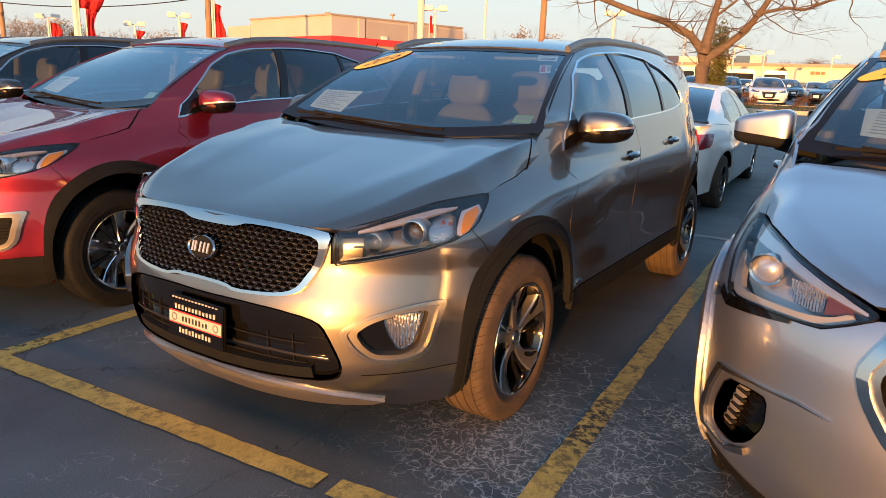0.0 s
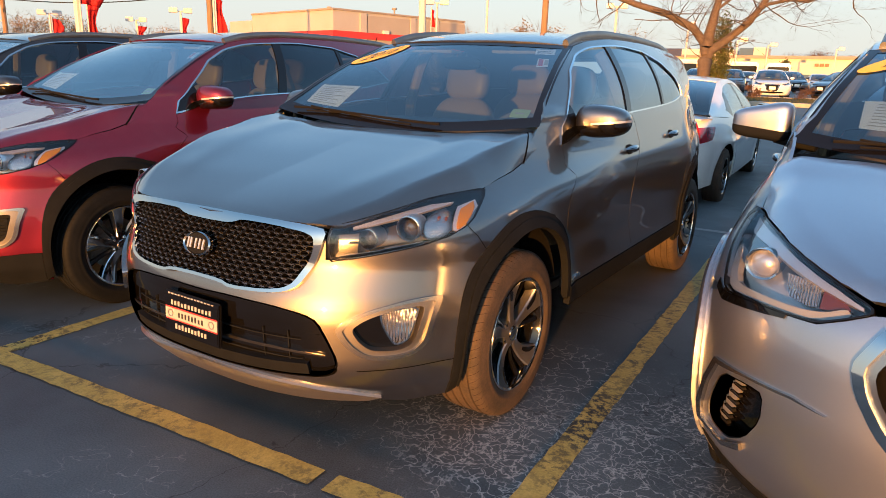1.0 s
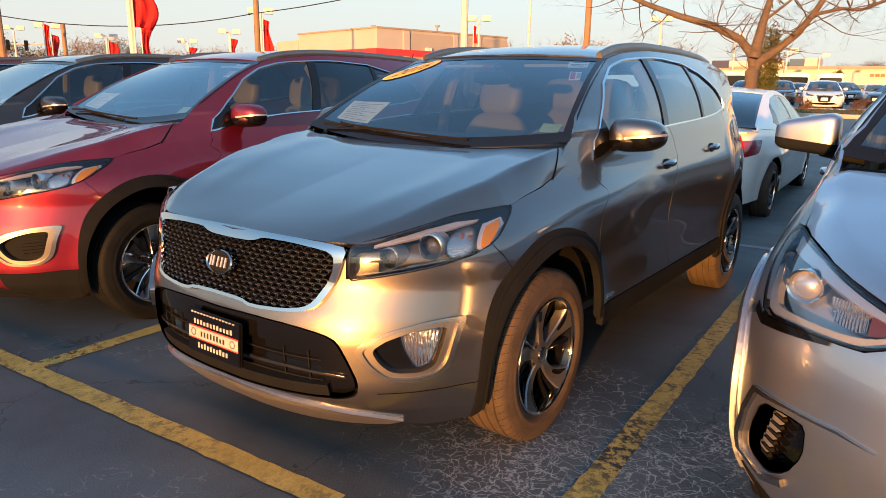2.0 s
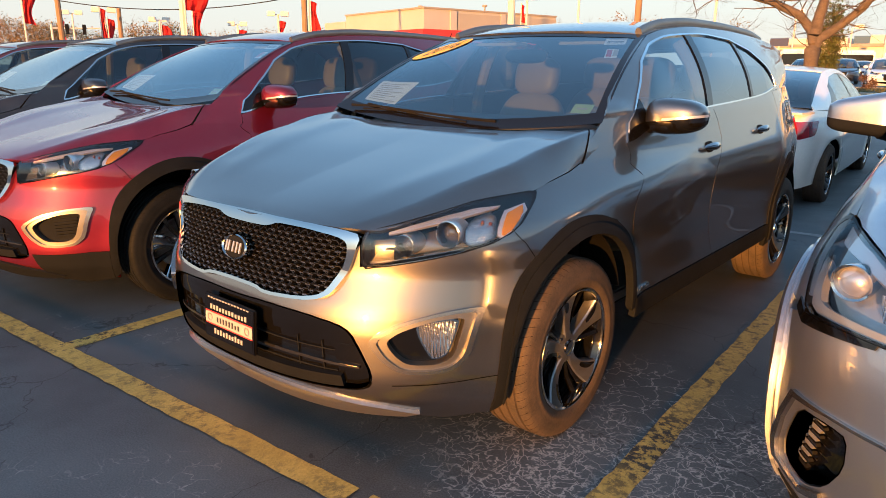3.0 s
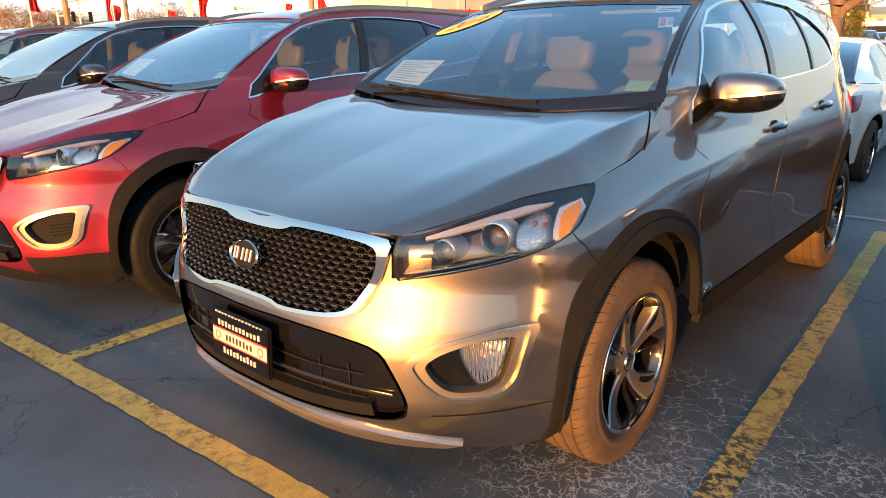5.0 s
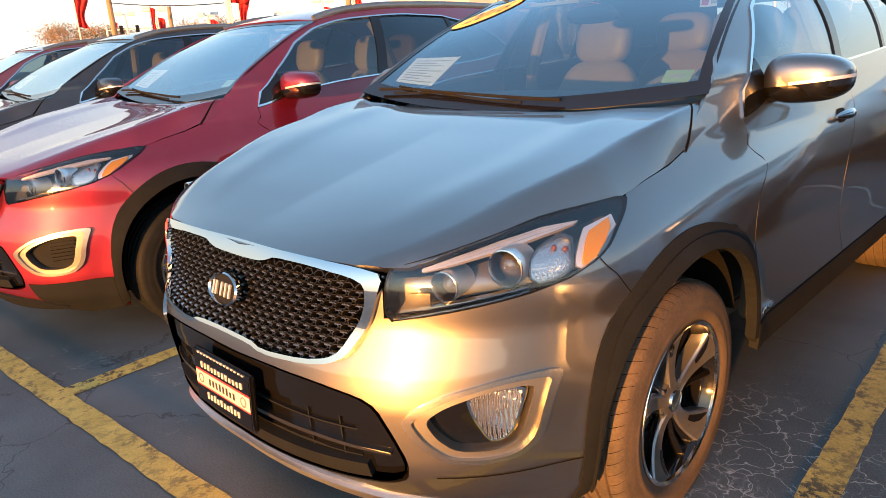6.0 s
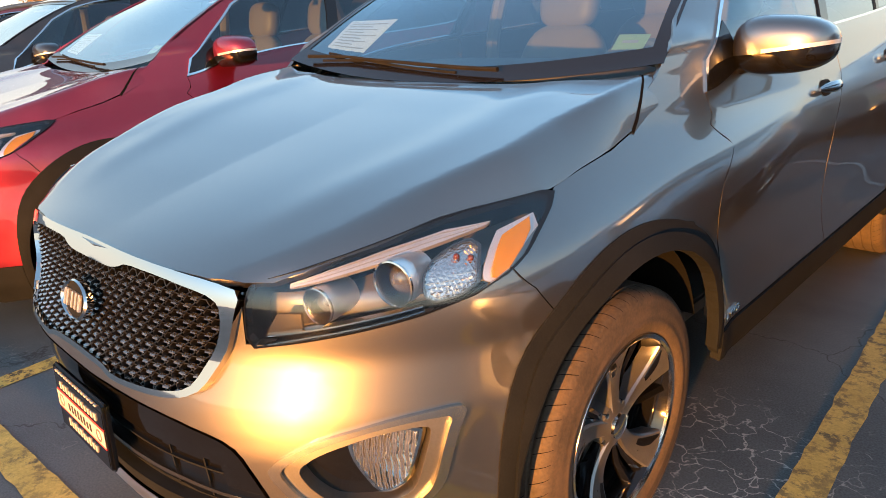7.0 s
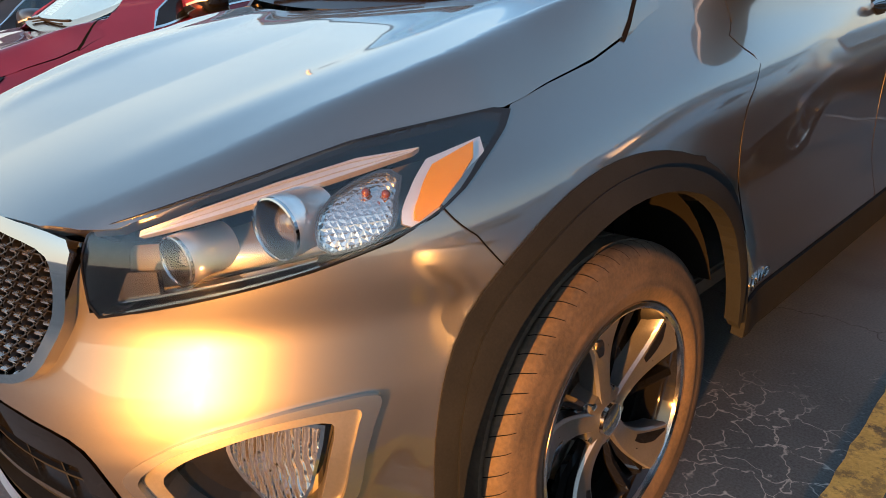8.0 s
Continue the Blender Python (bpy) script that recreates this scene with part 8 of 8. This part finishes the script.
flag(-59.3, -58.45, 1.7, 4.4, 60, 7)
flag(-70.3, -69.4, 2.7, 5.0, 50, 8)
flag(-68.3, -67.9, 1.4, 3.0, 66, 9)
flag(-33.9, -33.6, 3.6, 4.9, 64, 10)
flag(-65.6, -65.2, 1.6, 3.9, 62, 11)
pole(-59.95, 12, 46, 0.20, POLE, "tall pale painted steel pole")
pole(-51.0, 14, 52, 0.22, WOOD, "weathered wooden utility pole")
pole(-34.65, 14, 45, 0.24, POLE, "tall pale painted steel pole")
pole(-29.5, 12, 70, 0.12, POLE, "thin white steel flag pole")
pole(-24.9, 14, 40, 0.19, WOOD, "weathered wooden utility pole")
pole(-64.5, 3.95, 90, 0.28, WOOD, "weathered wooden utility pole", 0.02)
pole(-68.2, 9, 60, 0.22, WOOD, "weathered wooden utility pole", -0.02)


def wire(a0, e0, d0, a1, e1, d1, sag):
    p, q = at(a0, d0), at(a1, d1)
    p.z, q.z = height(e0, d0), height(e1, d1)
    pts = [p.lerp(q, k / 14) - Vector((0, 0, sag * 4 * (k / 14) * (1 - k / 14))) for k in range(15)]
    ob = part("overhead_wire", tube(bmesh.new(), pts, 0.035, 5), CABLE, None, "thin black wire between utility poles")
    tagged(ob, category="wire")


wire(-68.2, 4.3, 60, -51.0, 5.4, 52, 0.8)
wire(-51.0, 5.4, 52, -24.9, 12, 40, 0.6)
# traffic signal on a long arm
g0 = at(-68.9, 95)
sig = thing("traffic_signal", Matrix.Translation(g0) @ Matrix.Rotation(radians(67), 4, "Z"), "traffic signals on a long arm", "traffic signal")
gz = height(2.45, 95) - g0.z
part("mast", tube(bmesh.new(), [(0, 0, 0), (0, 0, gz + 0.4)], 0.12, 8), POLE, sig)
part("arm", tube(bmesh.new(), [(0, 0, gz), (7.4, 0, gz + 0.2)], 0.08, 6), POLE, sig)
for x in (1.6, 3.4, 6.0):
    boxed("signal_head", (x - 0.2, -0.2, gz - 0.65, x + 0.2, 0.2, gz + 0.5), PLASTIC, sig, "", 0.04)
